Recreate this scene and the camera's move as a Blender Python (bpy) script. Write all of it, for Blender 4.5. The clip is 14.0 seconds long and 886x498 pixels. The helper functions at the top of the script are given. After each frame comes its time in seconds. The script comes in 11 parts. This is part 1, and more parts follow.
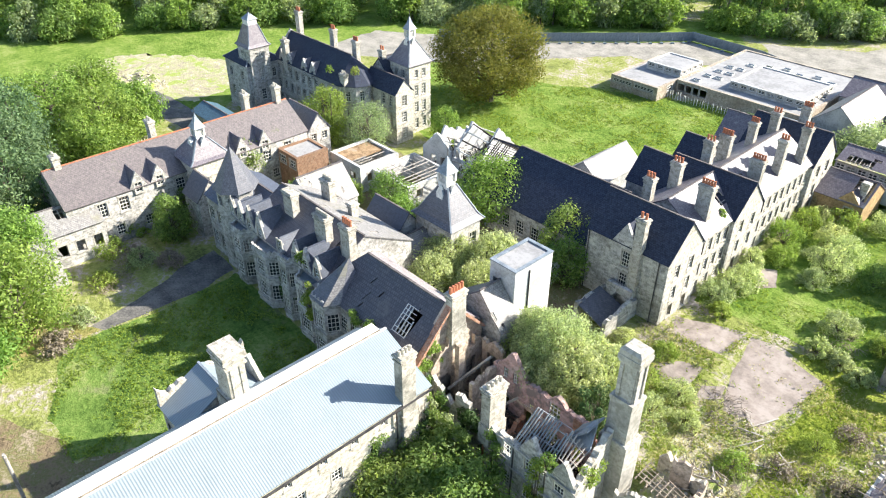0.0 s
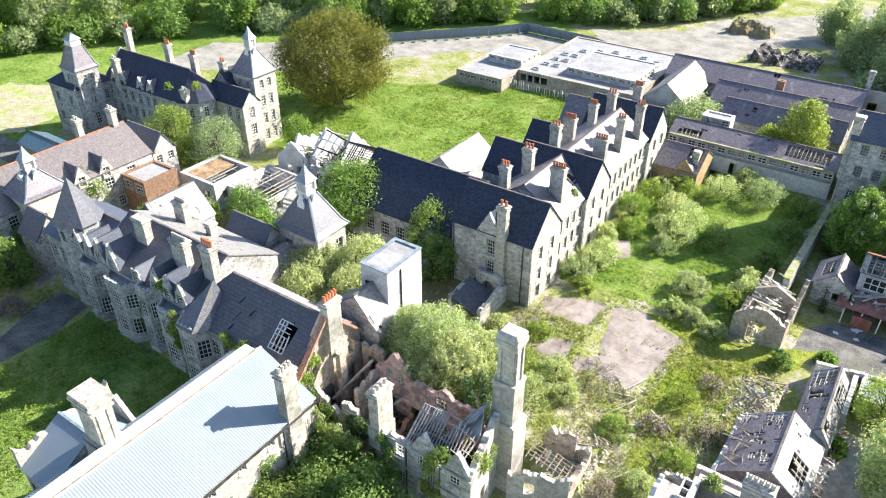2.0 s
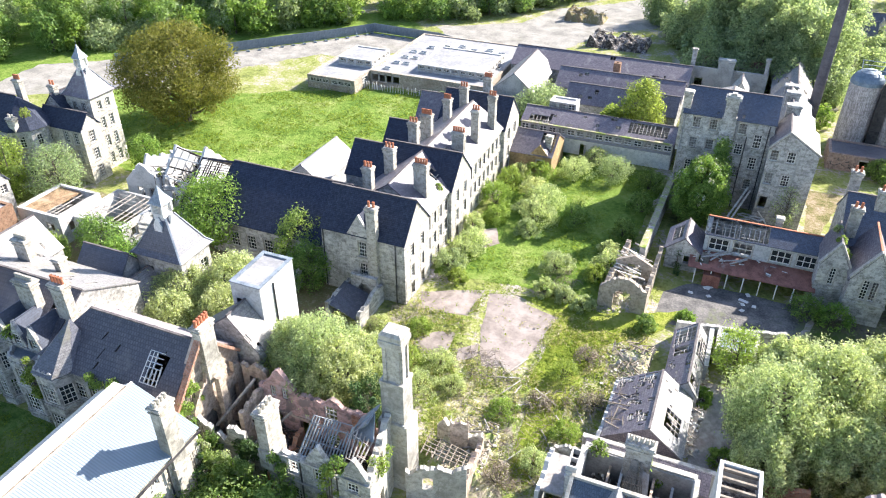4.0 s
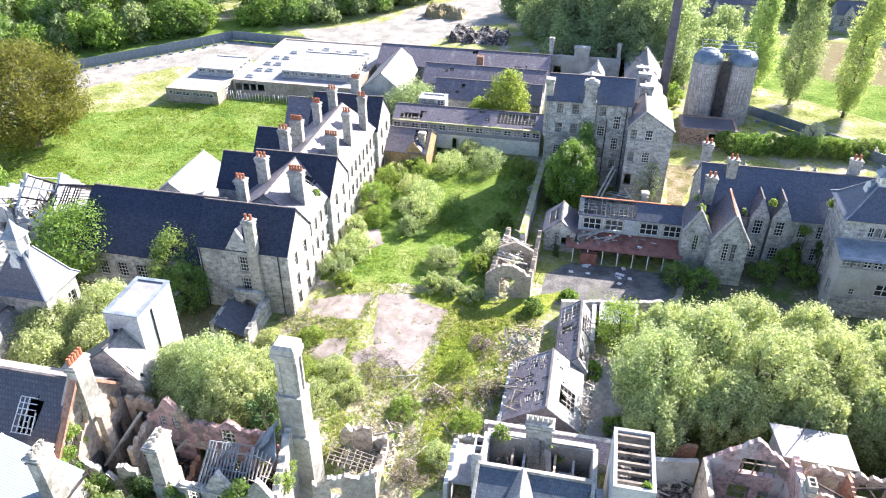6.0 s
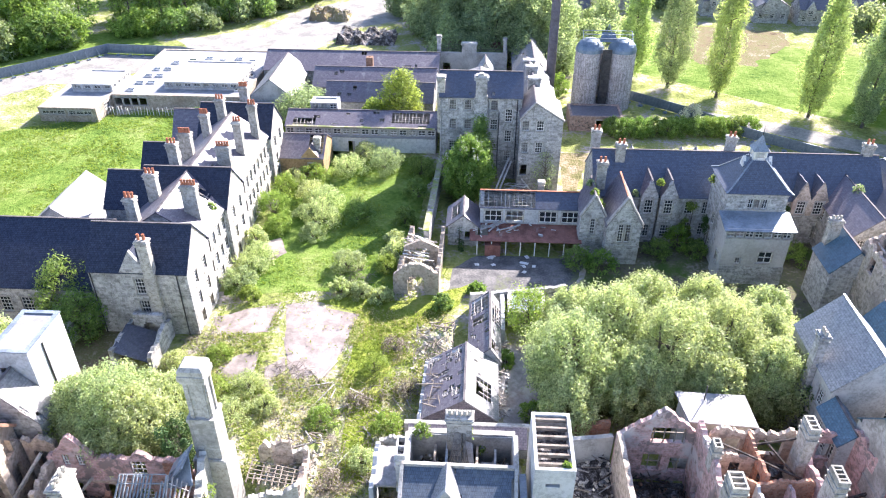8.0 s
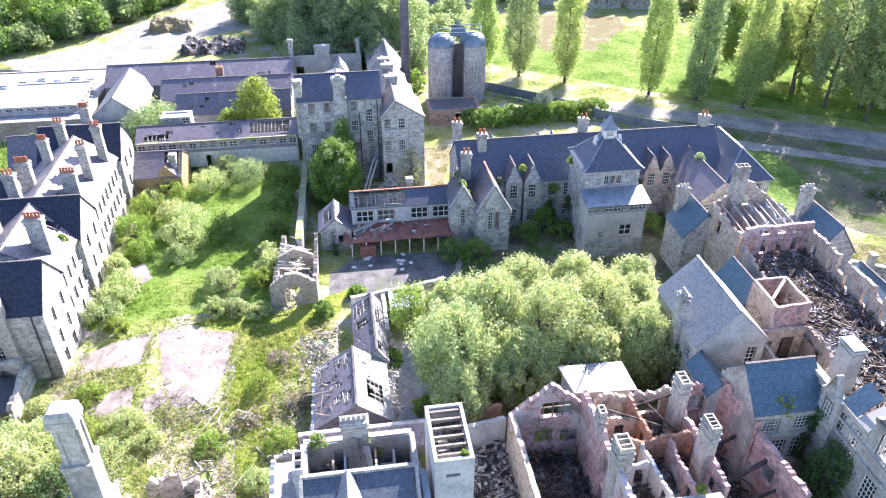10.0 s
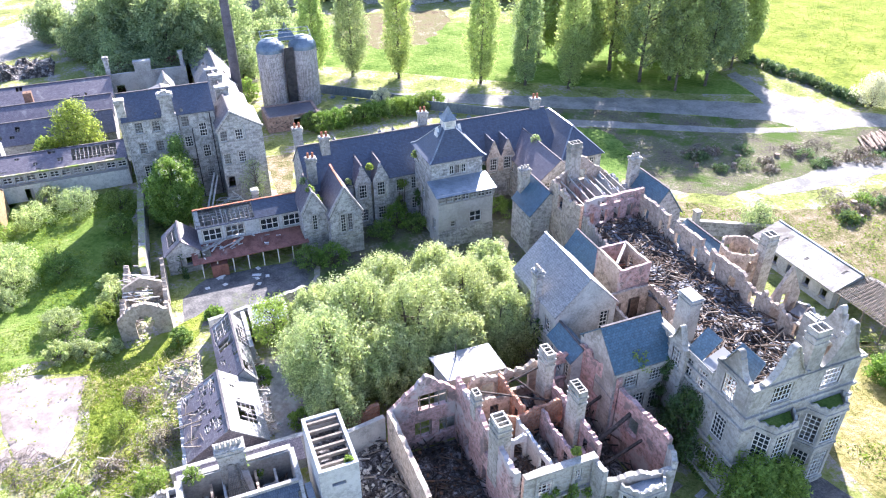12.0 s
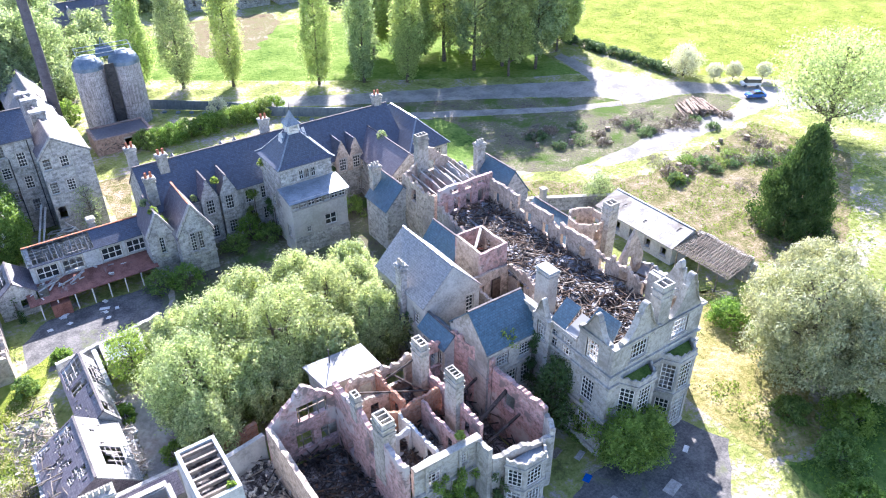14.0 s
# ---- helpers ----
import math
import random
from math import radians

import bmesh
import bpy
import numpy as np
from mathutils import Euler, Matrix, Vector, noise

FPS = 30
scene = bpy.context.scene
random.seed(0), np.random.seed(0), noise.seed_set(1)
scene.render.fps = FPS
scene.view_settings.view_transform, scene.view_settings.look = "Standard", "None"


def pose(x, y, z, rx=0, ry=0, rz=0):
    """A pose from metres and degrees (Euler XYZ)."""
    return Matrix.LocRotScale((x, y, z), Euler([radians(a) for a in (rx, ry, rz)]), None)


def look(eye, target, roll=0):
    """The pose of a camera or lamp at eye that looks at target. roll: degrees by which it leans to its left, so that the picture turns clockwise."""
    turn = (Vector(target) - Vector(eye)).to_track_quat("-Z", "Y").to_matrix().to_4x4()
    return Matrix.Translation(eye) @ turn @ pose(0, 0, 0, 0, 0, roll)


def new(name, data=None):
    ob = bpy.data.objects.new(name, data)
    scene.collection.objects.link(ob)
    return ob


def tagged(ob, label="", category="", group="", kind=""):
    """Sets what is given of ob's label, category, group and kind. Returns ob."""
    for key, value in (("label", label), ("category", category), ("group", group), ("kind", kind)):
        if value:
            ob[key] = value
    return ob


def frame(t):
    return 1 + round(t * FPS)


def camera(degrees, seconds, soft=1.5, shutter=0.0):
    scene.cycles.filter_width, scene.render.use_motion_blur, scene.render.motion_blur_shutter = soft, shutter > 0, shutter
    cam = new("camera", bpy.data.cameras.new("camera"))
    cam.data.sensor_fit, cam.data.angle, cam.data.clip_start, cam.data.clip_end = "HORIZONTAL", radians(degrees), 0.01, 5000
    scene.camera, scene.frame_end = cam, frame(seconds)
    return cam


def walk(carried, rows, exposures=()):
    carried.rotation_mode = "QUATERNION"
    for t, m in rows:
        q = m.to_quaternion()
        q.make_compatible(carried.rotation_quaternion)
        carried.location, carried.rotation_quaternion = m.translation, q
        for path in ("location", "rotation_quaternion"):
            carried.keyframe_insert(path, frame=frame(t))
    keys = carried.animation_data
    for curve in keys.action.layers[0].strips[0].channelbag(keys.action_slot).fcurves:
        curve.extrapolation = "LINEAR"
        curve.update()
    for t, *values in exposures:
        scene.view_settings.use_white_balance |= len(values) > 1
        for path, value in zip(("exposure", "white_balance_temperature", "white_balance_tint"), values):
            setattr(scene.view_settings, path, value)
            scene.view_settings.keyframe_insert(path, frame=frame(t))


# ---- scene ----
# A drone hovers 58 m over the ground of a ruined hospital and turns on the spot.
H = 58.0
cam = camera(62.4, 14.0, soft=1.1)
PATH = [
    (0.0, pose(0, 0, H, 56.56, -0.29, 47.00)),
    (0.5, pose(0, 0, H, 56.63, -0.25, 43.91)),
    (1.0, pose(0, 0, H, 56.68, -0.23, 40.80)),
    (1.5, pose(0, 0, H, 56.73, -0.20, 37.70)),
    (2.0, pose(0, 0, H, 56.76, -0.19, 34.64)),
    (2.5, pose(0, 0, H, 56.79, -0.17, 31.53)),
    (3.0, pose(0, 0, H, 56.81, -0.17, 28.57)),
    (5.5, pose(0, 0, H, 56.87, -0.15, 14.35)),
    (6.0, pose(0, 0, H, 56.87, -0.15, 11.91)),
    (6.5, pose(0, 0, H, 56.88, -0.14, 9.68)),
    (7.0, pose(0, 0, H, 56.88, -0.14, 7.51)),
    (7.5, pose(0, 0, H, 56.88, -0.13, 5.33)),
    (8.0, pose(0, 0, H, 56.89, -0.13, 3.07)),
    (10.5, pose(0, 0, H, 56.87, -0.05, -11.89)),
    (11.0, pose(0, 0, H, 56.86, -0.03, -15.26)),
    (11.5, pose(0, 0, H, 56.84, -0.01, -18.62)),
    (12.0, pose(0, 0, H, 56.82, 0.01, -21.95)),
    (12.5, pose(0, 0, H, 56.78, 0.04, -25.32)),
    (13.0, pose(0, 0, H, 56.74, 0.06, -28.66)),
    (13.5, pose(0, 0, H, 56.68, 0.09, -31.87)),
    (14.0, pose(0, 0, H, 56.62, 0.11, -35.04)),
]
walk(cam, PATH, exposures=[(0.0, 1.56, 6450, 10), (3.0, 1.69, 6330, 13), (7.0, 1.98, 6050, 20.5), (10.5, 2.10, 5800, 24), (14.0, 2.10, 5640, 23)])

# ---- daylight ----
SUN_AZ, SUN_EL = 56.0, 31.5          # degrees from +x towards +y, and above the horizon
world = bpy.data.worlds.new("sky")
scene.world = world
world.use_nodes = True
wn = world.node_tree.nodes
sky = wn.new("ShaderNodeTexSky")
sky.sky_type = "NISHITA"
sky.sun_disc = False
sky.sun_elevation = radians(SUN_EL)
sky.sun_rotation = radians(90.0 - SUN_AZ)
sky.air_density, sky.dust_density, sky.ozone_density = 1.0, 0.8, 1.0
wn["Background"].inputs["Strength"].default_value = 0.098
world.node_tree.links.new(sky.outputs["Color"], wn["Background"].inputs["Color"])
lamp = bpy.data.lights.new("sun", "SUN")
lamp.energy, lamp.angle, lamp.color = 5.0, radians(0.55), (1.0, 0.925, 0.80)
sun_way = Vector((math.cos(radians(SUN_AZ)) * math.cos(radians(SUN_EL)), math.sin(radians(SUN_AZ)) * math.cos(radians(SUN_EL)), math.sin(radians(SUN_EL))))
new("sun", lamp).matrix_world = look(sun_way * 300, (0, 0, 0))

# ---- materials ----
def shader(name, rough=0.8, spec=0.3, metal=0.0):
    m = bpy.data.materials.new(name)
    m.use_nodes = True
    b = m.node_tree.nodes["Principled BSDF"]
    b.inputs["Roughness"].default_value = rough
    b.inputs["Specular IOR Level"].default_value = spec
    b.inputs["Metallic"].default_value = metal
    return m, m.node_tree.nodes, m.node_tree.links, b


def ramp(nodes, stops):
    r = nodes.new("ShaderNodeValToRGB")
    e = r.color_ramp.elements
    while len(e) < len(stops):
        e.new(0.5)
    for k, (p, c) in enumerate(stops):
        e[k].position, e[k].color = p, (*c, 1) if len(c) == 3 else c
    return r


def noise_of(nodes, links, coord, scale, detail=6, rough=0.6, distort=0.0):
    n = nodes.new("ShaderNodeTexNoise")
    n.inputs["Scale"].default_value, n.inputs["Detail"].default_value = scale, detail
    n.inputs["Roughness"].default_value, n.inputs["Distortion"].default_value = rough, distort
    links.new(coord, n.inputs["Vector"])
    return n.outputs["Fac"]


def blend(nodes, links, fac, a, b, kind="MIX"):
    x = nodes.new("ShaderNodeMix")
    x.data_type, x.blend_type = "RGBA", kind
    for sock, val in ((x.inputs[0], fac), (x.inputs[6], a), (x.inputs[7], b)):
        if isinstance(val, (int, float)):
            sock.default_value = val
        elif isinstance(val, tuple):
            sock.default_value = (*val, 1)
        else:
            links.new(val, sock)
    return x.outputs[2]


def steps(nodes, links, val, lo, hi):
    r = nodes.new("ShaderNodeMapRange")
    r.inputs["From Min"].default_value, r.inputs["From Max"].default_value = lo, hi
    links.new(val, r.inputs["Value"])
    return r.outputs["Result"]


def relief(nodes, links, b, val, strength, dist):
    u = nodes.new("ShaderNodeBump")
    u.inputs["Strength"].default_value, u.inputs["Distance"].default_value = strength, dist
    links.new(val, u.inputs["Height"])
    links.new(u.outputs["Normal"], b.inputs["Normal"])


def masonry(name, c1, c2, mortar, bw, bh, joint=0.02, stain=(0.10, 0.10, 0.085), stain_at=(0.52, 0.72), rough=0.9, moss=None, blotch=1.0, patch=None, runs=(0.58, 0.8)):
    """Coursed blocks on metre UVs, with weather stains at two scales."""
    m, n, l, b = shader(name, rough, 0.2)
    uv = n.new("ShaderNodeTexCoord")
    br = n.new("ShaderNodeTexBrick")
    br.inputs["Color1"].default_value, br.inputs["Color2"].default_value = (*c1, 1), (*c2, 1)
    br.inputs["Mortar"].default_value = (*mortar, 1)
    br.inputs["Scale"].default_value = 1.0
    br.inputs["Brick Width"].default_value, br.inputs["Row Height"].default_value = bw, bh
    br.inputs["Mortar Size"].default_value, br.inputs["Bias"].default_value = joint, -0.1
    warp = n.new("ShaderNodeVectorMath")
    warp.operation = "MULTIPLY_ADD"
    nz = n.new("ShaderNodeTexNoise")
    nz.inputs["Scale"].default_value = 1.3
    l.new(uv.outputs["UV"], nz.inputs["Vector"])
    l.new(nz.outputs["Color"], warp.inputs[0])
    warp.inputs[1].default_value = (0.12, 0.12, 0)
    l.new(uv.outputs["UV"], warp.inputs[2])
    l.new(warp.outputs[0], br.inputs["Vector"])
    big = noise_of(n, l, uv.outputs["Object"], 0.22, 8, 0.65)
    fine = noise_of(n, l, uv.outputs["Object"], 2.2, 8, 0.78)
    streak = n.new("ShaderNodeMapping")
    streak.inputs["Scale"].default_value = (1.6, 0.12, 1)
    l.new(uv.outputs["UV"], streak.inputs["Vector"])
    run = noise_of(n, l, streak.outputs["Vector"], 1.0, 6, 0.65)
    col = blend(n, l, steps(n, l, fine, 0.46, 0.62), br.outputs["Color"], tuple(1 - blotch * (1 - q) for q in (0.5, 0.49, 0.46)), "MULTIPLY")
    mid = noise_of(n, l, uv.outputs["Object"], 0.9, 6, 0.7)
    col = blend(n, l, steps(n, l, mid, 0.48, 0.64), col, tuple(1 + blotch * q for q in (0.3, 0.3, 0.3)), "MULTIPLY")
    col = blend(n, l, steps(n, l, big, *stain_at), col, stain)
    r2 = steps(n, l, run, *runs)
    col = blend(n, l, r2, col, tuple(s * 0.8 for s in stain))
    if patch:
        col = blend(n, l, steps(n, l, noise_of(n, l, uv.outputs["Object"], 0.75, 7, 0.62, 0.3), patch[1], patch[2]), col, patch[0])
    if moss:
        col = blend(n, l, steps(n, l, noise_of(n, l, uv.outputs["Object"], 0.5, 8, 0.75), 0.58, 0.7), col, moss)
    l.new(col, b.inputs["Base Color"])
    relief(n, l, b, blend(n, l, 0.4, br.outputs["Fac"], fine), -0.5, 0.04)
    return m


def slates(name, base, var, rough=0.42, moss=(0.12, 0.13, 0.06), moss_at=(0.62, 0.75), course=0.26, wide=0.32, spec=0.85, joint=0.018):
    m, n, l, b = shader(name, rough, spec)
    uv = n.new("ShaderNodeTexCoord")
    br = n.new("ShaderNodeTexBrick")
    br.inputs["Color1"].default_value, br.inputs["Color2"].default_value = (*base, 1), (*var, 1)
    br.inputs["Mortar"].default_value = (*(0.6 * c for c in base), 1)
    br.inputs["Scale"].default_value = 1.0
    br.inputs["Brick Width"].default_value, br.inputs["Row Height"].default_value = wide, course
    br.inputs["Mortar Size"].default_value = joint
    l.new(uv.outputs["UV"], br.inputs["Vector"])
    big = noise_of(n, l, uv.outputs["Object"], 0.3, 8, 0.7)
    fine = noise_of(n, l, uv.outputs["Object"], 3.0, 5, 0.7)
    col = blend(n, l, steps(n, l, fine, 0.44, 0.62), br.outputs["Color"], (0.6, 0.6, 0.62), "MULTIPLY")
    col = blend(n, l, steps(n, l, big, *moss_at), col, moss)
    l.new(col, b.inputs["Base Color"])
    rr = n.new("ShaderNodeMapRange")
    rr.inputs["To Min"].default_value, rr.inputs["To Max"].default_value = rough - 0.08, rough + 0.3
    l.new(big, rr.inputs["Value"])
    l.new(rr.outputs["Result"], b.inputs["Roughness"])
    relief(n, l, b, blend(n, l, 0.35, br.outputs["Fac"], fine), -0.45, 0.03)
    return m


def mottled(name, stops, scale, rough=0.85, spec=0.25, metal=0.0, bump=0.3, dist=0.03, scale2=None, coord="Object", detail=8, second=None):
    """Two scales of noise through a colour ramp; second: (colour, from, to) of a stain."""
    m, n, l, b = shader(name, rough, spec, metal)
    tc = n.new("ShaderNodeTexCoord")
    f1 = noise_of(n, l, tc.outputs[coord], scale, detail, 0.65)
    f2 = noise_of(n, l, tc.outputs[coord], scale2 or scale * 9, 6, 0.7)
    mixed = n.new("ShaderNodeMath")
    mixed.operation = "MULTIPLY_ADD"
    l.new(f2, mixed.inputs[0])
    mixed.inputs[1].default_value = 0.45
    half = n.new("ShaderNodeMath")
    half.operation = "MULTIPLY"
    l.new(f1, half.inputs[0])
    half.inputs[1].default_value = 0.6
    l.new(half.outputs[0], mixed.inputs[2])
    r = ramp(n, stops)
    wide = n.new("ShaderNodeMapRange")
    wide.inputs["From Min"].default_value, wide.inputs["From Max"].default_value = 0.40, 0.65
    wide.inputs["To Min"].default_value, wide.inputs["To Max"].default_value = 0.2, 0.85
    l.new(mixed.outputs[0], wide.inputs["Value"])
    l.new(wide.outputs["Result"], r.inputs["Fac"])
    col = r.outputs["Color"]
    if second:
        col = blend(n, l, steps(n, l, noise_of(n, l, tc.outputs[coord], scale * 0.43, 9, 0.7, 0.4), second[1], second[2]), col, second[0])
    l.new(col, b.inputs["Base Color"])
    relief(n, l, b, f2, bump, dist)
    return m


def leafy(name, dark, light, trans=0.5, rough=0.55):
    m, n, l, b = shader(name, rough, 0.2)
    g = n.new("ShaderNodeNewGeometry")
    tc = n.new("ShaderNodeTexCoord")
    oi = n.new("ShaderNodeObjectInfo")
    rnd = ramp(n, [(0.0, dark), (0.55, tuple((a + c) / 2 for a, c in zip(dark, light))), (1.0, light)])
    patch = noise_of(n, l, tc.outputs["Object"], 0.8, 4, 0.6)
    mx = n.new("ShaderNodeMath")
    mx.operation = "MULTIPLY_ADD"
    l.new(g.outputs["Random Per Island"], mx.inputs[0])
    mx.inputs[1].default_value = 0.7
    sh = steps(n, l, patch, 0.42, 1.15)
    l.new(sh, mx.inputs[2])
    l.new(mx.outputs[0], rnd.inputs["Fac"])
    hs = n.new("ShaderNodeHueSaturation")
    l.new(rnd.outputs["Color"], hs.inputs["Color"])
    hv = n.new("ShaderNodeMapRange")
    hv.inputs["To Min"].default_value, hv.inputs["To Max"].default_value = 0.485, 0.515
    l.new(oi.outputs["Random"], hv.inputs["Value"])
    l.new(hv.outputs["Result"], hs.inputs["Hue"])
    l.new(hs.outputs["Color"], b.inputs["Base Color"])
    t = n.new("ShaderNodeBsdfTranslucent")
    warm = blend(n, l, 1.0, hs.outputs["Color"], (1.35, 1.35, 0.85), "MULTIPLY")
    l.new(warm, t.inputs["Color"])
    mix = n.new("ShaderNodeMixShader")
    mix.inputs["Fac"].default_value = trans
    l.new(b.outputs["BSDF"], mix.inputs[1])
    l.new(t.outputs["BSDF"], mix.inputs[2])
    l.new(mix.outputs["Shader"], n["Material Output"].inputs["Surface"])
    return m


STONE = masonry("grey limestone", (0.50, 0.49, 0.465), (0.28, 0.278, 0.272), (0.48, 0.47, 0.445), 0.75, 0.36)
# The same limestone as STONE, with yellow sunlight put into its colour.
STONE_SUNLIT = masonry("limestone in sunlit buff", (0.552, 0.520, 0.451), (0.386, 0.363, 0.317), (0.506, 0.483, 0.423), 0.75, 0.36, stain_at=(0.58, 0.85))
ASHLAR = masonry("dressed pale stone", (0.469, 0.452, 0.410), (0.402, 0.390, 0.360), (0.419, 0.405, 0.377), 1.1, 0.45, 0.012, stain=(0.167, 0.164, 0.147), stain_at=(0.48, 0.72), blotch=0.75, patch=((0.251, 0.243, 0.209), 0.56, 0.66))
CHIMNEY = masonry("weathered chimney stone", (0.46, 0.44, 0.39), (0.38, 0.36, 0.32), (0.44, 0.42, 0.38), 0.8, 0.4, 0.015, stain=(0.15, 0.15, 0.13))
PINK = masonry("pink stripped plaster", (0.525, 0.335, 0.310), (0.387, 0.267, 0.254), (0.464, 0.361, 0.335), 0.5, 0.25, 0.02, stain=(0.473, 0.430, 0.413), stain_at=(0.51, 0.6), blotch=1.1, patch=((0.232, 0.185, 0.172), 0.57, 0.61))
BRICK = masonry("orange brick", (0.46, 0.20, 0.11), (0.38, 0.17, 0.11), (0.40, 0.32, 0.26), 0.23, 0.075, 0.012)
CREAM = masonry("cream plaster over stone", (0.533, 0.447, 0.361), (0.464, 0.378, 0.310), (0.482, 0.413, 0.344), 0.9, 0.5, 0.008, stain=(0.310, 0.249, 0.215), blotch=1.0, patch=((0.258, 0.215, 0.181), 0.57, 0.62))
RENDER = mottled("grey cement render", [(0.3, (0.28, 0.28, 0.26)), (0.5, (0.38, 0.375, 0.355)), (0.7, (0.46, 0.455, 0.43))], 0.4, second=((0.22, 0.22, 0.2), 0.55, 0.75))
BUFFRENDER = mottled("buff cement render", [(0.3, (0.36, 0.345, 0.31)), (0.5, (0.43, 0.415, 0.38)), (0.7, (0.49, 0.475, 0.44))], 0.25, second=((0.30, 0.285, 0.25), 0.56, 0.72), bump=0.15)
WHITEWASH = mottled("white painted render", [(0.3, (0.336, 0.344, 0.344)), (0.5, (0.464, 0.472, 0.472)), (0.7, (0.544, 0.551, 0.551))], 0.4, second=((0.240, 0.228, 0.200), 0.54, 0.66))
BROWNPLASTER = masonry("brown brick", (0.25, 0.14, 0.09), (0.20, 0.12, 0.08), (0.24, 0.17, 0.12), 0.23, 0.08, 0.012, stain=(0.16, 0.11, 0.08))
SLATE = slates("blue grey slate", (0.07, 0.077, 0.105), (0.11, 0.115, 0.14))
SLATE_DARK = slates("dark navy slate", (0.030, 0.040, 0.068), (0.048, 0.058, 0.09), 0.6, moss_at=(0.68, 0.85), spec=0.25)
SLATE_NAVY = slates("purple navy slate", (0.050, 0.066, 0.105), (0.078, 0.096, 0.138), 0.46, moss_at=(0.66, 0.82))
PALEBRICK = masonry("pale buff brick", (0.42, 0.36, 0.29), (0.36, 0.31, 0.26), (0.42, 0.38, 0.32), 0.23, 0.08, 0.01, stain=(0.25, 0.2, 0.16))
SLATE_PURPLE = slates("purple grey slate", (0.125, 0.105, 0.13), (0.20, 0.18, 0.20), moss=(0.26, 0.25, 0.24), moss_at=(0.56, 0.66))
# Old mossy slate; its pale tone also stands for sunlight on sunward slopes.
SLATE_OLD_LIT = slates("pale mossy and sunlit slate", (0.212, 0.207, 0.203), (0.282, 0.273, 0.266), 0.5, (0.188, 0.180, 0.118), (0.54, 0.72))
# Pale base colour stands in for the sun's sheen on slates.
SLATE_PALE = slates("silvery slate with painted sheen", (0.286, 0.286, 0.282), (0.343, 0.339, 0.332), 0.45, (0.214, 0.207, 0.143), (0.6, 0.75))
SLATE_BLUE = slates("clear blue slate", (0.048, 0.12, 0.175), (0.085, 0.165, 0.228), 0.42, moss_at=(0.66, 0.8))
# The purple is the tone of faces in shade, put into the slate colour.
SLATE_HUNG_SHADED = slates("shaded purple slate hanging", (0.15, 0.125, 0.15), (0.21, 0.18, 0.20), 0.6)
SLATE_WET = slates("dark blue ribbed slate", (0.06, 0.085, 0.115), (0.10, 0.13, 0.165), 0.45, moss=(0.17, 0.19, 0.19), moss_at=(0.5, 0.75), course=0.3, wide=0.2)
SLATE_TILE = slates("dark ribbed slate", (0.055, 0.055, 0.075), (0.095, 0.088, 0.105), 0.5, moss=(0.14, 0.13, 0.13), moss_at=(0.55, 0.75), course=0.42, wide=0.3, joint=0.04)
# Paler pinkish slate for slopes that face the sun; the light is in its colour.
SLATE_SUNLIT = slates("mauve slate in sunlit tone", (0.25, 0.215, 0.225), (0.31, 0.27, 0.28), 0.55, moss=(0.2, 0.18, 0.17), moss_at=(0.52, 0.7))
SLATE_LATH = mottled("blue grey weathered lath", [(0.3, (0.16, 0.18, 0.20)), (0.7, (0.30, 0.33, 0.35))], 1.5)
DUST_ROOF = mottled("dusty worn sheet roof", [(0.3, (0.22, 0.21, 0.19)), (0.5, (0.34, 0.33, 0.30)), (0.7, (0.44, 0.42, 0.39))], 0.5, second=((0.20, 0.18, 0.15), 0.52, 0.62))
RIDGE = mottled("dark ridge tile", [(0.3, (0.07, 0.065, 0.07)), (0.7, (0.16, 0.145, 0.14))], 1.0)
TERRACOTTA = mottled("red clay", [(0.3, (0.30, 0.11, 0.06)), (0.6, (0.46, 0.19, 0.11))], 1.0)
LEAD = mottled("weathered lead sheet", [(0.3, (0.14, 0.17, 0.20)), (0.7, (0.26, 0.30, 0.34))], 0.6, 0.5, 0.5, 0.2, bump=0.15)
CONCRETE = mottled("pale concrete", [(0.3, (0.247, 0.232, 0.217)), (0.5, (0.337, 0.314, 0.299)), (0.7, (0.412, 0.389, 0.366))], 0.25, second=((0.224, 0.164, 0.142), 0.5, 0.62))
FELT = mottled("white roofing felt", [(0.3, (0.219, 0.219, 0.223)), (0.6, (0.321, 0.321, 0.326))], 0.15, 0.6, second=((0.190, 0.190, 0.183), 0.56, 0.68))
PAVING = mottled("cracked yard surface", [(0.28, (0.162, 0.138, 0.122)), (0.5, (0.251, 0.215, 0.194)), (0.7, (0.316, 0.279, 0.256))], 0.14, scale2=0.7, second=((0.154, 0.134, 0.110), 0.56, 0.62), bump=0.2)
ASPHALT = mottled("weathered asphalt", [(0.25, (0.06, 0.06, 0.06)), (0.5, (0.115, 0.112, 0.108)), (0.75, (0.19, 0.18, 0.17))], 0.4, second=((0.12, 0.135, 0.07), 0.56, 0.66), bump=0.6)
TRACK = mottled("pale dusty gravel road", [(0.3, (0.185, 0.18, 0.165)), (0.5, (0.255, 0.245, 0.22)), (0.75, (0.33, 0.315, 0.285))], 0.25, second=((0.17, 0.17, 0.13), 0.56, 0.74), rough=0.95, spec=0.08)
EARTH = mottled("bare scrubby earth", [(0.22, (0.10, 0.08, 0.05)), (0.42, (0.24, 0.185, 0.12)), (0.58, (0.15, 0.155, 0.06)), (0.75, (0.31, 0.26, 0.19))], 0.28, bump=1.0, dist=0.25, scale2=2.2, rough=1.0, spec=0.04)
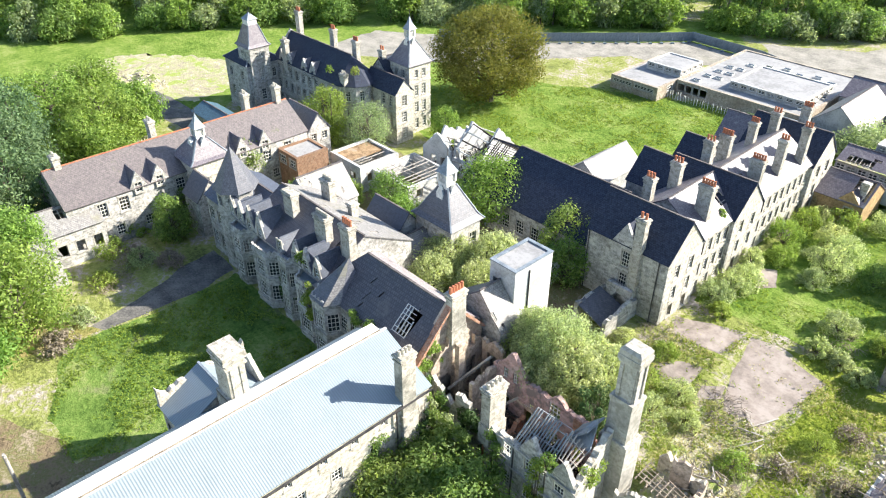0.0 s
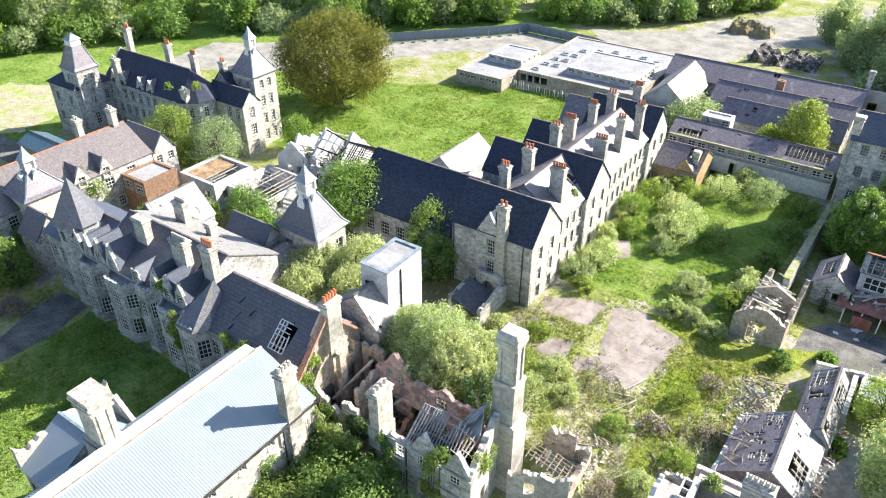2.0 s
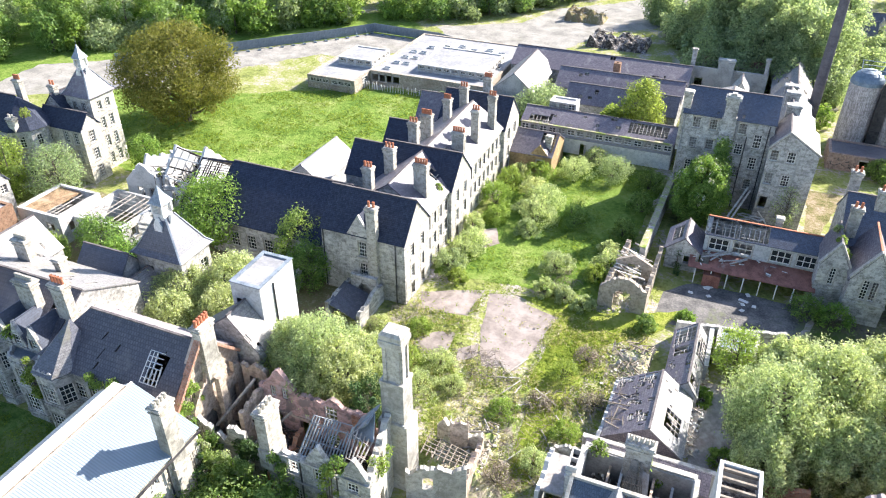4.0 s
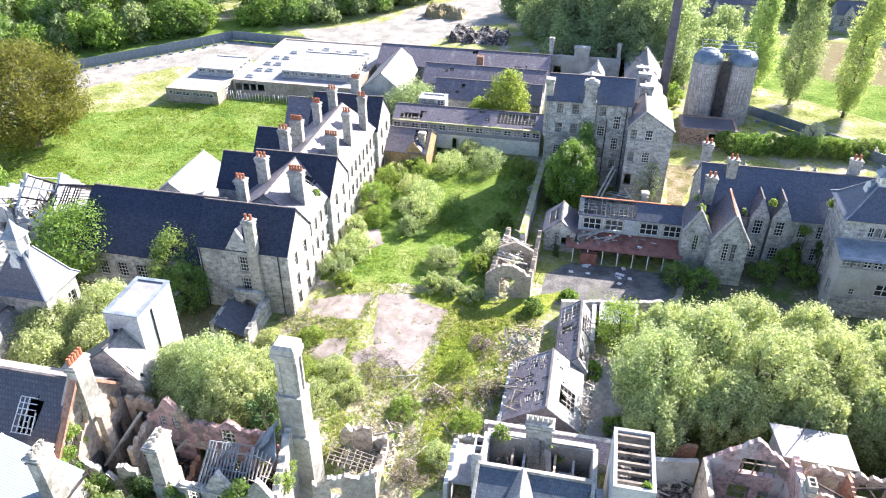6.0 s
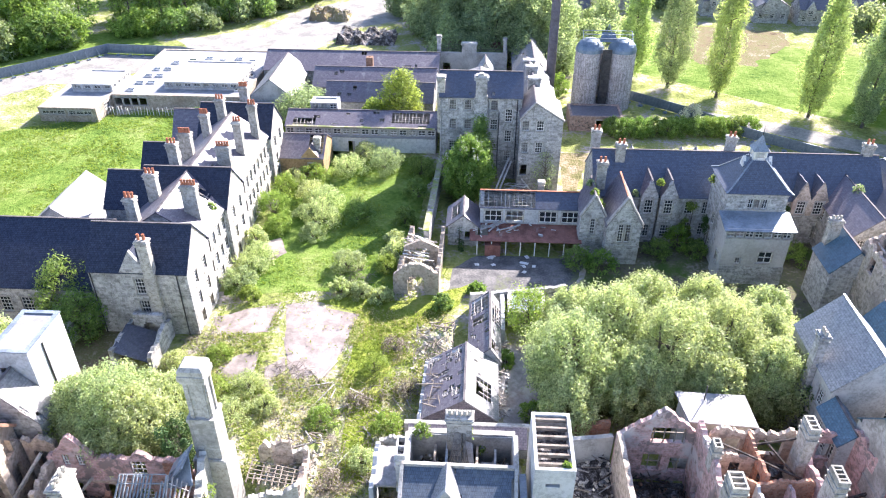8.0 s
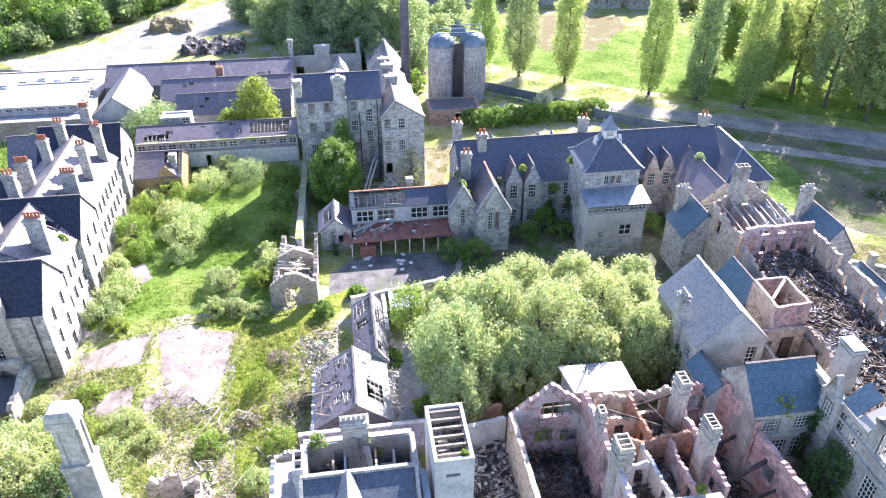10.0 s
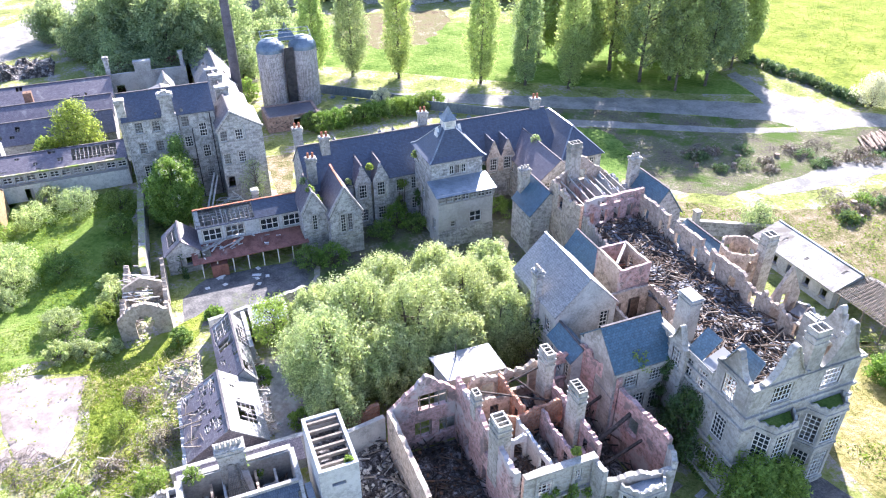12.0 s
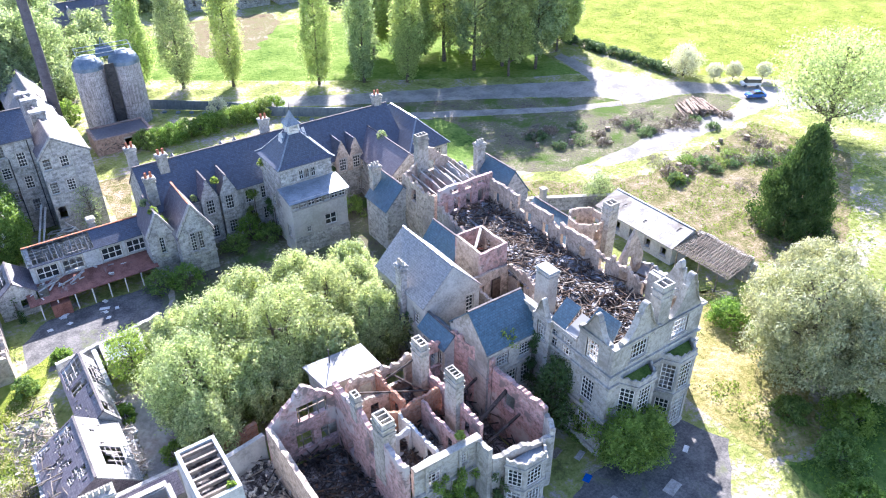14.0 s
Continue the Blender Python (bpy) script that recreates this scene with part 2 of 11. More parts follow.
RUBBLE_GROUND = mottled("rubble strewn soil", [(0.25, (0.201, 0.177, 0.136)), (0.45, (0.378, 0.336, 0.266)), (0.6, (0.283, 0.295, 0.142)), (0.75, (0.543, 0.496, 0.413))], 0.7, bump=0.9, dist=0.2, scale2=3.0, second=((0.260, 0.330, 0.083), 0.5, 0.6), rough=1.0, spec=0.04)
# Soil and weeds, with the shade of trees and wings mixed into the colour.
BANKSOIL_SHADED = mottled("shade-darkened soil and weeds", [(0.2, (0.075, 0.070, 0.052)), (0.4, (0.160, 0.142, 0.110)), (0.58, (0.125, 0.140, 0.060)), (0.78, (0.26, 0.228, 0.18))], 0.25, bump=1.0, dist=0.25, scale2=2.0, second=((0.08, 0.125, 0.03), 0.5, 0.6), rough=1.0, spec=0.04)
DRYGRASS = mottled("dry ochre grass", [(0.2, (0.13, 0.145, 0.04)), (0.42, (0.24, 0.22, 0.08)), (0.6, (0.34, 0.29, 0.13)), (0.8, (0.44, 0.38, 0.22))], 0.22, bump=1.0, dist=0.25, scale2=1.8, rough=1.0, spec=0.04)
YARD = mottled("dry weedy yard", [(0.2, (0.075, 0.078, 0.032)), (0.4, (0.155, 0.150, 0.062)), (0.6, (0.245, 0.205, 0.120)), (0.8, (0.335, 0.280, 0.215))], 0.35, bump=1.0, dist=0.3, scale2=2.2, rough=1.0, spec=0.04)
GRASS = mottled("rough lawn", [(0.2, (0.050, 0.095, 0.022)), (0.42, (0.105, 0.175, 0.038)), (0.6, (0.150, 0.225, 0.055)), (0.8, (0.225, 0.270, 0.095))], 0.14, bump=1.0, dist=0.25, scale2=1.7, second=((0.230, 0.200, 0.140), 0.58, 0.70), rough=1.0, spec=0.04)
MEADOW = mottled("bright meadow grass", [(0.2, (0.065, 0.125, 0.022)), (0.42, (0.125, 0.200, 0.036)), (0.6, (0.170, 0.245, 0.052)), (0.8, (0.235, 0.285, 0.090))], 0.16, bump=1.0, dist=0.45, scale2=1.1, rough=1.0, spec=0.04)
PASTURE = mottled("yellow green pasture", [(0.2, (0.100, 0.140, 0.022)), (0.42, (0.175, 0.222, 0.034)), (0.6, (0.230, 0.270, 0.048)), (0.8, (0.290, 0.305, 0.085))], 0.16, bump=1.0, dist=0.45, scale2=1.1, rough=1.0, spec=0.04)
SCRUB = mottled("weedy ground", [(0.2, (0.110, 0.125, 0.048)), (0.38, (0.205, 0.238, 0.070)), (0.54, (0.275, 0.298, 0.100)), (0.66, (0.320, 0.295, 0.224)), (0.8, (0.430, 0.380, 0.364))], 0.17, bump=1.0, dist=0.3, scale2=1.6, rough=1.0, spec=0.04)
TIMBER = mottled("grey weathered timber", [(0.3, (0.13, 0.11, 0.09)), (0.7, (0.30, 0.26, 0.21))], 1.5)
BATTEN = mottled("bleached roof batten", [(0.3, (0.24, 0.22, 0.20)), (0.7, (0.42, 0.40, 0.37))], 1.5)
CHARRED = mottled("charred timber", [(0.3, (0.02, 0.018, 0.017)), (0.6, (0.06, 0.052, 0.048)), (0.75, (0.16, 0.13, 0.11))], 1.2)
REDWOOD = mottled("fallen brown timber", [(0.3, (0.055, 0.036, 0.027)), (0.7, (0.150, 0.108, 0.080))], 1.2)
PAINT = mottled("flaking white paint", [(0.3, (0.50, 0.50, 0.47)), (0.6, (0.72, 0.71, 0.67))], 2.0, 0.6)
GLASS_M, gn, gl, gb = shader("dusty window glass", 0.12, 0.5)
gb.inputs["Base Color"].default_value = (0.025, 0.03, 0.033, 1)
SOOT = mottled("sooty debris", [(0.25, (0.02, 0.018, 0.018)), (0.48, (0.07, 0.062, 0.06)), (0.62, (0.19, 0.18, 0.175)), (0.78, (0.42, 0.40, 0.39))], 0.8, bump=1.0, dist=0.3, scale2=3.5)
RUST = mottled("rusty sheet", [(0.3, (0.14, 0.06, 0.045)), (0.7, (0.28, 0.13, 0.10))], 0.8, 0.7, second=((0.34, 0.30, 0.27), 0.6, 0.75))
ROTBOARD = mottled("rotten brown boarding", [(0.3, (0.12, 0.075, 0.045)), (0.5, (0.26, 0.175, 0.10)), (0.7, (0.36, 0.26, 0.16))], 0.7, second=((0.30, 0.28, 0.24), 0.55, 0.66))
IRON = mottled("dark iron", [(0.3, (0.03, 0.03, 0.035)), (0.7, (0.09, 0.085, 0.085))], 1.0, 0.6, 0.4, 0.3)
GALV = mottled("galvanised fence steel", [(0.3, (0.12, 0.165, 0.21)), (0.7, (0.20, 0.25, 0.30))], 0.5, 0.5, 0.5, 0.5, bump=0.1)
BARK = mottled("tree bark", [(0.3, (0.06, 0.05, 0.04)), (0.7, (0.17, 0.145, 0.115))], 2.0, bump=0.8)
LEAF = leafy("mid green leaves", (0.07, 0.13, 0.035), (0.34, 0.46, 0.14), 0.5)
LEAF_BRIGHT = leafy("bright spring leaves", (0.075, 0.150, 0.03), (0.34, 0.48, 0.12))
LEAF_PALE = leafy("pale willow leaves", (0.165, 0.225, 0.10), (0.71, 0.77, 0.46), 0.55)
LEAF_CREAM = leafy("cream tinted leaves", (0.20, 0.22, 0.12), (0.58, 0.58, 0.40), 0.4)
LEAF_YELLOW = leafy("yellow green leaves", (0.11, 0.175, 0.035), (0.42, 0.53, 0.14))
LEAF_BRONZE = leafy("bronze oak leaves", (0.085, 0.095, 0.022), (0.26, 0.245, 0.06))
LEAF_DARK = leafy("dark green leaves", (0.05, 0.095, 0.05), (0.23, 0.33, 0.16), 0.45)
LEAF_GREY = leafy("grey green leaves", (0.14, 0.195, 0.095), (0.52, 0.60, 0.35))
LEAF_POPLAR = leafy("poplar leaves", (0.19, 0.26, 0.105), (0.58, 0.66, 0.32), 0.6)
# Distance haze is mixed into this lighter leaf colour.
LEAF_HAZY = leafy("haze-paled wood leaves", (0.15, 0.205, 0.115), (0.47, 0.55, 0.33), 0.6)
LEAF_CONIFER = leafy("conifer sprays", (0.03, 0.065, 0.022), (0.12, 0.19, 0.06), 0.3)
BLOSSOM = leafy("white blossom", (0.38, 0.40, 0.34), (0.70, 0.70, 0.64))
IVY = leafy("ivy leaves", (0.032, 0.065, 0.020), (0.095, 0.160, 0.051), 0.2)
DEADWOOD = leafy("dead twigs", (0.16, 0.13, 0.10), (0.36, 0.31, 0.25), 0.1)


def corrugated(name, base, pitch=0.32):
    m, n, l, b = shader(name, 0.5, 0.4, 0.05)
    uv = n.new("ShaderNodeTexCoord")
    w = n.new("ShaderNodeTexWave")
    w.bands_direction = "X"
    w.inputs["Scale"].default_value = 6.2832 / 20.0 / pitch
    l.new(uv.outputs["UV"], w.inputs["Vector"])
    big = noise_of(n, l, uv.outputs["Object"], 0.3, 7, 0.7)
    col = blend(n, l, steps(n, l, big, 0.45, 0.8), base, tuple(0.75 * c for c in base))
    col = blend(n, l, steps(n, l, w.outputs["Fac"], 0.9, 0.0), col, tuple(0.8 * c for c in base))
    l.new(col, b.inputs["Base Color"])
    relief(n, l, b, w.outputs["Fac"], 0.45, 0.04)
    return m


METAL_ROOF = corrugated("white corrugated sheet", (0.235, 0.285, 0.32), 0.24)

# ---- builders ----
ORIGIN = {}


class Shape:
    """Collects faces; gives one mesh with metre UVs."""

    def __init__(self):
        self.v, self.f = [], []

    def face(self, *pts):
        k = len(self.v)
        self.v.extend(tuple(p) for p in pts)
        self.f.append(tuple(range(k, k + len(pts))))

    def box(self, x0, x1, y0, y1, z0, z1):
        a, b, c, d = (x0, y0, z0), (x1, y0, z0), (x1, y1, z0), (x0, y1, z0)
        e, f, g, h = (x0, y0, z1), (x1, y0, z1), (x1, y1, z1), (x0, y1, z1)
        for q in ((a, d, c, b), (e, f, g, h), (a, b, f, e), (b, c, g, f), (c, d, h, g), (d, a, e, h)):
            self.face(*q)

    def prism(self, poly, z0, z1, grow=0.0):
        """An upright prism over a counter-clockwise outline; grow widens its top."""
        cx, cy = sum(p[0] for p in poly) / len(poly), sum(p[1] for p in poly) / len(poly)
        top = [(cx + (p[0] - cx) * (1 + grow), cy + (p[1] - cy) * (1 + grow), z1) for p in poly]
        low = [(p[0], p[1], z0) for p in poly]
        self.face(*top)
        self.face(*reversed(low))
        for k in range(len(poly)):
            j = (k + 1) % len(poly)
            self.face(low[k], low[j], top[j], top[k])

    def ribbon(self, pts, wide, high):
        """A bent bar of one section along points in an upright plane."""
        pts = [Vector(p) for p in pts]
        way = pts[-1] - pts[0]
        out = Vector((way.y, -way.x, 0)).normalized() * (wide / 2)
        up = Vector((0, 0, high / 2))
        ring = [[p + out - up, p - out - up, p - out + up, p + out + up] for p in pts]
        for a, b in zip(ring, ring[1:]):
            for k in range(4):
                j = (k + 1) % 4
                self.face(a[j], a[k], b[k], b[j])
        self.face(*ring[0])
        self.face(*reversed(ring[-1]))

    def hull_roof(self, poly, z0, apex, over=0.0):
        cx, cy = apex[0], apex[1]
        low = [(cx + (p[0] - cx) * (1 + over), cy + (p[1] - cy) * (1 + over), z0) for p in poly]
        for k in range(len(poly)):
            self.face(low[k], low[(k + 1) % len(poly)], apex)
        self.face(*reversed(low))

    def beam(self, p0, p1, w=0.15, h=0.15):
        a, b = Vector(p0), Vector(p1)
        d = (b - a).normalized()
        s = d.cross(Vector((0, 0, 1)))
        s = s.normalized() if s.length > 1e-3 else Vector((1, 0, 0))
        u = s.cross(d).normalized()
        q = [[e + s * i * w / 2 + u * j * h / 2 for i, j in ((-1, -1), (1, -1), (1, 1), (-1, 1))] for e in (a, b)]
        for k in range(4):
            j = (k + 1) % 4
            self.face(q[0][k], q[0][j], q[1][j], q[1][k])
        self.face(*reversed(q[0]))
        self.face(*q[1])

    def tube(self, p0, p1, r0, r1, n=8, caps=True):
        a, b = Vector(p0), Vector(p1)
        d = (b - a).normalized()
        s = d.cross(Vector((0, 0, 1)))
        s = s.normalized() if s.length > 1e-3 else Vector((1, 0, 0))
        u = d.cross(s)
        ring = [[e + (s * math.cos(6.28319 * k / n) + u * math.sin(6.28319 * k / n)) * r for k in range(n)] for e, r in ((a, r0), (b, r1))]
        for k in range(n):
            j = (k + 1) % n
            self.face(ring[0][k], ring[0][j], ring[1][j], ring[1][k])
        if caps:
            self.face(*ring[1])
            self.face(*reversed(ring[0]))

    def slope(self, a, b, c, d, thick=0.14, holes=()):
        """A roof slope: eaves a to b, ridge d to c; holes in (u, v) of 0 to 1."""
        a, b, c, d = map(Vector, (a, b, c, d))
        n = (b - a).cross(d - a)
        if n.length < 1e-6:
            n = (b - a).cross(c - a)
        n.normalize()

        def at(u, v, low):
            p = a.lerp(b, u).lerp(d.lerp(c, u), v)
            return p - n * thick if low else p
        us = sorted({0.0, 1.0, *(h[0] for h in holes), *(h[1] for h in holes)})
        vs = sorted({0.0, 1.0, *(h[2] for h in holes), *(h[3] for h in holes)})
        solid = lambda u, v: 0 < u < 1 and 0 < v < 1 and not any(h[0] < u < h[1] and h[2] < v < h[3] for h in holes)
        for i in range(len(us) - 1):
            for j in range(len(vs) - 1):
                u0, u1, v0, v1 = us[i], us[i + 1], vs[j], vs[j + 1]
                um, vm = (u0 + u1) / 2, (v0 + v1) / 2
                if not solid(um, vm):
                    continue
                self.face(at(u0, v0, 0), at(u1, v0, 0), at(u1, v1, 0), at(u0, v1, 0))
                self.face(at(u0, v1, 1), at(u1, v1, 1), at(u1, v0, 1), at(u0, v0, 1))
                e = 1e-4
                if not solid(um, v0 - e):
                    self.face(at(u0, v0, 1), at(u1, v0, 1), at(u1, v0, 0), at(u0, v0, 0))
                if not solid(um, v1 + e):
                    self.face(at(u1, v1, 1), at(u0, v1, 1), at(u0, v1, 0), at(u1, v1, 0))
                if not solid(u0 - e, vm):
                    self.face(at(u0, v1, 1), at(u0, v0, 1), at(u0, v0, 0), at(u0, v1, 0))
                if not solid(u1 + e, vm):
                    self.face(at(u1, v0, 1), at(u1, v1, 1), at(u1, v1, 0), at(u1, v0, 0))

    def wall(self, p0, p1, thick, z0, top, openings=(), more=()):
        """A wall along p0 to p1, its outer face on the right hand of that way; top: a height or a function of the way along."""
        tf = top if callable(top) else (lambda u: top)
        ax, ay = p0
        length = math.hypot(p1[0] - ax, p1[1] - ay)
        dx, dy = (p1[0] - ax) / length, (p1[1] - ay) / length
        nx, ny = -dy * thick, dx * thick
        us = sorted({0.0, length, *(min(max(o[0], 0), length) for o in openings), *(min(max(o[1], 0), length) for o in openings), *(u for u in more if 0 < u < length)})
        cols = []
        for a, b in zip(us, us[1:]):
            if b - a < 1e-5:
                cols.append([])
                continue
            t0, t1 = tf(a + 1e-6), tf(b - 1e-6)
            tm = min(t0, t1)
            spans = [(z0, None)]
            for o in sorted(openings, key=lambda o: o[2]):
                if o[0] <= a + 1e-6 and o[1] >= b - 1e-6:
                    lo, _ = spans.pop()
                    if o[2] >= tm:
                        spans.append((lo, None))
                        break
                    if o[2] > lo:
                        spans.append((lo, o[2]))
                    if o[3] < tm - 0.05:
                        spans.append((o[3], None))
                    else:
                        break
            cols.append([(lo, (t0, t1) if hi is None else (hi, hi)) for lo, hi in spans if hi is not None or tm > lo + 0.01])
        P = lambda u, z, inner: (ax + dx * u + nx * inner, ay + dy * u + ny * inner, z)
        for k, (a, b) in enumerate(zip(us, us[1:])):
            for lo, (ha, hb) in cols[k]:
                self.face(P(a, lo, 0), P(b, lo, 0), P(b, hb, 0), P(a, ha, 0))
                self.face(P(b, lo, 1), P(a, lo, 1), P(a, ha, 1), P(b, hb, 1))
                self.face(P(a, ha, 0), P(b, hb, 0), P(b, hb, 1), P(a, ha, 1))
                if lo > z0 + 1e-6:
                    self.face(P(a, lo, 1), P(b, lo, 1), P(b, lo, 0), P(a, lo, 0))
                left = cols[k - 1] if k else []
                right = cols[k + 1] if k + 1 < len(cols) else []
                if not any(l <= lo + 1e-6 and h[1] >= ha - 1e-3 for l, h in left):
                    self.face(P(a, lo, 1), P(a, lo, 0), P(a, ha, 0), P(a, ha, 1))
                if not any(l <= lo + 1e-6 and h[0] >= hb - 1e-3 for l, h in right):
                    self.face(P(b, lo, 0), P(b, lo, 1), P(b, hb, 1), P(b, hb, 0))

    def mesh(self, name, org=(0, 0, 0)):
        return make_mesh(name, np.array(self.v, dtype=np.float64).reshape(-1, 3) - np.array(org), self.f)


def make_mesh(name, v, faces):
    me = bpy.data.meshes.new(name)
    n = np.array([len(f) for f in faces], dtype=np.int32)
    loops = np.concatenate([np.array(f, dtype=np.int32) for f in faces]) if len(faces) else np.zeros(0, np.int32)
    start = np.concatenate([[0], np.cumsum(n)[:-1]]).astype(np.int32) if len(faces) else n
    me.vertices.add(len(v))
    me.vertices.foreach_set("co", np.ascontiguousarray(v, dtype=np.float32).ravel())
    me.loops.add(len(loops))
    me.loops.foreach_set("vertex_index", loops)
    me.polygons.add(len(n))
    me.polygons.foreach_set("loop_start", start)
    me.update(calc_edges=True)
    # UVs in metres: along the level line of each face, and up its slope
    p = v[loops]
    first, second, third = v[loops[start]], v[loops[start + 1]], v[loops[start + 2]]
    nor = np.cross(second - first, third - first)
    nor /= np.linalg.norm(nor, axis=1, keepdims=True) + 1e-12
    t = np.stack([-nor[:, 1], nor[:, 0], np.zeros(len(nor))], 1)
    flat = np.linalg.norm(t, axis=1) < 0.08
    t[flat] = (1, 0, 0)
    t /= np.linalg.norm(t, axis=1, keepdims=True)
    b = np.cross(nor, t)
    who = np.repeat(np.arange(len(n)), n)
    uv = np.stack([(p * t[who]).sum(1), (p * b[who]).sum(1)], 1)
    me.uv_layers.new(name="metres").data.foreach_set("uv", uv.astype(np.float32).ravel())
    return me


def thing(name, x, y, z=0.0, label="", category="", group="", kind=""):
    ob = new(name)
    ob.empty_display_size = 0.5
    ob.location = (x, y, z)
    ORIGIN[ob] = (x, y, z)
    return tagged(ob, label, category, group, kind)


def part(name, shape, material, parent, label=""):
    """One mesh of world places, linked under a thing or a part."""
    org = ORIGIN[parent]
    ob = new(name, shape.mesh(name, org))
    ob.data.materials.append(material)
    ob.parent = parent
    ORIGIN[ob] = org
    return tagged(ob, label) if label else ob


def single(name, shape, material, at, label, category, kind="", group=""):
    """A thing that is one mesh."""
    ob = new(name, shape.mesh(name, at))
    ob.data.materials.append(material)
    ob.location = at
    ORIGIN[ob] = at
    return tagged(ob, label, category, group, kind)


def piece(name, me, parent, x, y, z, turn=0.0):
    """An object on shared mesh data, at a world place, under parent."""
    ob = new(name, me)
    ob.parent = parent
    o = ORIGIN[parent]
    ob.location = (x - o[0], y - o[1], z - o[2])
    ob.rotation_euler = (0, 0, turn)
    ORIGIN[ob] = (x, y, z)
    return ob


WINDOWS = {}


def window_meshes(w, h, style):
    """Sash with glazing bars, stone surround and glass, facing -y, sill at the origin."""
    key = (round(w, 2), round(h, 2), style)
    if key in WINDOWS:
        return WINDOWS[key]
    fr, su, gl = Shape(), Shape(), Shape()
    t = 0.09
    fr.box(-w / 2, -w / 2 + t, 0.12, 0.2, 0, h)
    fr.box(w / 2 - t, w / 2, 0.12, 0.2, 0, h)
    fr.box(-w / 2 + t - 0.02, w / 2 - t + 0.02, 0.123, 0.197, 0.003, t)
    fr.box(-w / 2 + t - 0.02, w / 2 - t + 0.02, 0.123, 0.197, h - t, h - 0.003)
    nx, nz = {"sash": (max(2, round(w / 0.4)), max(2, round(h / 0.5))), "mullion": (max(2, round(w / 0.75)), 2), "cross": (max(3, round(w / 0.42)), max(4, round(h / 0.55))), "gone": (2, 2), "small": (2, 2)}[style]
    bar = {"mullion": 0.11, "cross": 0.075}.get(style, 0.055)
    for k in range(1, nx):
        x = -w / 2 + w * k / nx
        fr.box(x - bar / 2, x + bar / 2, 0.13, 0.19, t - 0.03, h - t + 0.03)
    for k in range(1, nz):
        z = h * k / nz
        e = 0.05 if k == nz // 2 and style == "sash" else bar / 2
        fr.box(-w / 2 + t - 0.03, w / 2 - t + 0.03, 0.125, 0.185, z - e, z + e)
    s = 0.16
    su.box(-w / 2 - s, -w / 2, -0.03, 0.12, -0.05, h)
    su.box(w / 2, w / 2 + s, -0.03, 0.12, -0.05, h)
    su.box(-w / 2 - s, w / 2 + s, -0.04, 0.12, h, h + 0.26)
    su.box(-w / 2 - s - 0.06, w / 2 + s + 0.06, -0.12, 0.12, -0.2, -0.05)
    gl.face((-w / 2 + t, 0.16, t), (w / 2 - t, 0.16, t), (w / 2 - t, 0.16, h - t), (-w / 2 + t, 0.16, h - t))
    out = []
    for nm, sh, ma in (("window", fr, PAINT), ("surround", su, ASHLAR), ("pane", gl, GLASS_M)):
        me = sh.mesh(nm)
        me.materials.append(ma)
        out.append(me)
    WINDOWS[key] = out
    return out


def window(parent, x, y, z, turn, w, h, style="sash", broken=0.25, surround=True):
    """turn: 0 faces -y, 90 faces +x, 180 +y, 270 -x (degrees)."""
    fr, su, gl = window_meshes(w, h, style)
    a = radians(turn)
    if style == "gone":
        if surround:
            piece("window_surround", su, parent, x, y, z, a)
        return None
    ob = piece("window", fr, parent, x, y, z, a)
    for nm, me, show in (("surround", su, surround), ("pane", gl, random.random() > broken)):
        if show:
            c = new(nm, me)
            c.parent = ob
            ORIGIN[c] = (x, y, z)
    return ob


def box_walls(s, x0, x1, y0, y1, t, z0, z1, openings):
    """Four butted walls of a plain box."""
    s.wall((x0, y0), (x1, y0), t, z0, z1, openings.get("S", ()))
    s.wall((x1, y0 + t), (x1, y1 - t), t, z0, z1, openings.get("E", ()))
    s.wall((x1, y1), (x0, y1), t, z0, z1, openings.get("N", ()))
    s.wall((x0, y1 - t), (x0, y0 + t), t, z0, z1, openings.get("W", ()))


SIDES = {"S": 0, "E": 90, "N": 180, "W": 270}


def side_ends(side, x0, x1, y0, y1):
    return {"S": ((x0, y0), (x1, y0)), "E": ((x1, y0), (x1, y1)), "N": ((x1, y1), (x0, y1)), "W": ((x0, y1), (x0, y0))}[side]


def ragged(seed, base, amp, dips=()):
    """A broken wall head; dips: (from, to, height) along the wall."""
    def top(u):
        z = base
        for a, b, h in dips:
            if a <= u <= b:
                z = h
        k = noise.noise((u * 0.55, seed * 7.3, 0.2)) + 0.5 * noise.noise((u * 1.7, seed * 3.1, 4.2)) + 0.3 * noise.noise((u * 4.9, seed * 1.7, 2.6))
        return max(0.4, z + amp * (k - 0.25))
    return top


def gable_top(length, eave, peak, at=0.5):
    return lambda u: eave + (peak - eave) * (u / (length * at) if u < length * at else (length - u) / (length * (1 - at)))


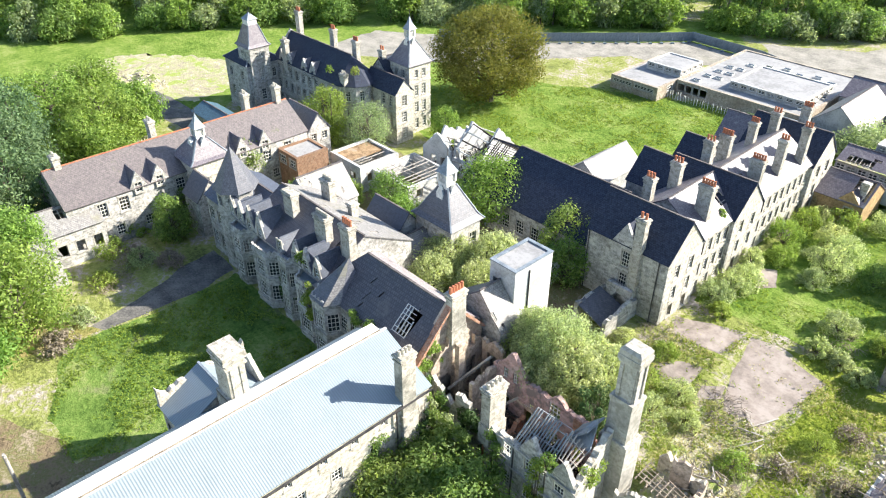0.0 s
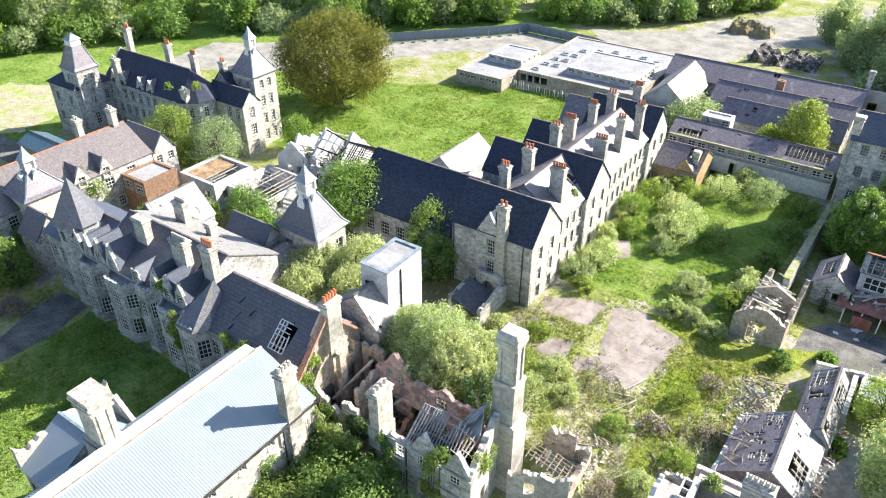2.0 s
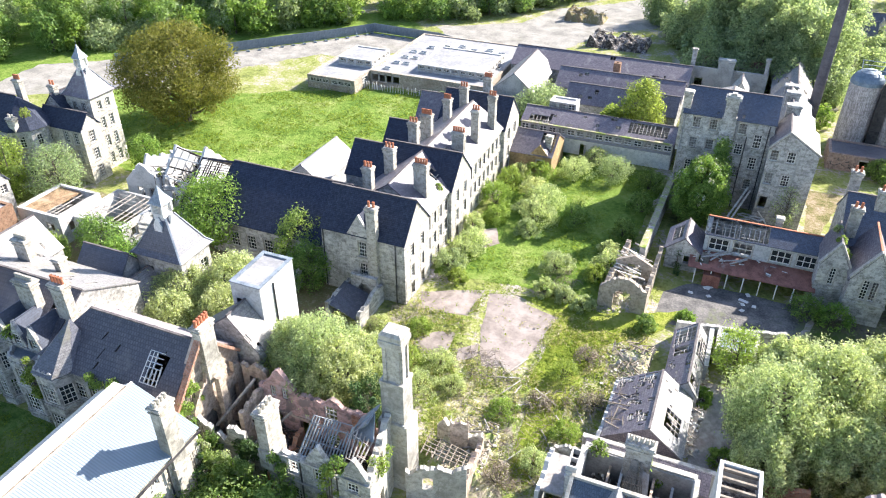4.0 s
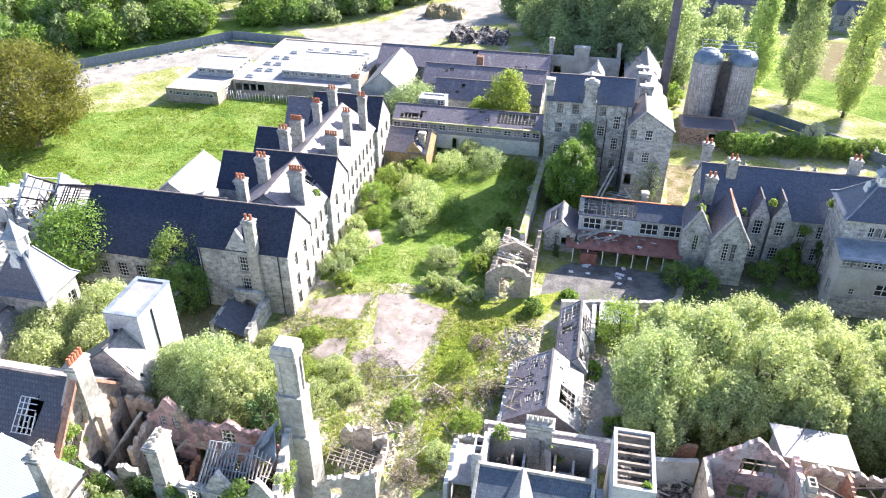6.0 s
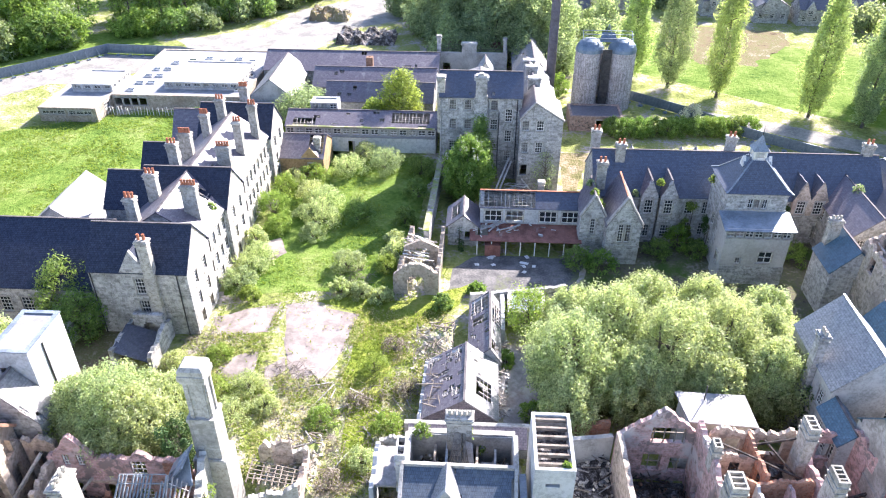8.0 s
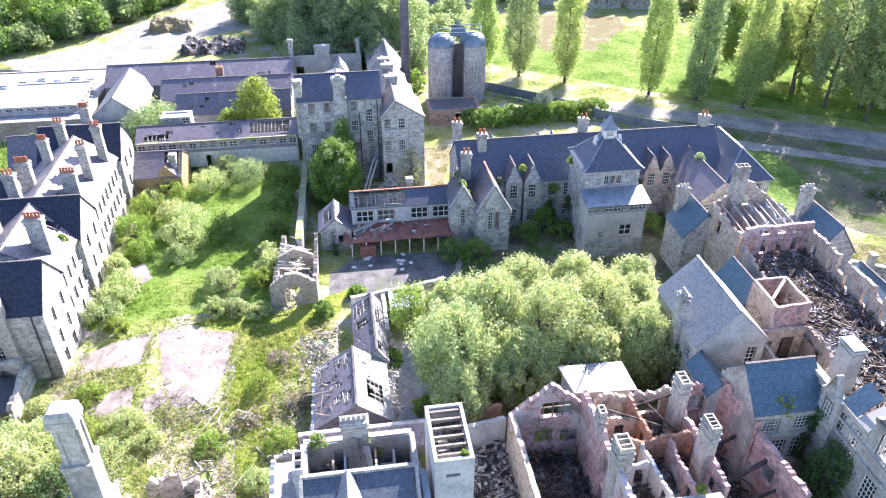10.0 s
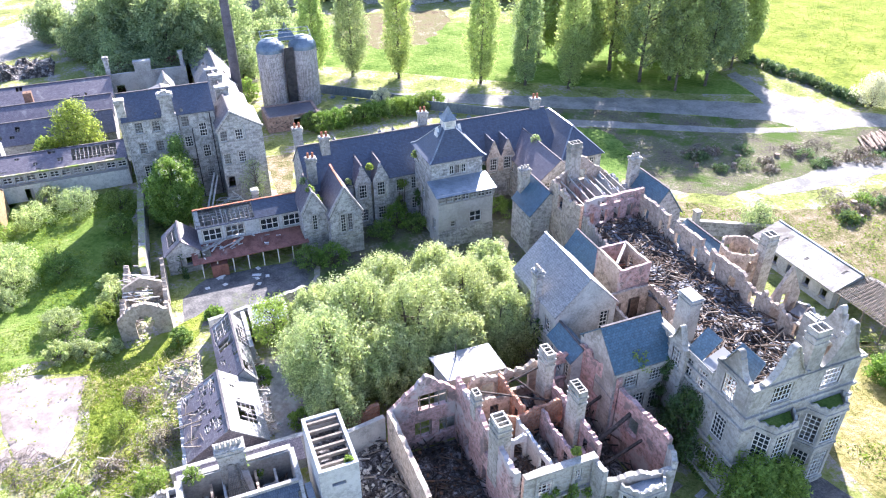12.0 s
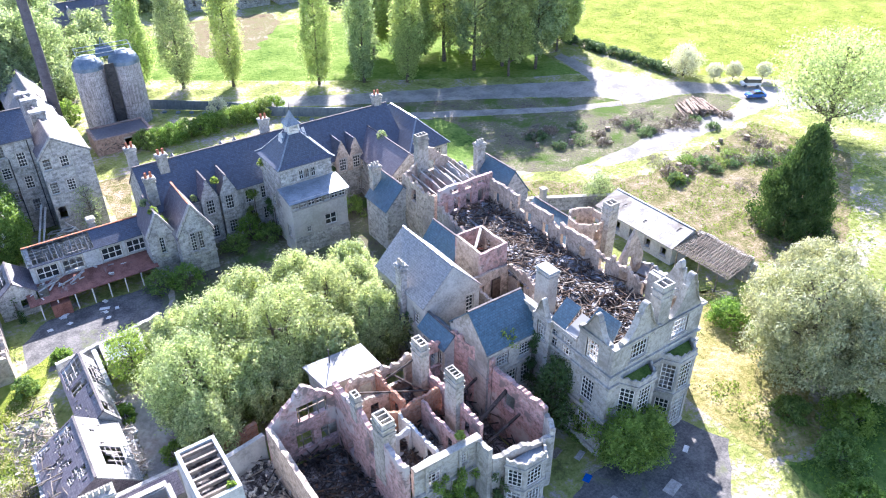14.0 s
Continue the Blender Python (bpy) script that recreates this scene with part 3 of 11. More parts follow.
def chimney(parent, x, y, z0, z1, w=1.3, d=0.8, pots=4, pot_mat=None, material=None, along="x", base=0.0):
    """A stone stack with a plinth, a corbelled cap and clay pots."""
    material = material or CHIMNEY
    s = Shape()
    if along == "y":
        w, d = d, w
    s.box(x - w / 2, x + w / 2, y - d / 2, y + d / 2, z0, z1 - 0.45)
    if base:
        s.box(x - w / 2 - base, x + w / 2 + base, y - d / 2 - base, y + d / 2 + base, z0 - 0.01, z0 + (z1 - z0) * 0.35)
    for k, (e, a, b) in enumerate(((0.10, 0.75, 0.6), (0.08, 0.45, 0.3), (0.17, 0.3, 0.12), (0.06, 0.12, 0.0))):
        s.box(x - w / 2 - e, x + w / 2 + e, y - d / 2 - e, y + d / 2 + e, z1 - a - 0.004 * k, z1 - b)
    ch = part("chimney", s, material, parent)
    if pots:
        me = POT if pot_mat is None else pot_mat
        long = max(w, d)
        for k in range(pots):
            q = (k + 0.5) / pots * long - long / 2
            o = piece("chimney_pot", me, ch, x + (q if w >= d else 0), y + (0 if w >= d else q), z1 - 0.02)
    return ch


def open_chimney(parent, x, y, z0, z1, w=1.9, d=1.1, flues=4, material=None, along="x"):
    """A plain stack whose pots are gone: a rim round open flues."""
    material = material or CHIMNEY
    if along == "y":
        w, d = d, w
    s = Shape()
    s.box(x - w / 2, x + w / 2, y - d / 2, y + d / 2, z0, z1 - 0.8)
    for e, a, b in ((0.08, 1.5, 1.3), (0.1, 0.8, 0.62)):
        s.box(x - w / 2 - e, x + w / 2 + e, y - d / 2 - e, y + d / 2 + e, z1 - a, z1 - b)
    t = 0.16
    s.box(x - w / 2, x + w / 2, y - d / 2, y - d / 2 + t, z1 - 0.62, z1)
    s.box(x - w / 2, x + w / 2, y + d / 2 - t, y + d / 2, z1 - 0.62, z1)
    s.box(x - w / 2, x - w / 2 + t, y - d / 2 + t, y + d / 2 - t, z1 - 0.62, z1)
    s.box(x + w / 2 - t, x + w / 2, y - d / 2 + t, y + d / 2 - t, z1 - 0.62, z1)
    for k in range(1, flues):
        if w >= d:
            q = x - w / 2 + w * k / flues
            s.box(q - 0.06, q + 0.06, y - d / 2 + t, y + d / 2 - t, z1 - 0.62, z1 - 0.03)
        else:
            q = y - d / 2 + d * k / flues
            s.box(x - w / 2 + t, x + w / 2 - t, q - 0.06, q + 0.06, z1 - 0.62, z1 - 0.03)
    ch = part("chimney", s, material, parent)
    f = Shape()
    f.box(x - w / 2 + t + 0.01, x + w / 2 - t - 0.01, y - d / 2 + t + 0.01, y + d / 2 - t - 0.01, z1 - 0.615, z1 - 0.58)
    part("flue_floor", f, SOOT, ch)
    return ch


def pot_mesh(name, r, h, material):
    s = Shape()
    s.tube((0, 0, 0), (0, 0, h), r, r * 0.8, 8, False)
    s.tube((0, 0, h * 0.8), (0, 0, h), r * 0.98, r * 0.95, 8, False)
    s.tube((0, 0, h), (0, 0, h * 0.6), r * 0.62, r * 0.6, 8, True)
    me = s.mesh(name)
    me.materials.append(material)
    return me


POT = pot_mesh("chimney_pot", 0.19, 0.75, TERRACOTTA)
POT_BUFF = pot_mesh("chimney_pot", 0.2, 0.5, CHIMNEY)


def battens(parent, a, b, c, d, rafter=0.6, lath=0.45, keep=1.0, material=None, seed=1):
    """Bare roof timbers over a slope: rafters from eaves to ridge, laths across."""
    rng = random.Random(seed)
    a, b, c, d = map(Vector, (a, b, c, d))
    s = Shape()
    nr, nl = max(2, int((b - a).length / rafter)), max(2, int((d - a).length / lath))
    for k in range(nr + 1):
        if rng.random() < keep:
            u = k / nr
            p, q = a.lerp(b, u), d.lerp(c, u)
            s.beam(p, p.lerp(q, 1.0 if rng.random() < 0.75 else rng.uniform(0.4, 0.9)), 0.09, 0.16)
    for k in range(nl + 1):
        if rng.random() < keep:
            v = k / nl
            p, q = a.lerp(d, v), b.lerp(c, v)
            u0, u1 = (0, 1) if rng.random() < 0.6 else sorted((rng.random(), rng.random()))
            s.beam(p.lerp(q, u0) + Vector((0, 0, 0.1)), p.lerp(q, u1) + Vector((0, 0, 0.1)), 0.07, 0.05)
    return part("roof_lattice", s, material or BATTEN, parent)


def slipped(seed, n, lo=0.02, hi=0.12):
    """Places of slipped slates over a slope."""
    rng = random.Random(seed)
    out = []
    for k in range(n):
        u, v, a, b = rng.uniform(0.02, 0.9), rng.uniform(0.05, 0.85), rng.uniform(lo, hi), rng.uniform(0.06, 0.24)
        out.append((u, min(0.98, u + a), v, min(0.97, v + b)))
    return out


def roof_gable(parent, x0, x1, y0, y1, eave, ridge, axis, material, over=0.3, gable_over=0.1, holes=((), ()), at=0.5, crest=None, name="roof_slope"):
    """Two slopes along an axis, each a part; holes: per slope, with bare timbers left in them."""
    if axis == "x":
        ym = y0 + (y1 - y0) * at
        k0, k1 = (ridge - eave) / (ym - y0), (ridge - eave) / (y1 - ym)
        xa, xb = x0 - gable_over, x1 + gable_over
        sl = [((xa, y0 - over, eave - k0 * over), (xb, y0 - over, eave - k0 * over), (xb, ym, ridge), (xa, ym, ridge)),
              ((xb, y1 + over, eave - k1 * over), (xa, y1 + over, eave - k1 * over), (xa, ym, ridge), (xb, ym, ridge))]
        ends = ((xa, ym, ridge + 0.03), (xb, ym, ridge + 0.03))
    else:
        xm = x0 + (x1 - x0) * at
        k0, k1 = (ridge - eave) / (xm - x0), (ridge - eave) / (x1 - xm)
        ya, yb = y0 - gable_over, y1 + gable_over
        sl = [((x0 - over, yb, eave - k0 * over), (x0 - over, ya, eave - k0 * over), (xm, ya, ridge), (xm, yb, ridge)),
              ((x1 + over, ya, eave - k1 * over), (x1 + over, yb, eave - k1 * over), (xm, yb, ridge), (xm, ya, ridge))]
        ends = ((xm, ya, ridge + 0.03), (xm, yb, ridge + 0.03))
    up = Vector((0, 0, 0.14))
    mats = material if isinstance(material, tuple) else (material, material)
    for q, hs, mat in zip(sl, holes, mats):
        q = [Vector(p) + up for p in q]
        s = Shape()
        s.slope(*q, holes=hs)
        part(name, s, mat, parent)
        for n, h in enumerate(hs):
            at2 = lambda u, v: q[0].lerp(q[1], u).lerp(q[3].lerp(q[2], u), v) - Vector((0, 0, 0.16))
            battens(parent, at2(h[0], h[2]), at2(h[1], h[2]), at2(h[1], h[3]), at2(h[0], h[3]), seed=n + int(abs(x0 * 7)), keep=0.85)
    s = Shape()
    s.beam(Vector(ends[0]) + up, Vector(ends[1]) + up, 0.24, 0.1)
    part("ridge_tile_run", s, crest or RIDGE, parent)


def roof_hip(parent, x0, x1, y0, y1, eave, ridge, material, over=0.35, inset=None, name="roof_slope", crest=None):
    w, d = x1 - x0, y1 - y0
    k = (ridge - eave) / (min(w, d) / 2)
    e = eave - k * over + 0.14
    a, b, c, f = (x0 - over, y0 - over, e), (x1 + over, y0 - over, e), (x1 + over, y1 + over, e), (x0 - over, y1 + over, e)
    r = ridge + 0.14
    if w >= d:
        i = d / 2 if inset is None else inset
        p, q = (x0 + i, (y0 + y1) / 2, r), (x1 - i, (y0 + y1) / 2, r)
        sl = [(a, b, q, p), (b, c, q, q), (c, f, p, q), (f, a, p, p)]
    else:
        i = w / 2 if inset is None else inset
        p, q = ((x0 + x1) / 2, y0 + i, r), ((x0 + x1) / 2, y1 - i, r)
        sl = [(a, b, p, p), (b, c, q, p), (c, f, q, q), (f, a, p, q)]
    for t in sl:
        s = Shape()
        s.slope(*t)
        part(name, s, material, parent)
    s = Shape()
    if (Vector(p) - Vector(q)).length > 0.3:
        s.beam(p, q, 0.3, 0.14)
    for u, v in ((a, p), (b, q if w >= d else p), (c, q), (f, p if w >= d else q)):
        s.beam(u, v, 0.22, 0.1)
    part("ridge_tile_run", s, crest or LEAD, parent)


def eaves_trim(parent, x0, x1, y0, y1, z, sides="SENW", out=0.14, h=0.28, material=None):
    s = Shape()
    for k in sides:
        if k == "S":
            s.box(x0 - out, x1 + out, y0 - out, y0 - 0.003, z - h, z)
        if k == "N":
            s.box(x0 - out, x1 + out, y1 + 0.003, y1 + out, z - h, z)
        if k == "E":
            s.box(x1 + 0.003, x1 + out, y0 - out + 0.004, y1 + out - 0.004, z - h - 0.004, z - 0.004)
        if k == "W":
            s.box(x0 - out, x0 - 0.003, y0 - out + 0.004, y1 + out - 0.004, z - h - 0.004, z - 0.004)
    return part("string_course", s, material or ASHLAR, parent)


def walls_of(parent, x0, x1, y0, y1, tops, wins=None, material=None, thick=0.5, z0=-0.3, broken=0.25, rough_to=None, names="wall", surround=True):
    """Four walls, each a part with real openings; tops: side -> height or function; wins: side -> rows of (sill, height, width, places, style)."""
    wins = wins or {}
    for side, top in tops.items():
        p0, p1 = side_ends(side, x0, x1, y0, y1)
        length = math.hypot(p1[0] - p0[0], p1[1] - p0[1])
        op, glazed = [], []
        for sill, h, w, places, style in wins.get(side, ()):
            if isinstance(places, int):
                places = [(k + 0.5) / places for k in range(places)]
            for f in places:
                u = f * length
                op.append((u - w / 2, u + w / 2, sill, sill + h))
                glazed.append((u, sill, w, h, style))
        more = [length * k / 24 for k in range(25)] if callable(top) else ()
        if callable(top) and rough_to:
            more = [k * rough_to for k in range(int(length / rough_to) + 1)]
        if side in "SN":
            q0, q1 = p0, p1
        else:  # butt the other walls
            dy = thick if "S" in tops else 0, thick if "N" in tops else 0
            lo, hi = y0 + dy[0], y1 - dy[1]
            q0, q1 = ((p0[0], lo), (p1[0], hi)) if side == "E" else ((p0[0], hi), (p1[0], lo))
            shift = dy[0] if side == "E" else dy[1]
            op = [(a - shift, b - shift, c, d) for a, b, c, d in op]
            if callable(top):
                top = (lambda f, sh: lambda u: f(u + sh))(top, shift)
        s = Shape()
        s.wall(q0, q1, thick, z0, top, op, more)
        wall = part(names, s, (material[side] if isinstance(material, dict) else material) or STONE, parent)
        dx, dy2 = (p1[0] - p0[0]) / length, (p1[1] - p0[1]) / length
        for u, sill, w, h, style in glazed:
            window(parent, p0[0] + dx * u, p0[1] + dy2 * u, sill, SIDES[side], w, h, style, broken, surround)


def house(name, label, x0, x1, y0, y1, eave, ridge=None, roof="x", wins=None, wall=None, slate=None, broken=0.25, holes=((), ()), trim="SENW", crest=None, category="building", group="", at=0.5, over=0.3, z0=-0.3, parapet=0.0, strings=(), style=None):
    """A block with a roof: 'x' or 'y' gables along that axis, 'hip', or 'flat'."""
    ob = thing(name, (x0 + x1) / 2, (y0 + y1) / 2, 0, label, category, group)
    slate = slate or SLATE
    tops = {k: eave for k in "SENW"}
    if roof == "x":
        tops["E"] = gable_top(y1 - y0, eave, ridge + parapet, at)
        tops["W"] = gable_top(y1 - y0, eave, ridge + parapet, 1 - at)
    elif roof == "y":
        tops["S"] = gable_top(x1 - x0, eave, ridge + parapet, at)
        tops["N"] = gable_top(x1 - x0, eave, ridge + parapet, 1 - at)
    walls_of(ob, x0, x1, y0, y1, tops, wins, wall, broken=broken, z0=z0)
    if roof in ("x", "y"):
        roof_gable(ob, x0, x1, y0, y1, eave, ridge, roof, slate, over, 0.12 if parapet == 0 else -0.45, holes, at, crest)
    elif roof == "hip":
        roof_hip(ob, x0, x1, y0, y1, eave, ridge, slate)
    elif roof == "flat":
        s = Shape()
        s.box(x0 + 0.5, x1 - 0.5, y0 + 0.5, y1 - 0.5, eave - 0.45, eave - 0.2)
        part("roof_deck", s, slate, ob)
    for z in strings:
        eaves_trim(ob, x0, x1, y0, y1, z, trim, 0.1, 0.2)
    return ob


def cross_gable(parent, x, y, z, width, depth, rise, face, slate=None, wall=None, eave_drop=0.0, win=None, proud=0.0):
    """A gabled dormer standing on a wall head; face: the side it looks to."""
    slate = slate or SLATE
    s, r = Shape(), Shape()
    h = width / 2
    pts = {"S": lambda a, b: (x + a, y - proud + b), "N": lambda a, b: (x - a, y + proud - b), "E": lambda a, b: (x + proud - b, y + a), "W": lambda a, b: (x - proud + b, y - a)}[face]
    f = [pts(-h, 0), pts(h, 0)]
    op = [(h - win[0] / 2, h + win[0] / 2, z - eave_drop + win[2], z - eave_drop + win[2] + win[1])] if win else []
    s.wall(f[0], f[1], 0.4, z - eave_drop, gable_top(width, z, z + rise + 0.25), op, [h])
    for a in (-h, h):
        p, q = pts(a, 0.4), pts(a, depth * 0.5)
        q0, q1 = (pts(a - 0.02, 0.4), pts(a - 0.02, depth * 0.5)) if a > 0 else (pts(a, depth * 0.5), pts(a, 0.4))
        if eave_drop > 0:
            s.wall(q0, q1, 0.2, z - eave_drop, z)
    part("gable_wall", s, wall or STONE, parent)
    e = 0.12
    for sg in (-1, 1):
        a, b = pts(sg * (h + e), 0.12), pts(sg * (h + e), depth)
        c, d = pts(0, depth), pts(0, 0.12)
        za, zr = z - e * rise / h, z + rise
        q = [(*a, za + 0.1), (*b, za + 0.1), (*c, zr + 0.1), (*d, zr + 0.1)]
        # run from front to back so that the slope faces outwards
        t = Shape()
        if sg > 0:
            t.slope(q[0], q[1], q[2], q[3], 0.1)
        else:
            t.slope(q[1], q[0], q[3], q[2], 0.1)
        part("dormer_slope", t, slate, parent)
    if win:
        c = pts(0, 0)
        window(parent, c[0], c[1], z - eave_drop + win[2], SIDES[face], win[0], win[1], "sash")


def spire_cupola(parent, x, y, z, w=1.6, h=1.6, top=2.4, base_skirt=0.0):
    """A louvred lantern with a small flared spire and finial."""
    s = Shape()
    s.box(x - w / 2, x + w / 2, y - w / 2, y + w / 2, z - 0.6, z + 0.25)
    s.box(x - w / 2 - 0.08, x + w / 2 + 0.08, y - w / 2 - 0.08, y + w / 2 + 0.08, z + h - 0.2, z + h)
    for a in (-1, 1):
        for b in (-1, 1):
            s.box(x + a * w / 2 - 0.12, x + a * w / 2 + 0.12, y + b * w / 2 - 0.12, y + b * w / 2 + 0.12, z + 0.25, z + h - 0.2)
    for k in range(5):
        zz = z + 0.35 + k * (h - 0.6) / 5
        s.box(x - w / 2 + 0.06, x + w / 2 - 0.06, y - w / 2 + 0.06, y + w / 2 - 0.06, zz, zz + 0.07)
    cup = part("cupola", s, PAINT, parent, "white louvred roof lantern")
    r = Shape()
    q = [(x - w / 2 - 0.3, y - w / 2 - 0.3), (x + w / 2 + 0.3, y - w / 2 - 0.3), (x + w / 2 + 0.3, y + w / 2 + 0.3), (x - w / 2 - 0.3, y + w / 2 + 0.3)]
    m = [(x + (p[0] - x) * 0.42, y + (p[1] - y) * 0.42, z + h + top * 0.45) for p in q]
    for k in range(4):
        j = (k + 1) % 4
        r.face((*q[k], z + h), (*q[j], z + h), m[j], m[k])
        r.face(m[k], m[j], (x, y, z + h + top))
    r.face(*((*p, z + h) for p in reversed(q)))
    part("spirelet", r, LEAD, cup)
    f = Shape()
    f.tube((x, y, z + h + top - 0.1), (x, y, z + h + top + 1.1), 0.05, 0.03, 6)
    part("finial", f, IRON, cup)


def pyramid_roof(parent, x0, x1, y0, y1, eave, apex, slate, flat=0.0, over=0.45):
    """A flared pyramid with four slopes that end at a square of side flat."""
    cx, cy = (x0 + x1) / 2, (y0 + y1) / 2
    lo = [(x0 - over, y0 - over), (x1 + over, y0 - over), (x1 + over, y1 + over), (x0 - over, y1 + over)]
    zm = eave + (apex - eave) * 0.13
    mid = [(cx + (p[0] - cx) * 0.82, cy + (p[1] - cy) * 0.82, zm) for p in lo]
    hi = [(cx + sx * flat / 2, cy + sy * flat / 2, apex) for sx, sy in ((-1, -1), (1, -1), (1, 1), (-1, 1))]
    for k in range(4):
        j = (k + 1) % 4
        s = Shape()
        s.slope((*lo[k], eave), (*lo[j], eave), mid[j], mid[k], 0.12)
        s.slope(mid[k], mid[j], hi[j], hi[k], 0.12)
        part("roof_slope", s, slate, parent)
    s = Shape()
    for k in range(4):
        s.beam((*lo[k], eave + 0.03), Vector(mid[k]) + Vector((0, 0, 0.03)), 0.2, 0.1)
        s.beam(Vector(mid[k]) + Vector((0, 0, 0.03)), Vector(hi[k]) + Vector((0, 0, 0.03)), 0.2, 0.1)
    part("hip_roll", s, LEAD, parent)


# ---- plants ----
def leaf_mesh(name, centres, radii, count, size, material, seed, droop=0.0, tall=1.0):
    """Small pointed leaf sprays round many clump centres, thinning out towards their rims."""
    rng = np.random.default_rng(seed)
    centres, radii = np.asarray(centres, float), np.asarray(radii, float)
    pick = rng.choice(len(centres), count, p=radii ** 2 / (radii ** 2).sum())
    d = rng.normal(size=(count, 3))
    d /= np.linalg.norm(d, axis=1, keepdims=True)
    far = rng.uniform(0.25, 1.0, count) ** 0.55 + np.abs(rng.normal(size=count)) * 0.25
    p = centres[pick] + d * (radii[pick] * far)[:, None] * np.array([1, 1, tall])
    n = d + rng.normal(size=(count, 3)) * 0.5 + np.array([0, 0, 0.25])
    n /= np.linalg.norm(n, axis=1, keepdims=True)
    t = np.cross(n, rng.normal(size=(count, 3)))
    t /= np.linalg.norm(t, axis=1, keepdims=True) + 1e-9
    if droop:
        t = t * (1 - droop) + np.array([0, 0, -droop])
        t /= np.linalg.norm(t, axis=1, keepdims=True)
        n = np.cross(t, np.cross(n, t))
        n /= np.linalg.norm(n, axis=1, keepdims=True) + 1e-9
    b = np.cross(n, t)
    s = (size * rng.uniform(0.6, 1.35, count))[:, None]
    w = s * rng.uniform(0.5, 0.8, count)[:, None]
    v = np.stack([p - t * s * 0.6 + b * w * 0.5, p - t * s * 0.6 - b * w * 0.5, p + t * s * 0.65 - n * s * 0.15], 1).reshape(-1, 3)
    v[:, 2] = np.maximum(v[:, 2], 0.02)
    me = bpy.data.meshes.new(name)
    me.vertices.add(3 * count)
    me.vertices.foreach_set("co", v.astype(np.float32).ravel())
    me.loops.add(3 * count)
    me.loops.foreach_set("vertex_index", np.arange(3 * count, dtype=np.int32))
    me.polygons.add(count)
    me.polygons.foreach_set("loop_start", np.arange(0, 3 * count, 3, dtype=np.int32))
    me.update(calc_edges=True)
    me.materials.append(material)
    return me


def crown_clumps(rng, r, h0, h1, n, shape="round", knob=1.0):
    """Clump centres and sizes of an uneven crown from h0 to h1 with greatest radius r."""
    c, q = [], []
    for k in range(n):
        v = (k + rng.random()) / n
        if shape == "round":
            rad = math.sin(math.pi * min(0.97, 0.12 + 0.86 * v)) ** 0.6
        elif shape == "cone":
            rad = (1.02 - v) ** 0.8
        elif shape == "column":
            rad = min(1.0, 0.45 + 2.2 * v) * (1 - v ** 3 * 0.75)
        else:  # dome: full to the ground
            rad = math.cos(v * 1.45) ** 0.55
        a = k * 2.399963 + rng.uniform(-0.5, 0.5)
        out = rng.uniform(0.3, 0.95) ** 0.5 * rad * r * rng.uniform(0.72, 1.08)
        size = knob * r * rng.uniform(0.2, 0.44) * (0.6 + 0.4 * rad)
        c.append((math.cos(a) * out, math.sin(a) * out, h0 + (h1 - h0) * v))
        q.append(size)
    return c, q


def plant(name, label, x, y, height, r, material, seed, bare=0.25, leaves=7000, size=0.32, shape="round", clumps=42, trunk=None, category="tree", group="", z=0.0, droop=0.0, multi=1, lean=0.0, bark=None, tall=1.0, knob=1.0):
    """A tapered trunk with limbs that reach the clumps, and a crown of leaf sprays."""
    rng = random.Random(seed)
    ob = thing(name, x, y, z, label, category, group)
    h0 = height * bare
    cs, qs = crown_clumps(rng, r, h0 + r * 0.12, height - r * 0.18, clumps, shape, knob)
    tr = trunk or max(0.08, r * 0.06)
    s = Shape()
    for k in range(multi):
        ox, oy = (0, 0) if multi == 1 else (rng.uniform(-0.5, 0.5) * r * 0.5, rng.uniform(-0.5, 0.5) * r * 0.5)
        last, rad = Vector((x + ox, y + oy, z - 0.2)), tr
        nseg = 5
        for j in range(1, nseg + 1):
            p = Vector((x + ox * (1 + j * 0.15) + rng.uniform(-0.08, 0.08) * r * 0.5 + lean * j, y + oy * (1 + j * 0.15) + rng.uniform(-0.08, 0.08) * r * 0.5, z + height * 0.85 * j / nseg))
            s.tube(last, p, rad, rad * 0.75, 7, j == 1)
            last, rad = p, rad * 0.75
    for (cx, cy, cz), q in list(zip(cs, qs))[:: max(1, len(cs) // 22)]:
        zz = max(h0 * 0.7, cz - math.hypot(cx, cy) * 0.8)
        a = Vector((x, y, z + zz))
        e = Vector((x + cx, y + cy, z + cz))
        m = a.lerp(e, 0.5) + Vector((0, 0, -0.06 * r))
        s.tube(a, m, tr * 0.38, tr * 0.25, 5, False)
        s.tube(m, e, tr * 0.25, tr * 0.08, 5, False)
    part("trunk", s, bark or BARK, ob)
    me = leaf_mesh("crown", cs, qs, leaves, size, material, seed, droop, tall)
    c = new("crown", me)
    c.parent = ob
    ORIGIN[c] = ORIGIN[ob]
    return ob


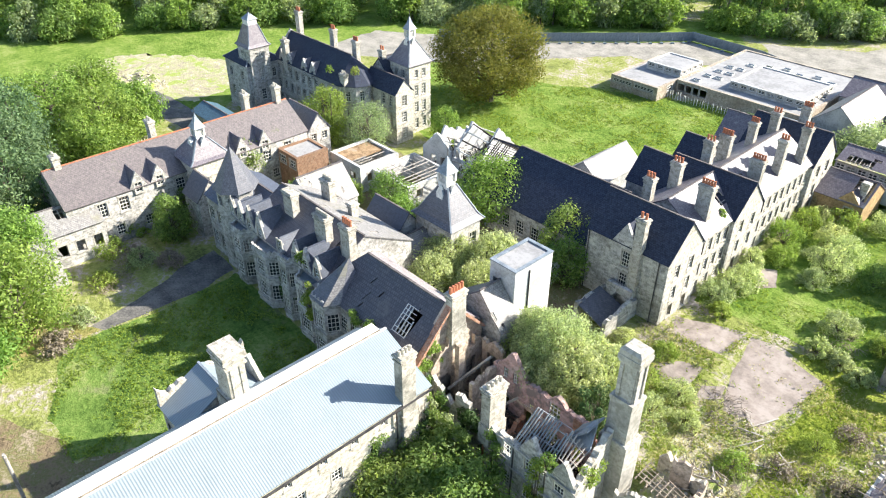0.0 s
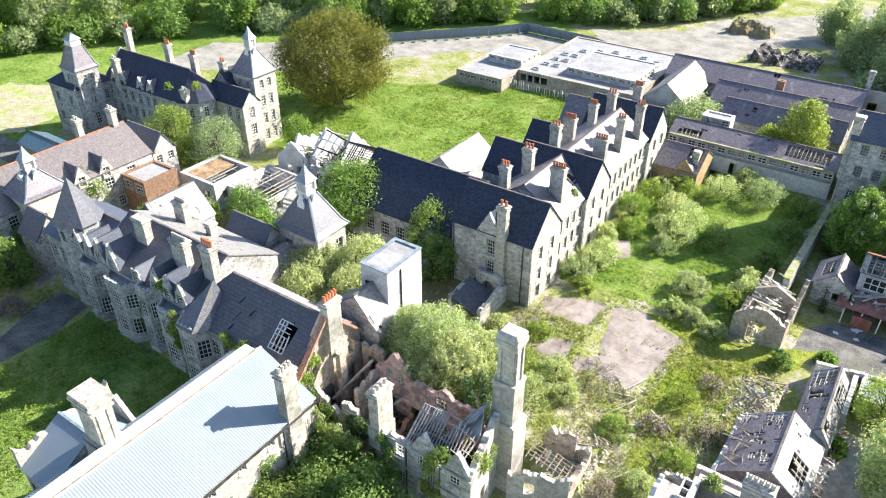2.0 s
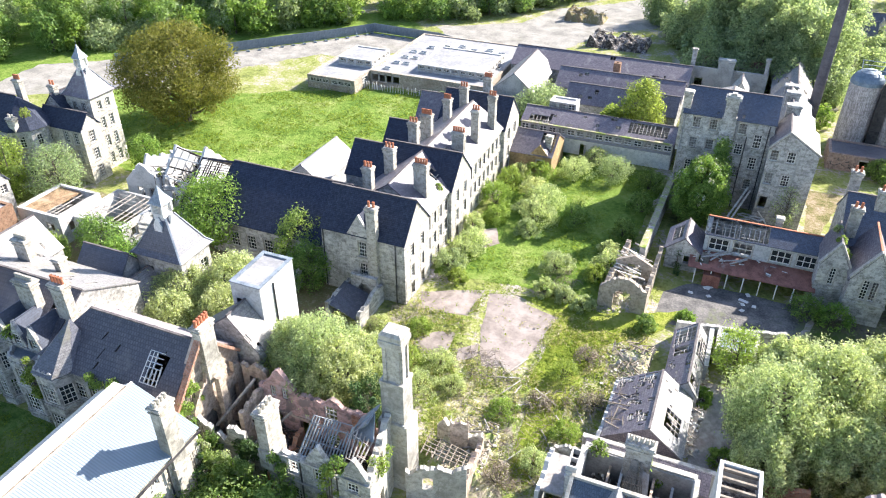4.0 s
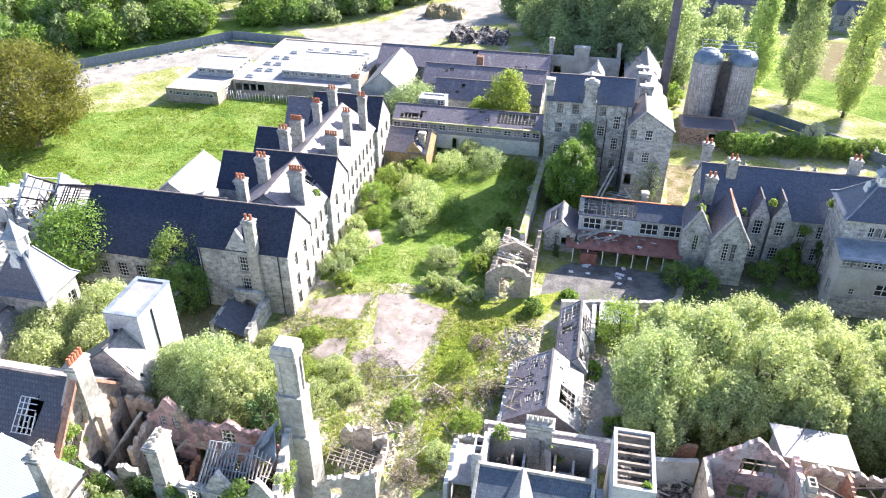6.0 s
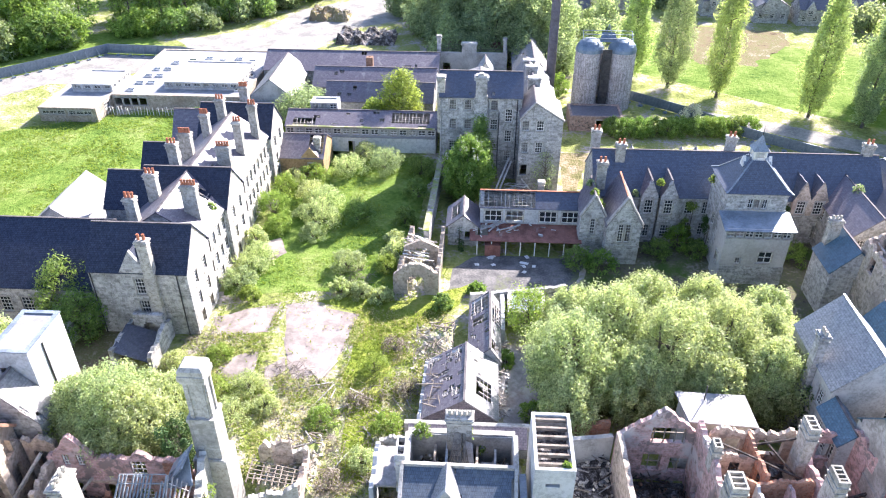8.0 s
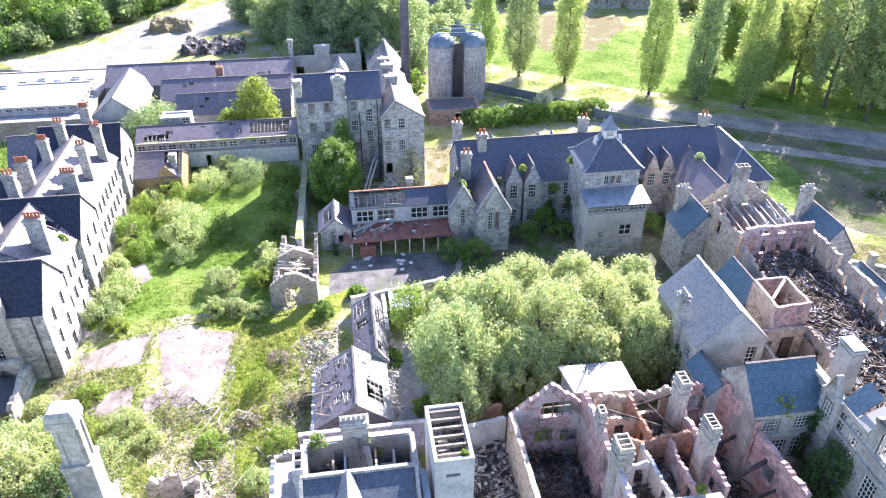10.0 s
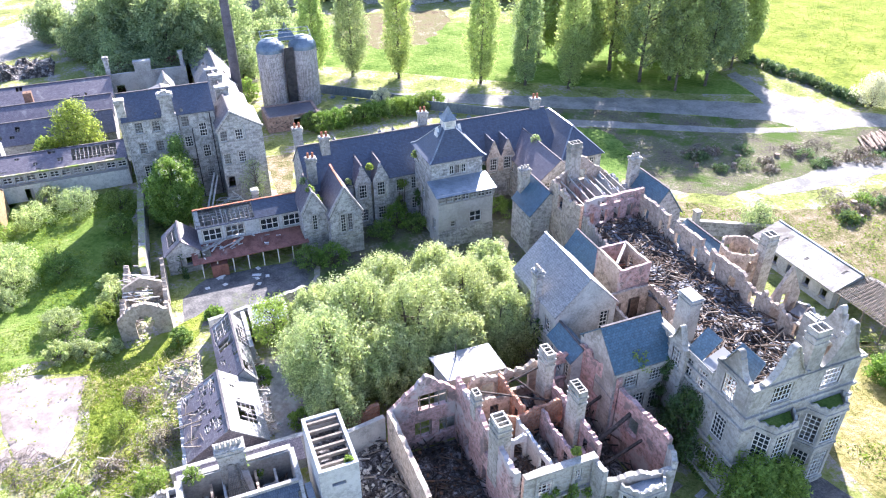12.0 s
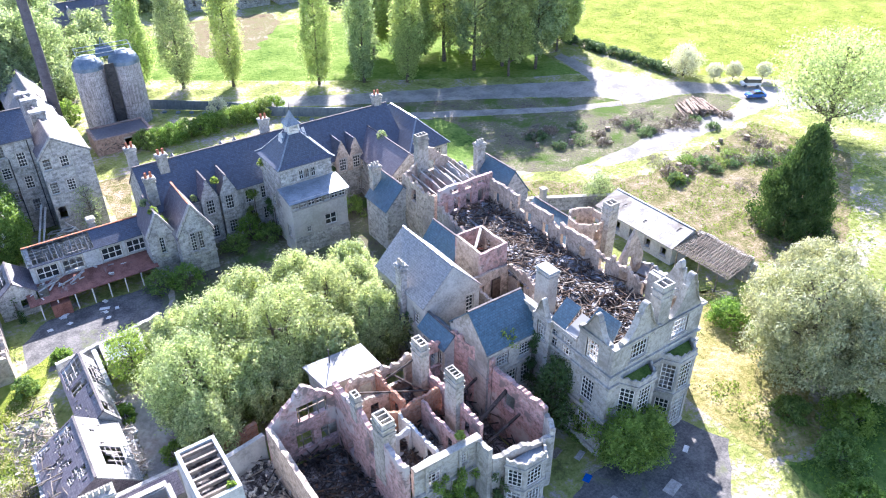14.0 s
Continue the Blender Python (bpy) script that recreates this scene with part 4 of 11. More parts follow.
def bush(name, label, x, y, height, r, material, seed, leaves=1500, size=0.26, category="bush", z=0.0, group=""):
    rng = random.Random(seed)
    ob = thing(name, x, y, z, label, category, group)
    cs, qs = crown_clumps(rng, r, 0.12 * height, height * 0.9, 34, "dome", 0.62)
    s = Shape()
    for (cx, cy, cz), q in list(zip(cs, qs))[::2]:
        s.tube((x, y, z - 0.1), (x + cx * 0.9, y + cy * 0.9, z + cz), 0.05, 0.015, 5, False)
    part("stem", s, BARK, ob)
    me = leaf_mesh("foliage", cs, qs, leaves, size, material, seed)
    c = new("foliage", me)
    c.parent = ob
    ORIGIN[c] = ORIGIN[ob]
    return ob


def patch_shape(poly, seed, wobble=0.6, step=1.2):
    """A flat sheet with an uneven edge over an outline."""
    pts = []
    for k in range(len(poly)):
        a, b = Vector(poly[k]), Vector(poly[(k + 1) % len(poly)])
        n = max(1, int((b - a).length / step))
        d = (b - a).normalized()
        for j in range(n):
            p = a.lerp(b, j / n)
            w = wobble * noise.noise((p.x * 0.35, p.y * 0.35, seed)) + 0.5 * wobble * noise.noise((p.x * 1.3, p.y * 1.3, seed + 9.0))
            pts.append((p.x - d.y * w, p.y + d.x * w))
    return pts


def sheet(name, label, poly, z, material, seed, wobble=0.6, category="ground", kind="structure", step=1.2):
    pts, z = patch_shape(poly, seed, wobble, step), 0.4 * z
    bm = bmesh.new()
    vs = [bm.verts.new((p[0], p[1], z)) for p in pts]
    f = bm.faces.new(vs)
    bmesh.ops.triangulate(bm, faces=[f])
    f = bm.faces[:]
    bm.normal_update()
    for q in f:
        if q.normal.z < 0:
            q.normal_flip()
    me = bpy.data.meshes.new(name)
    bm.to_mesh(me)
    bm.free()
    me.materials.append(material)
    ob = new(name, me)
    return tagged(ob, label, category, "", kind)

# ---- ground ----
def ground_sheet():
    xs = sorted({*(-1500 + 100 * k for k in range(31)), *(-200 + 4 * k for k in range(91))})
    ys = sorted({*(-1500 + 100 * k for k in range(31)), *(-20 + 4 * k for k in range(66))})
    v = np.array([(x, y, -0.012 + 0.006 * noise.noise((x * 0.11, y * 0.11, 0.0))) for y in ys for x in xs])
    w = len(xs)
    f = [(j * w + i, j * w + i + 1, (j + 1) * w + i + 1, (j + 1) * w + i) for j in range(len(ys) - 1) for i in range(w - 1)]
    me = make_mesh("ground", v, f)
    me.materials.append(SCRUB)
    return tagged(new("ground", me), "weedy rough grass and bare soil around the ruins", "ground", "", "structure")


ground_sheet()
sheet("lawn", "mown lawn of long grass before the front range", [(-79.4, 12.4), (-78.2, 22), (-78.2, 32), (-79, 35.5), (-58, 34.6), (-48, 35), (-48, 10), (-56.6, 14.7), (-61, 6.6), (-68.4, 7.2)], 0.008, GRASS, 3, 0.6)
sheet("meadow", "bright green meadow behind the hospital wings", [(-94, 84), (-47, 84), (-45, 118), (-20, 121), (-20, 136), (-60, 137), (-78, 133), (-96, 122), (-130, 112), (-112, 88)], 0.008, MEADOW, 5, 1.5, step=2.5)
sheet("meadow", "green pasture beyond the stony waste ground", [(-300, -10), (-140, 30), (-132, 62), (-150, 100), (-112, 150), (-75, 172), (-90, 190), (-300, 140)], 0., MEADOW, 6, 2.0, step=4)
sheet("waste_ground", "pale stony waste ground in the pasture", [(-176, 44), (-150, 48), (-138, 60), (-142, 74), (-156, 80), (-178, 62)], 0.02, RUBBLE_GROUND, 7, 3.5)
sheet("road", "grey tarmac car park beyond the tall wing", [(-150, 96), (-124, 112), (-106.5, 136), (-95, 150.5), (-84, 152), (-74, 165), (-72, 170), (-91, 171), (-98.3, 162.4), (-116, 143.4), (-152, 118)], 0.024, TRACK, 8, 0.8, "road")
sheet("road", "narrow tarmac track beside the tall wing", [(-150, 50), (-128, 52), (-108, 50), (-108, 54), (-130, 58), (-150, 57)], 0.032, ASPHALT, 9, 0.5, "road")
sheet("road", "broad dusty concrete yard road", [(-78, 183), (-70, 174), (-46, 167), (-41, 178), (-34, 196), (-24, 204), (-6, 226), (14, 262), (-10, 262), (-38, 226), (-52, 214), (-58, 196)], 0.024, TRACK, 10, 1.0, "road")
sheet("field", "bright green hillside pasture", [(126, 140), (134.5, 131), (135.5, 120), (134.5, 110), (135, 102), (142, 93), (160, 82), (190, 70), (600, 40), (700, 700), (150, 500), (118, 200)], 0.012, PASTURE, 11, 0.7, step=5)
# Greener and darker than the pasture, to deepen the tree shade by colour.
sheet("field", "shaded grass under the trees and poplars", [(28, 172), (60, 148), (90, 128.6), (106, 118.6), (117.6, 113), (119, 128), (124, 142), (110, 160), (90, 182), (40, 200)], 0.02, MEADOW, 12, 1.0, step=3)
sheet("road", "pale gravel road below the poplars, half in shade", [(30, 154), (47.5, 142.4), (56, 139.3), (67, 133.4), (72.2, 130.7), (78.9, 127.8), (89.9, 122.5), (100.8, 116.9), (111.5, 111), (116, 108.5), (117.3, 112.9), (118.7, 119), (120.3, 125.6), (123.4, 126.2), (122.3, 113.8), (125.8, 107), (130, 98.2), (134.9, 93.6), (138.5, 89.5), (142.6, 85.8), (147.7, 81.7), (146, 76.5), (140.2, 76.5), (135.3, 76.7), (126.8, 76.6), (116.6, 75.9), (104.2, 75.4), (94, 76.1), (88.4, 77.3), (86.6, 79), (90.1, 80.1), (98.6, 80.5), (105.3, 81.6), (117.4, 81.7), (125.3, 80.4), (129, 80.8), (134.1, 82.7), (134.1, 86), (130.3, 89.8), (124, 92.3), (117.7, 93.1), (111.7, 94.8), (113.2, 97), (110.3, 101.2), (100.7, 107.5), (90.9, 113.6), (80.6, 119.3), (69.3, 125.5), (48, 137.6), (32, 149)], 0.044, TRACK, 13, 0.5, "road")
sheet("road", "gravel loop road across the bank", [(60, 123.6), (70.6, 118.3), (82.5, 111.8), (92.2, 106.1), (102.2, 100.6), (112.6, 96.6), (111.2, 94.8), (100.4, 98.7), (90.5, 103.8), (80.7, 109.2), (69.1, 115.9), (58, 121)], 0.036, TRACK, 14, 0.4, "road")
sheet("bank_grass", "sunlit green grass between the range and the bank", [(69.5, 114.6), (77, 110.4), (78, 104), (74.3, 91.3), (66, 90), (60, 96), (60, 106)], 0.022, GRASS, 41, 0.8)
# Both banks: tree shade is helped by the darkened soil.
sheet("bank", "dark shaded earth bank with rough grass between the roads", [(62, 118), (80.7, 109.2), (90.5, 103.8), (100.4, 98.7), (111.7, 94.8), (117.7, 93.1), (124, 92.3), (130.3, 89.8), (134.1, 86), (134.1, 82.7), (125.3, 80.4), (117.4, 81.7), (105.3, 81.6), (98.6, 80.5), (90.1, 80.1), (83.3, 79.8), (76, 83), (70, 93), (60, 106)], 0.016, BANKSOIL_SHADED, 16, 1.0)
sheet("bank", "bare bank under the upper road, coloured dark as shaded", [(60, 130), (69.3, 125.5), (80.6, 119.3), (90.9, 113.6), (100.7, 107.5), (110.3, 101.2), (113, 96.8), (102.2, 100.6), (92.2, 106.1), (82.5, 111.8), (70.6, 118.3), (60, 123.6)], 0.02, BANKSOIL_SHADED, 37, 0.5)
sheet("driveway", "grey tarmac drive in front of the facade", [(24, 20), (36, 30), (44, 31.5), (52, 31), (54, 26), (47, 20), (44, 8), (28, 8)], 0.02, ASPHALT, 17, 0.6, "road")
sheet("driveway", "narrow dark tarmac drive leading to the front range", [(-98, 4), (-86, 9), (-80.4, 14.6), (-82, 23), (-85, 30), (-86, 35.6), (-80, 35.4), (-78.6, 31), (-78.4, 24), (-78.8, 17), (-84, 6), (-96, -1)], 0.024, ASPHALT, 18, 0.4, "road")
sheet("earth_path", "brown bare earth at the lawn's edge", [(-84, 4), (-72, 3.3), (-64, 7), (-60.6, 7), (-57, 15.3), (-48, 14), (-46, -8), (-90, -20)], 0.018, EARTH, 19, 0.8)
sheet("earth_path", "ochre puddled earth beside the drive", [(-87, 9.6), (-85.7, 13.8), (-81.6, 15.6), (-79.2, 17), (-79, 12), (-80.5, 8)], 0.027, DRYGRASS, 38, 0.5)
sheet("yard_slab", "large cracked pale pink concrete slab", [(-24.2, 74.4), (-21.7, 75.2), (-18.7, 74.0), (-14.6, 72.9), (-15.1, 68.3), (-15.7, 65.0), (-16.6, 61.1), (-20.3, 60.8), (-21.2, 62.7), (-22.6, 66.7)], 0.028, PAVING, 20, 0.22, step=0.7)
sheet("yard_slab", "cracked concrete slab with weeds at its edges", [(-32.8, 71.2), (-25.0, 75.0), (-25.1, 72.0), (-25.3, 68.9), (-28.1, 68.2), (-30.7, 67.4)], 0.028, PAVING, 21, 0.22, step=0.7)
sheet("yard_slab", "small concrete slab broken at the edges", [(-29.9, 61.7), (-27.6, 64.6), (-25.5, 65.4), (-25.0, 61.6), (-27.2, 59.5)], 0.028, PAVING, 22, 0.3, step=0.7)
sheet("yard_slab", "broken concrete patch beside the large slab", [(-23.9, 62.5), (-22.0, 64.4), (-21.4, 62.2), (-23.3, 60.3)], 0.028, PAVING, 42, 0.2, step=0.7)
sheet("yard_slab", "concrete path slab between bushes", [(-31.0, 89.2), (-28.9, 90.5), (-27.0, 86.6), (-28.8, 84.5)], 0.028, PAVING, 23, 0.25, step=0.7)
sheet("rubble_ground", "rubble and dry brush over bare soil", [(-24, 60), (-8, 62), (-3, 52), (-6, 44), (-16, 42), (-20, 48)], 0.05, RUBBLE_GROUND, 24, 1.5)
sheet("grass_strip", "bright trodden grass across the yard", [(-22.3, 75.5), (-15.7, 76.4), (-9.0, 76.2), (-0.6, 80.2), (-1.7, 75.4), (-8.2, 69.7), (-9.4, 64.3), (-9.6, 59.9), (-9.8, 53.4), (-10.4, 46.5), (-13.0, 46.5), (-13.0, 52.3), (-14.0, 59.0), (-14.6, 63.4), (-13.6, 71.0), (-14.3, 73.1), (-18.1, 74.6)], 0.056, PASTURE, 25, 0.5)
sheet("courtyard", "asphalt courtyard half in shade", [(-3.5, 77), (12, 77), (16, 87.4), (0.5, 87.4), (-3, 84)], 0.024, ASPHALT, 26, 0.4)
# The wings' shade is part of this ground's dark colour.
sheet("courtyard", "dark overgrown court in the shade of the wings", [(14, 72), (34, 68), (50, 68), (50, 93), (16, 92)], 0.016, BANKSOIL_SHADED, 27, 0.6)
sheet("courtyard_grass", "lush grass in the walled court", [(-33, 76), (-24, 77), (-10, 79), (-7.5, 118), (-31, 119)], 0.014, MEADOW, 28, 0.8)
sheet("garden", "felled clearing of dry grass and brash", [(62, 90), (80, 76), (92, 71), (126, 74), (128, 55), (100, 40), (86, 41), (78, 64)], 0.012, YARD, 29, 1.0)
sheet("verge", "dry yellow grass beside the facade", [(55, 22), (62, 20), (68, 26), (74, 44), (61, 46), (60.8, 38), (55, 33)], 0.016, DRYGRASS, 30, 0.8)
sheet("earth_yard", "dark earth yard inside the ruined wings", [(-62, 43), (-42, 43), (-42, 68), (-92, 76), (-96, 58), (-78, 50)], 0.012, EARTH, 31, 0.8)
sheet("dry_verge", "strip of dry yellow grass between the blocks", [(13.9, 95), (16.6, 95), (16.6, 108), (20, 122), (14.6, 122)], 0.02, YARD, 36, 0.4)

sheet("lawn", "bright rough lawn below the pale trees", [(53, 2), (92, 4), (92, 26), (84, 36), (70, 20), (60, 19), (56, 21)], 0.013, GRASS, 39, 0.8)
sheet("road", "white gravel lane beyond the conifer", [(138, 76), (146, 78), (160, 52), (172, 30), (162, 28), (150, 50)], 0.046, TRACK, 40, 0.5, "road")

# ---- the west side: front range, towers and wings ----
def rows(*r):
    return list(r)


def metal_range():
    w = rows((7.9, 0.9, 0.7, [0.12, 0.2, 0.28, 0.36, 0.44, 0.52, 0.595, 0.67, 0.745, 0.815, 0.885], "small"), (4.9, 1.5, 1.1, [0.12, 0.22, 0.32, 0.42, 0.52, 0.6, 0.69, 0.77, 0.86, 0.95], "sash"), (1.4, 1.6, 1.1, 10, "sash"))
    ob = house("hospital_range", "long pale stone range with a white corrugated metal roof", -48.6, -37.6, -14, 33.6, 9.4, 12.2, "y", {"E": w, "W": rows((1.4, 1.8, 1.1, 12, "sash"), (5.0, 1.8, 1.1, 12, "sash"))}, wall=STONE_SUNLIT, slate=METAL_ROOF, crest=PAINT, at=0.42, strings=(6.9, 3.9), trim="E")
    s = Shape()
    s.box(-45.3, -44.1, -14, 33.0, 12.1, 12.55)
    part("ridge_capping", s, PAINT, ob, "white ridge capping board")
    s = Shape()
    s.box(-44.08, -43.96, -14, 33.0, 12.2, 12.5)
    part("ridge_flashing", s, TIMBER, ob, "thin brown flashing along the ridge")
    s = Shape()
    s.box(-37.3, -37.12, -14, 33.6, 9.05, 9.2)
    part("gutter", s, IRON, ob)
    for y in (29.4, 12.0):
        s = Shape()
        s.tube((-37.35, y, 0), (-37.35, y, 9.1), 0.09, 0.09, 7)
        part("downpipe", s, IRON, ob)
    # chimneys: the great stack over the west projection and the one in the east wall
    s = Shape()
    x, y = -46.3, 18.6
    s.box(x - 1.35, x + 1.35, y - 1.1, y + 1.1, 9.5, 12.3)
    s.box(x - 1.1, x + 1.1, y - 0.85, y + 0.85, 12.3, 17.0)
    big = part("chimney", s, CHIMNEY, ob, "massive pale stone chimney with panelled shaft")
    for e, a, b in ((0.25, 12.1, 12.4), (0.18, 15.9, 16.1), (0.3, 16.6, 16.85), (0.22, 16.85, 17.3)):
        s = Shape()
        s.box(x - 1.1 - e, x + 1.1 + e, y - 0.85 - e, y + 0.85 + e, a, b)
        part("moulding", s, CHIMNEY, big)
    for k in (-1, 1):
        s = Shape()
        s.box(x + 1.103, x + 1.18, y + k * 0.45 - 0.12, y + k * 0.45 + 0.12, 12.6, 15.9)
        part("pilaster", s, CHIMNEY, big)
    chimney(ob, -37.8, 30.9, 4.0, 14.9, 1.6, 1.1, 4, POT_BUFF, CHIMNEY, "y", 0.12)
    # the gabled projection on the west side
    wing = house("stone_projection", "gabled stone projection with blue metal roof and ruined parapet", -53.2, -48.6, 14.2, 22.8, 8.6, 10.9, "x", {"S": rows((5, 1.8, 1.1, 2, "sash"))}, slate=METAL_ROOF, wall=STONE_SUNLIT, crest=LEAD)
    s = Shape()
    s.wall((-53.3, 23.0), (-53.3, 14.0), 0.55, 8.2, ragged(5, 10.6, 1.6), (), [0.4 * k for k in range(23)])
    part("broken_parapet", s, STONE_SUNLIT, wing)
    s = Shape()
    s.wall((-48.7, 22.6), (-52.9, 22.6), 0.4, 8.4, gable_top(4.2, 9.4, 11.4), (), [2.1])
    part("gable_wall", s, STONE_SUNLIT, wing)
    return ob


metal_range()


def bay_window(parent, x, y, r, z1, storeys, material=None, cap=None, depth=1.6):
    """A canted stone bay that projects to -y, with mullioned lights on each storey."""
    m = material or ASHLAR
    poly = [(x - r, y), (x - r * 0.55, y - depth), (x + r * 0.55, y - depth), (x + r, y)]
    s = Shape()
    for k in range(3):
        p0, p1 = poly[k], poly[k + 1]
        ln = math.hypot(p1[0] - p0[0], p1[1] - p0[1])
        w = min(ln - 0.5, 1.7)
        s.wall(p0, p1, 0.3, -0.3, z1, [(ln / 2 - w / 2, ln / 2 + w / 2, sill, sill + h) for sill, h in storeys])
    bay = part("bay", s, m, parent, "canted stone bay with mullioned windows")
    for k in range(3):
        p0, p1 = poly[k], poly[k + 1]
        ln = math.hypot(p1[0] - p0[0], p1[1] - p0[1])
        w = min(ln - 0.5, 1.7)
        turn = math.degrees(math.atan2(p1[1] - p0[1], p1[0] - p0[0]))
        for sill, h in storeys:
            window(bay, (p0[0] + p1[0]) / 2, (p0[1] + p1[1]) / 2, sill, turn, w, h, "cross", 0.3, False)
    big = [(x + (p[0] - x) * 1.07, y + (p[1] - y) * 1.07) for p in poly]
    for z in (z1 - 0.2, *(s0[0] - 0.45 for s0 in storeys)):
        t = Shape()
        t.prism(big, z, z + 0.22)
        part("moulding", t, m, bay)
    for k in range(3):
        p0, p1 = poly[k], poly[k + 1]
        ln = math.hypot(p1[0] - p0[0], p1[1] - p0[1])
        q = Shape()
        nn = max(2, int(ln / 0.7))
        q.wall(p0, p1, 0.22, z1 + 0.02, lambda u: z1 + (0.75 if int((u + 1e-4) / ln * (2 * nn + 1)) % 2 == 0 else 0.5), (), [ln * j / (2 * nn + 1) for j in range(1, 2 * nn + 1)])
        part("battlement", q, m, bay)
    t = Shape()
    t.prism([(x + (p[0] - x) * 0.86, y + (p[1] - y) * 0.86) for p in poly], z1 - 0.05, z1 + 0.1)
    part("bay_roof", t, cap or LEAD, bay)
    return bay


def front_range():
    # east block with the big ribbed slate roof
    ob = house("front_block", "long stone front block under a dark ribbed slate roof", -58.2, -41.5, 35, 44.2, 9.3, None, "open", {"S": rows((5.6, 2.1, 1.3, [0.3, 0.42, 0.56, 0.7], "sash"), (1.4, 2.3, 1.3, [0.3, 0.42, 0.56, 0.7], "sash")), "W": rows((5.6, 2.1, 1.2, 2, "sash"), (1.4, 2.3, 1.2, 2, "sash")), "E": rows((5.0, 1.8, 1.1, 2, "gone"))}, strings=(9.2, 4.9))
    r0, r1 = (-54.2, 39.6, 13.5), (-41.3, 39.6, 13.5)
    s = Shape()
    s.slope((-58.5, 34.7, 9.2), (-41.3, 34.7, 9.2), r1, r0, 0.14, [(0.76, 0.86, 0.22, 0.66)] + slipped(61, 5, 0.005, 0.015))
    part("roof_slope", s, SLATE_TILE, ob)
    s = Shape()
    # Back slope coloured paler than the front one, as its sunlit side.
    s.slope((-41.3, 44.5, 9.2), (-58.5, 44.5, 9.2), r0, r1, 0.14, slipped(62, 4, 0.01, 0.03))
    part("roof_slope", s, SLATE_SUNLIT, ob, "mauve slate slope coloured as sunlit")
    s = Shape()
    s.slope((-58.5, 44.5, 9.2), (-58.5, 34.7, 9.2), r0, r0, 0.14)
    part("roof_slope", s, SLATE, ob)
    s = Shape()
    s.beam(r0, r1, 0.26, 0.14)
    part("ridge_tile_run", s, RIDGE, ob)
    battens(ob, (-45.6, 35.7, 10.0), (-43.7, 35.7, 10.0), (-43.9, 38.0, 12.05), (-45.6, 38.0, 12.05), 0.42, 0.5, 1.0, PAINT, 3)
    bay_window(ob, -55.6, 35, 2.1, 9.0, [(5.4, 2.4), (1.2, 2.6)], STONE)
    tp = [(-57.7, 34.9), (-56.9, 33.2), (-54.2, 33.2), (-53.3, 34.9), (-53.0, 38.2), (-58.2, 38.2)]
    for k in range(6):
        s = Shape()
        p, q = tp[k], tp[(k + 1) % 6]
        s.slope((*p, 9.3), (*q, 9.3), (-54.8, 37.5, 13.5), (-54.8, 37.5, 13.5), 0.1)
        # The paler facet puts the turret's sunlit side into colour.
        part("turret_roof", s, SLATE_OLD_LIT if k == 2 else SLATE, ob, "slate turret roof with one facet coloured as sunlit")
    chimney(ob, -41.0, 40.3, 8.5, 15.2, 1.9, 0.95, 5, None, CHIMNEY, "y", 0.1)
    s = Shape()
    s.wall((-41.2, 34.8), (-41.2, 44.4), 0.5, 5.5, gable_top(9.6, 8.6, 13.9), (), [4.8])
    part("brick_gable", s, CREAM, ob, "cracked plastered gable")
    for sg in (-1, 1):
        s = Shape()
        s.beam((-41.02, 39.6 + sg * 4.7, 8.7), (-41.02, 39.6, 13.8), 0.7, 0.3)
        part("brick_verge", s, BRICK, ob, "orange brick verge")
    # west block: long ribbed slate slope in front, slopes behind paled as if sunlit
    wb = house("front_block", "stone front block with gabled dormers and slate roofs", -75.6, -58.4, 36.4, 49.4, 8.8, 12.5, "x", {"S": rows((5.2, 2.1, 1.2, 9, "sash"), (1.3, 2.3, 1.2, 9, "sash"))}, slate=(SLATE_TILE, SLATE_OLD_LIT), strings=(8.7, 4.7), trim="S", at=0.45, holes=([(0.8, 0.9, 0.1, 0.45), (0.86, 0.95, 0.5, 0.72)], [(0.78, 0.9, 0.1, 0.2), (0.62, 0.7, 0.16, 0.24), (0.74, 0.78, 0.3, 0.38)] + slipped(63, 12, 0.01, 0.03)))
    we = house("front_block", "west end of the stone front under grey slates", -86.5, -75.8, 36.4, 45.0, 8.8, 11.6, "x", {"S": rows((5.2, 2.1, 1.2, 5, "sash"), (1.3, 2.3, 1.2, 5, "sash")), "W": rows((5.2, 2.0, 1.1, 3, "sash"), (1.3, 2.2, 1.1, 3, "sash"))}, slate=SLATE_NAVY, strings=(8.7, 4.7), trim="SW")
    for b, x, w, h in ((we, -78.6, 1.9, 2.6), (we, -76.6, 1.9, 2.6), (wb, -74.4, 2.2, 2.9), (wb, -72.0, 2.4, 3.0), (wb, -67.4, 1.8, 1.6), (wb, -64.0, 2.0, 2.7), (wb, -61.8, 2.0, 2.7), (wb, -59.6, 2.0, 2.7)):
        cross_gable(b, x, 36.3, 9.0, w, 3.4, h, "S", SLATE_NAVY, STONE, 0.4, (0.9, 1.3, 0.3), 0.15)
    for x, r in ((-70.2, 2.8), (-60.8, 2.4)):
        bay_window(wb, x, 36.4, r, 7.9, [(5.0, 2.0), (1.2, 2.3)], STONE, None, 1.7)
    bay_window(wb, -65.6, 36.4, 1.5, 8.6, [(5.0, 2.2), (1.2, 2.3)], STONE, None, 1.2)
    bay_window(we, -76.4, 36.4, 1.9, 7.9, [(5.0, 2.0), (1.2, 2.3)], STONE, None, 1.4)
    # the turret
    n = 8
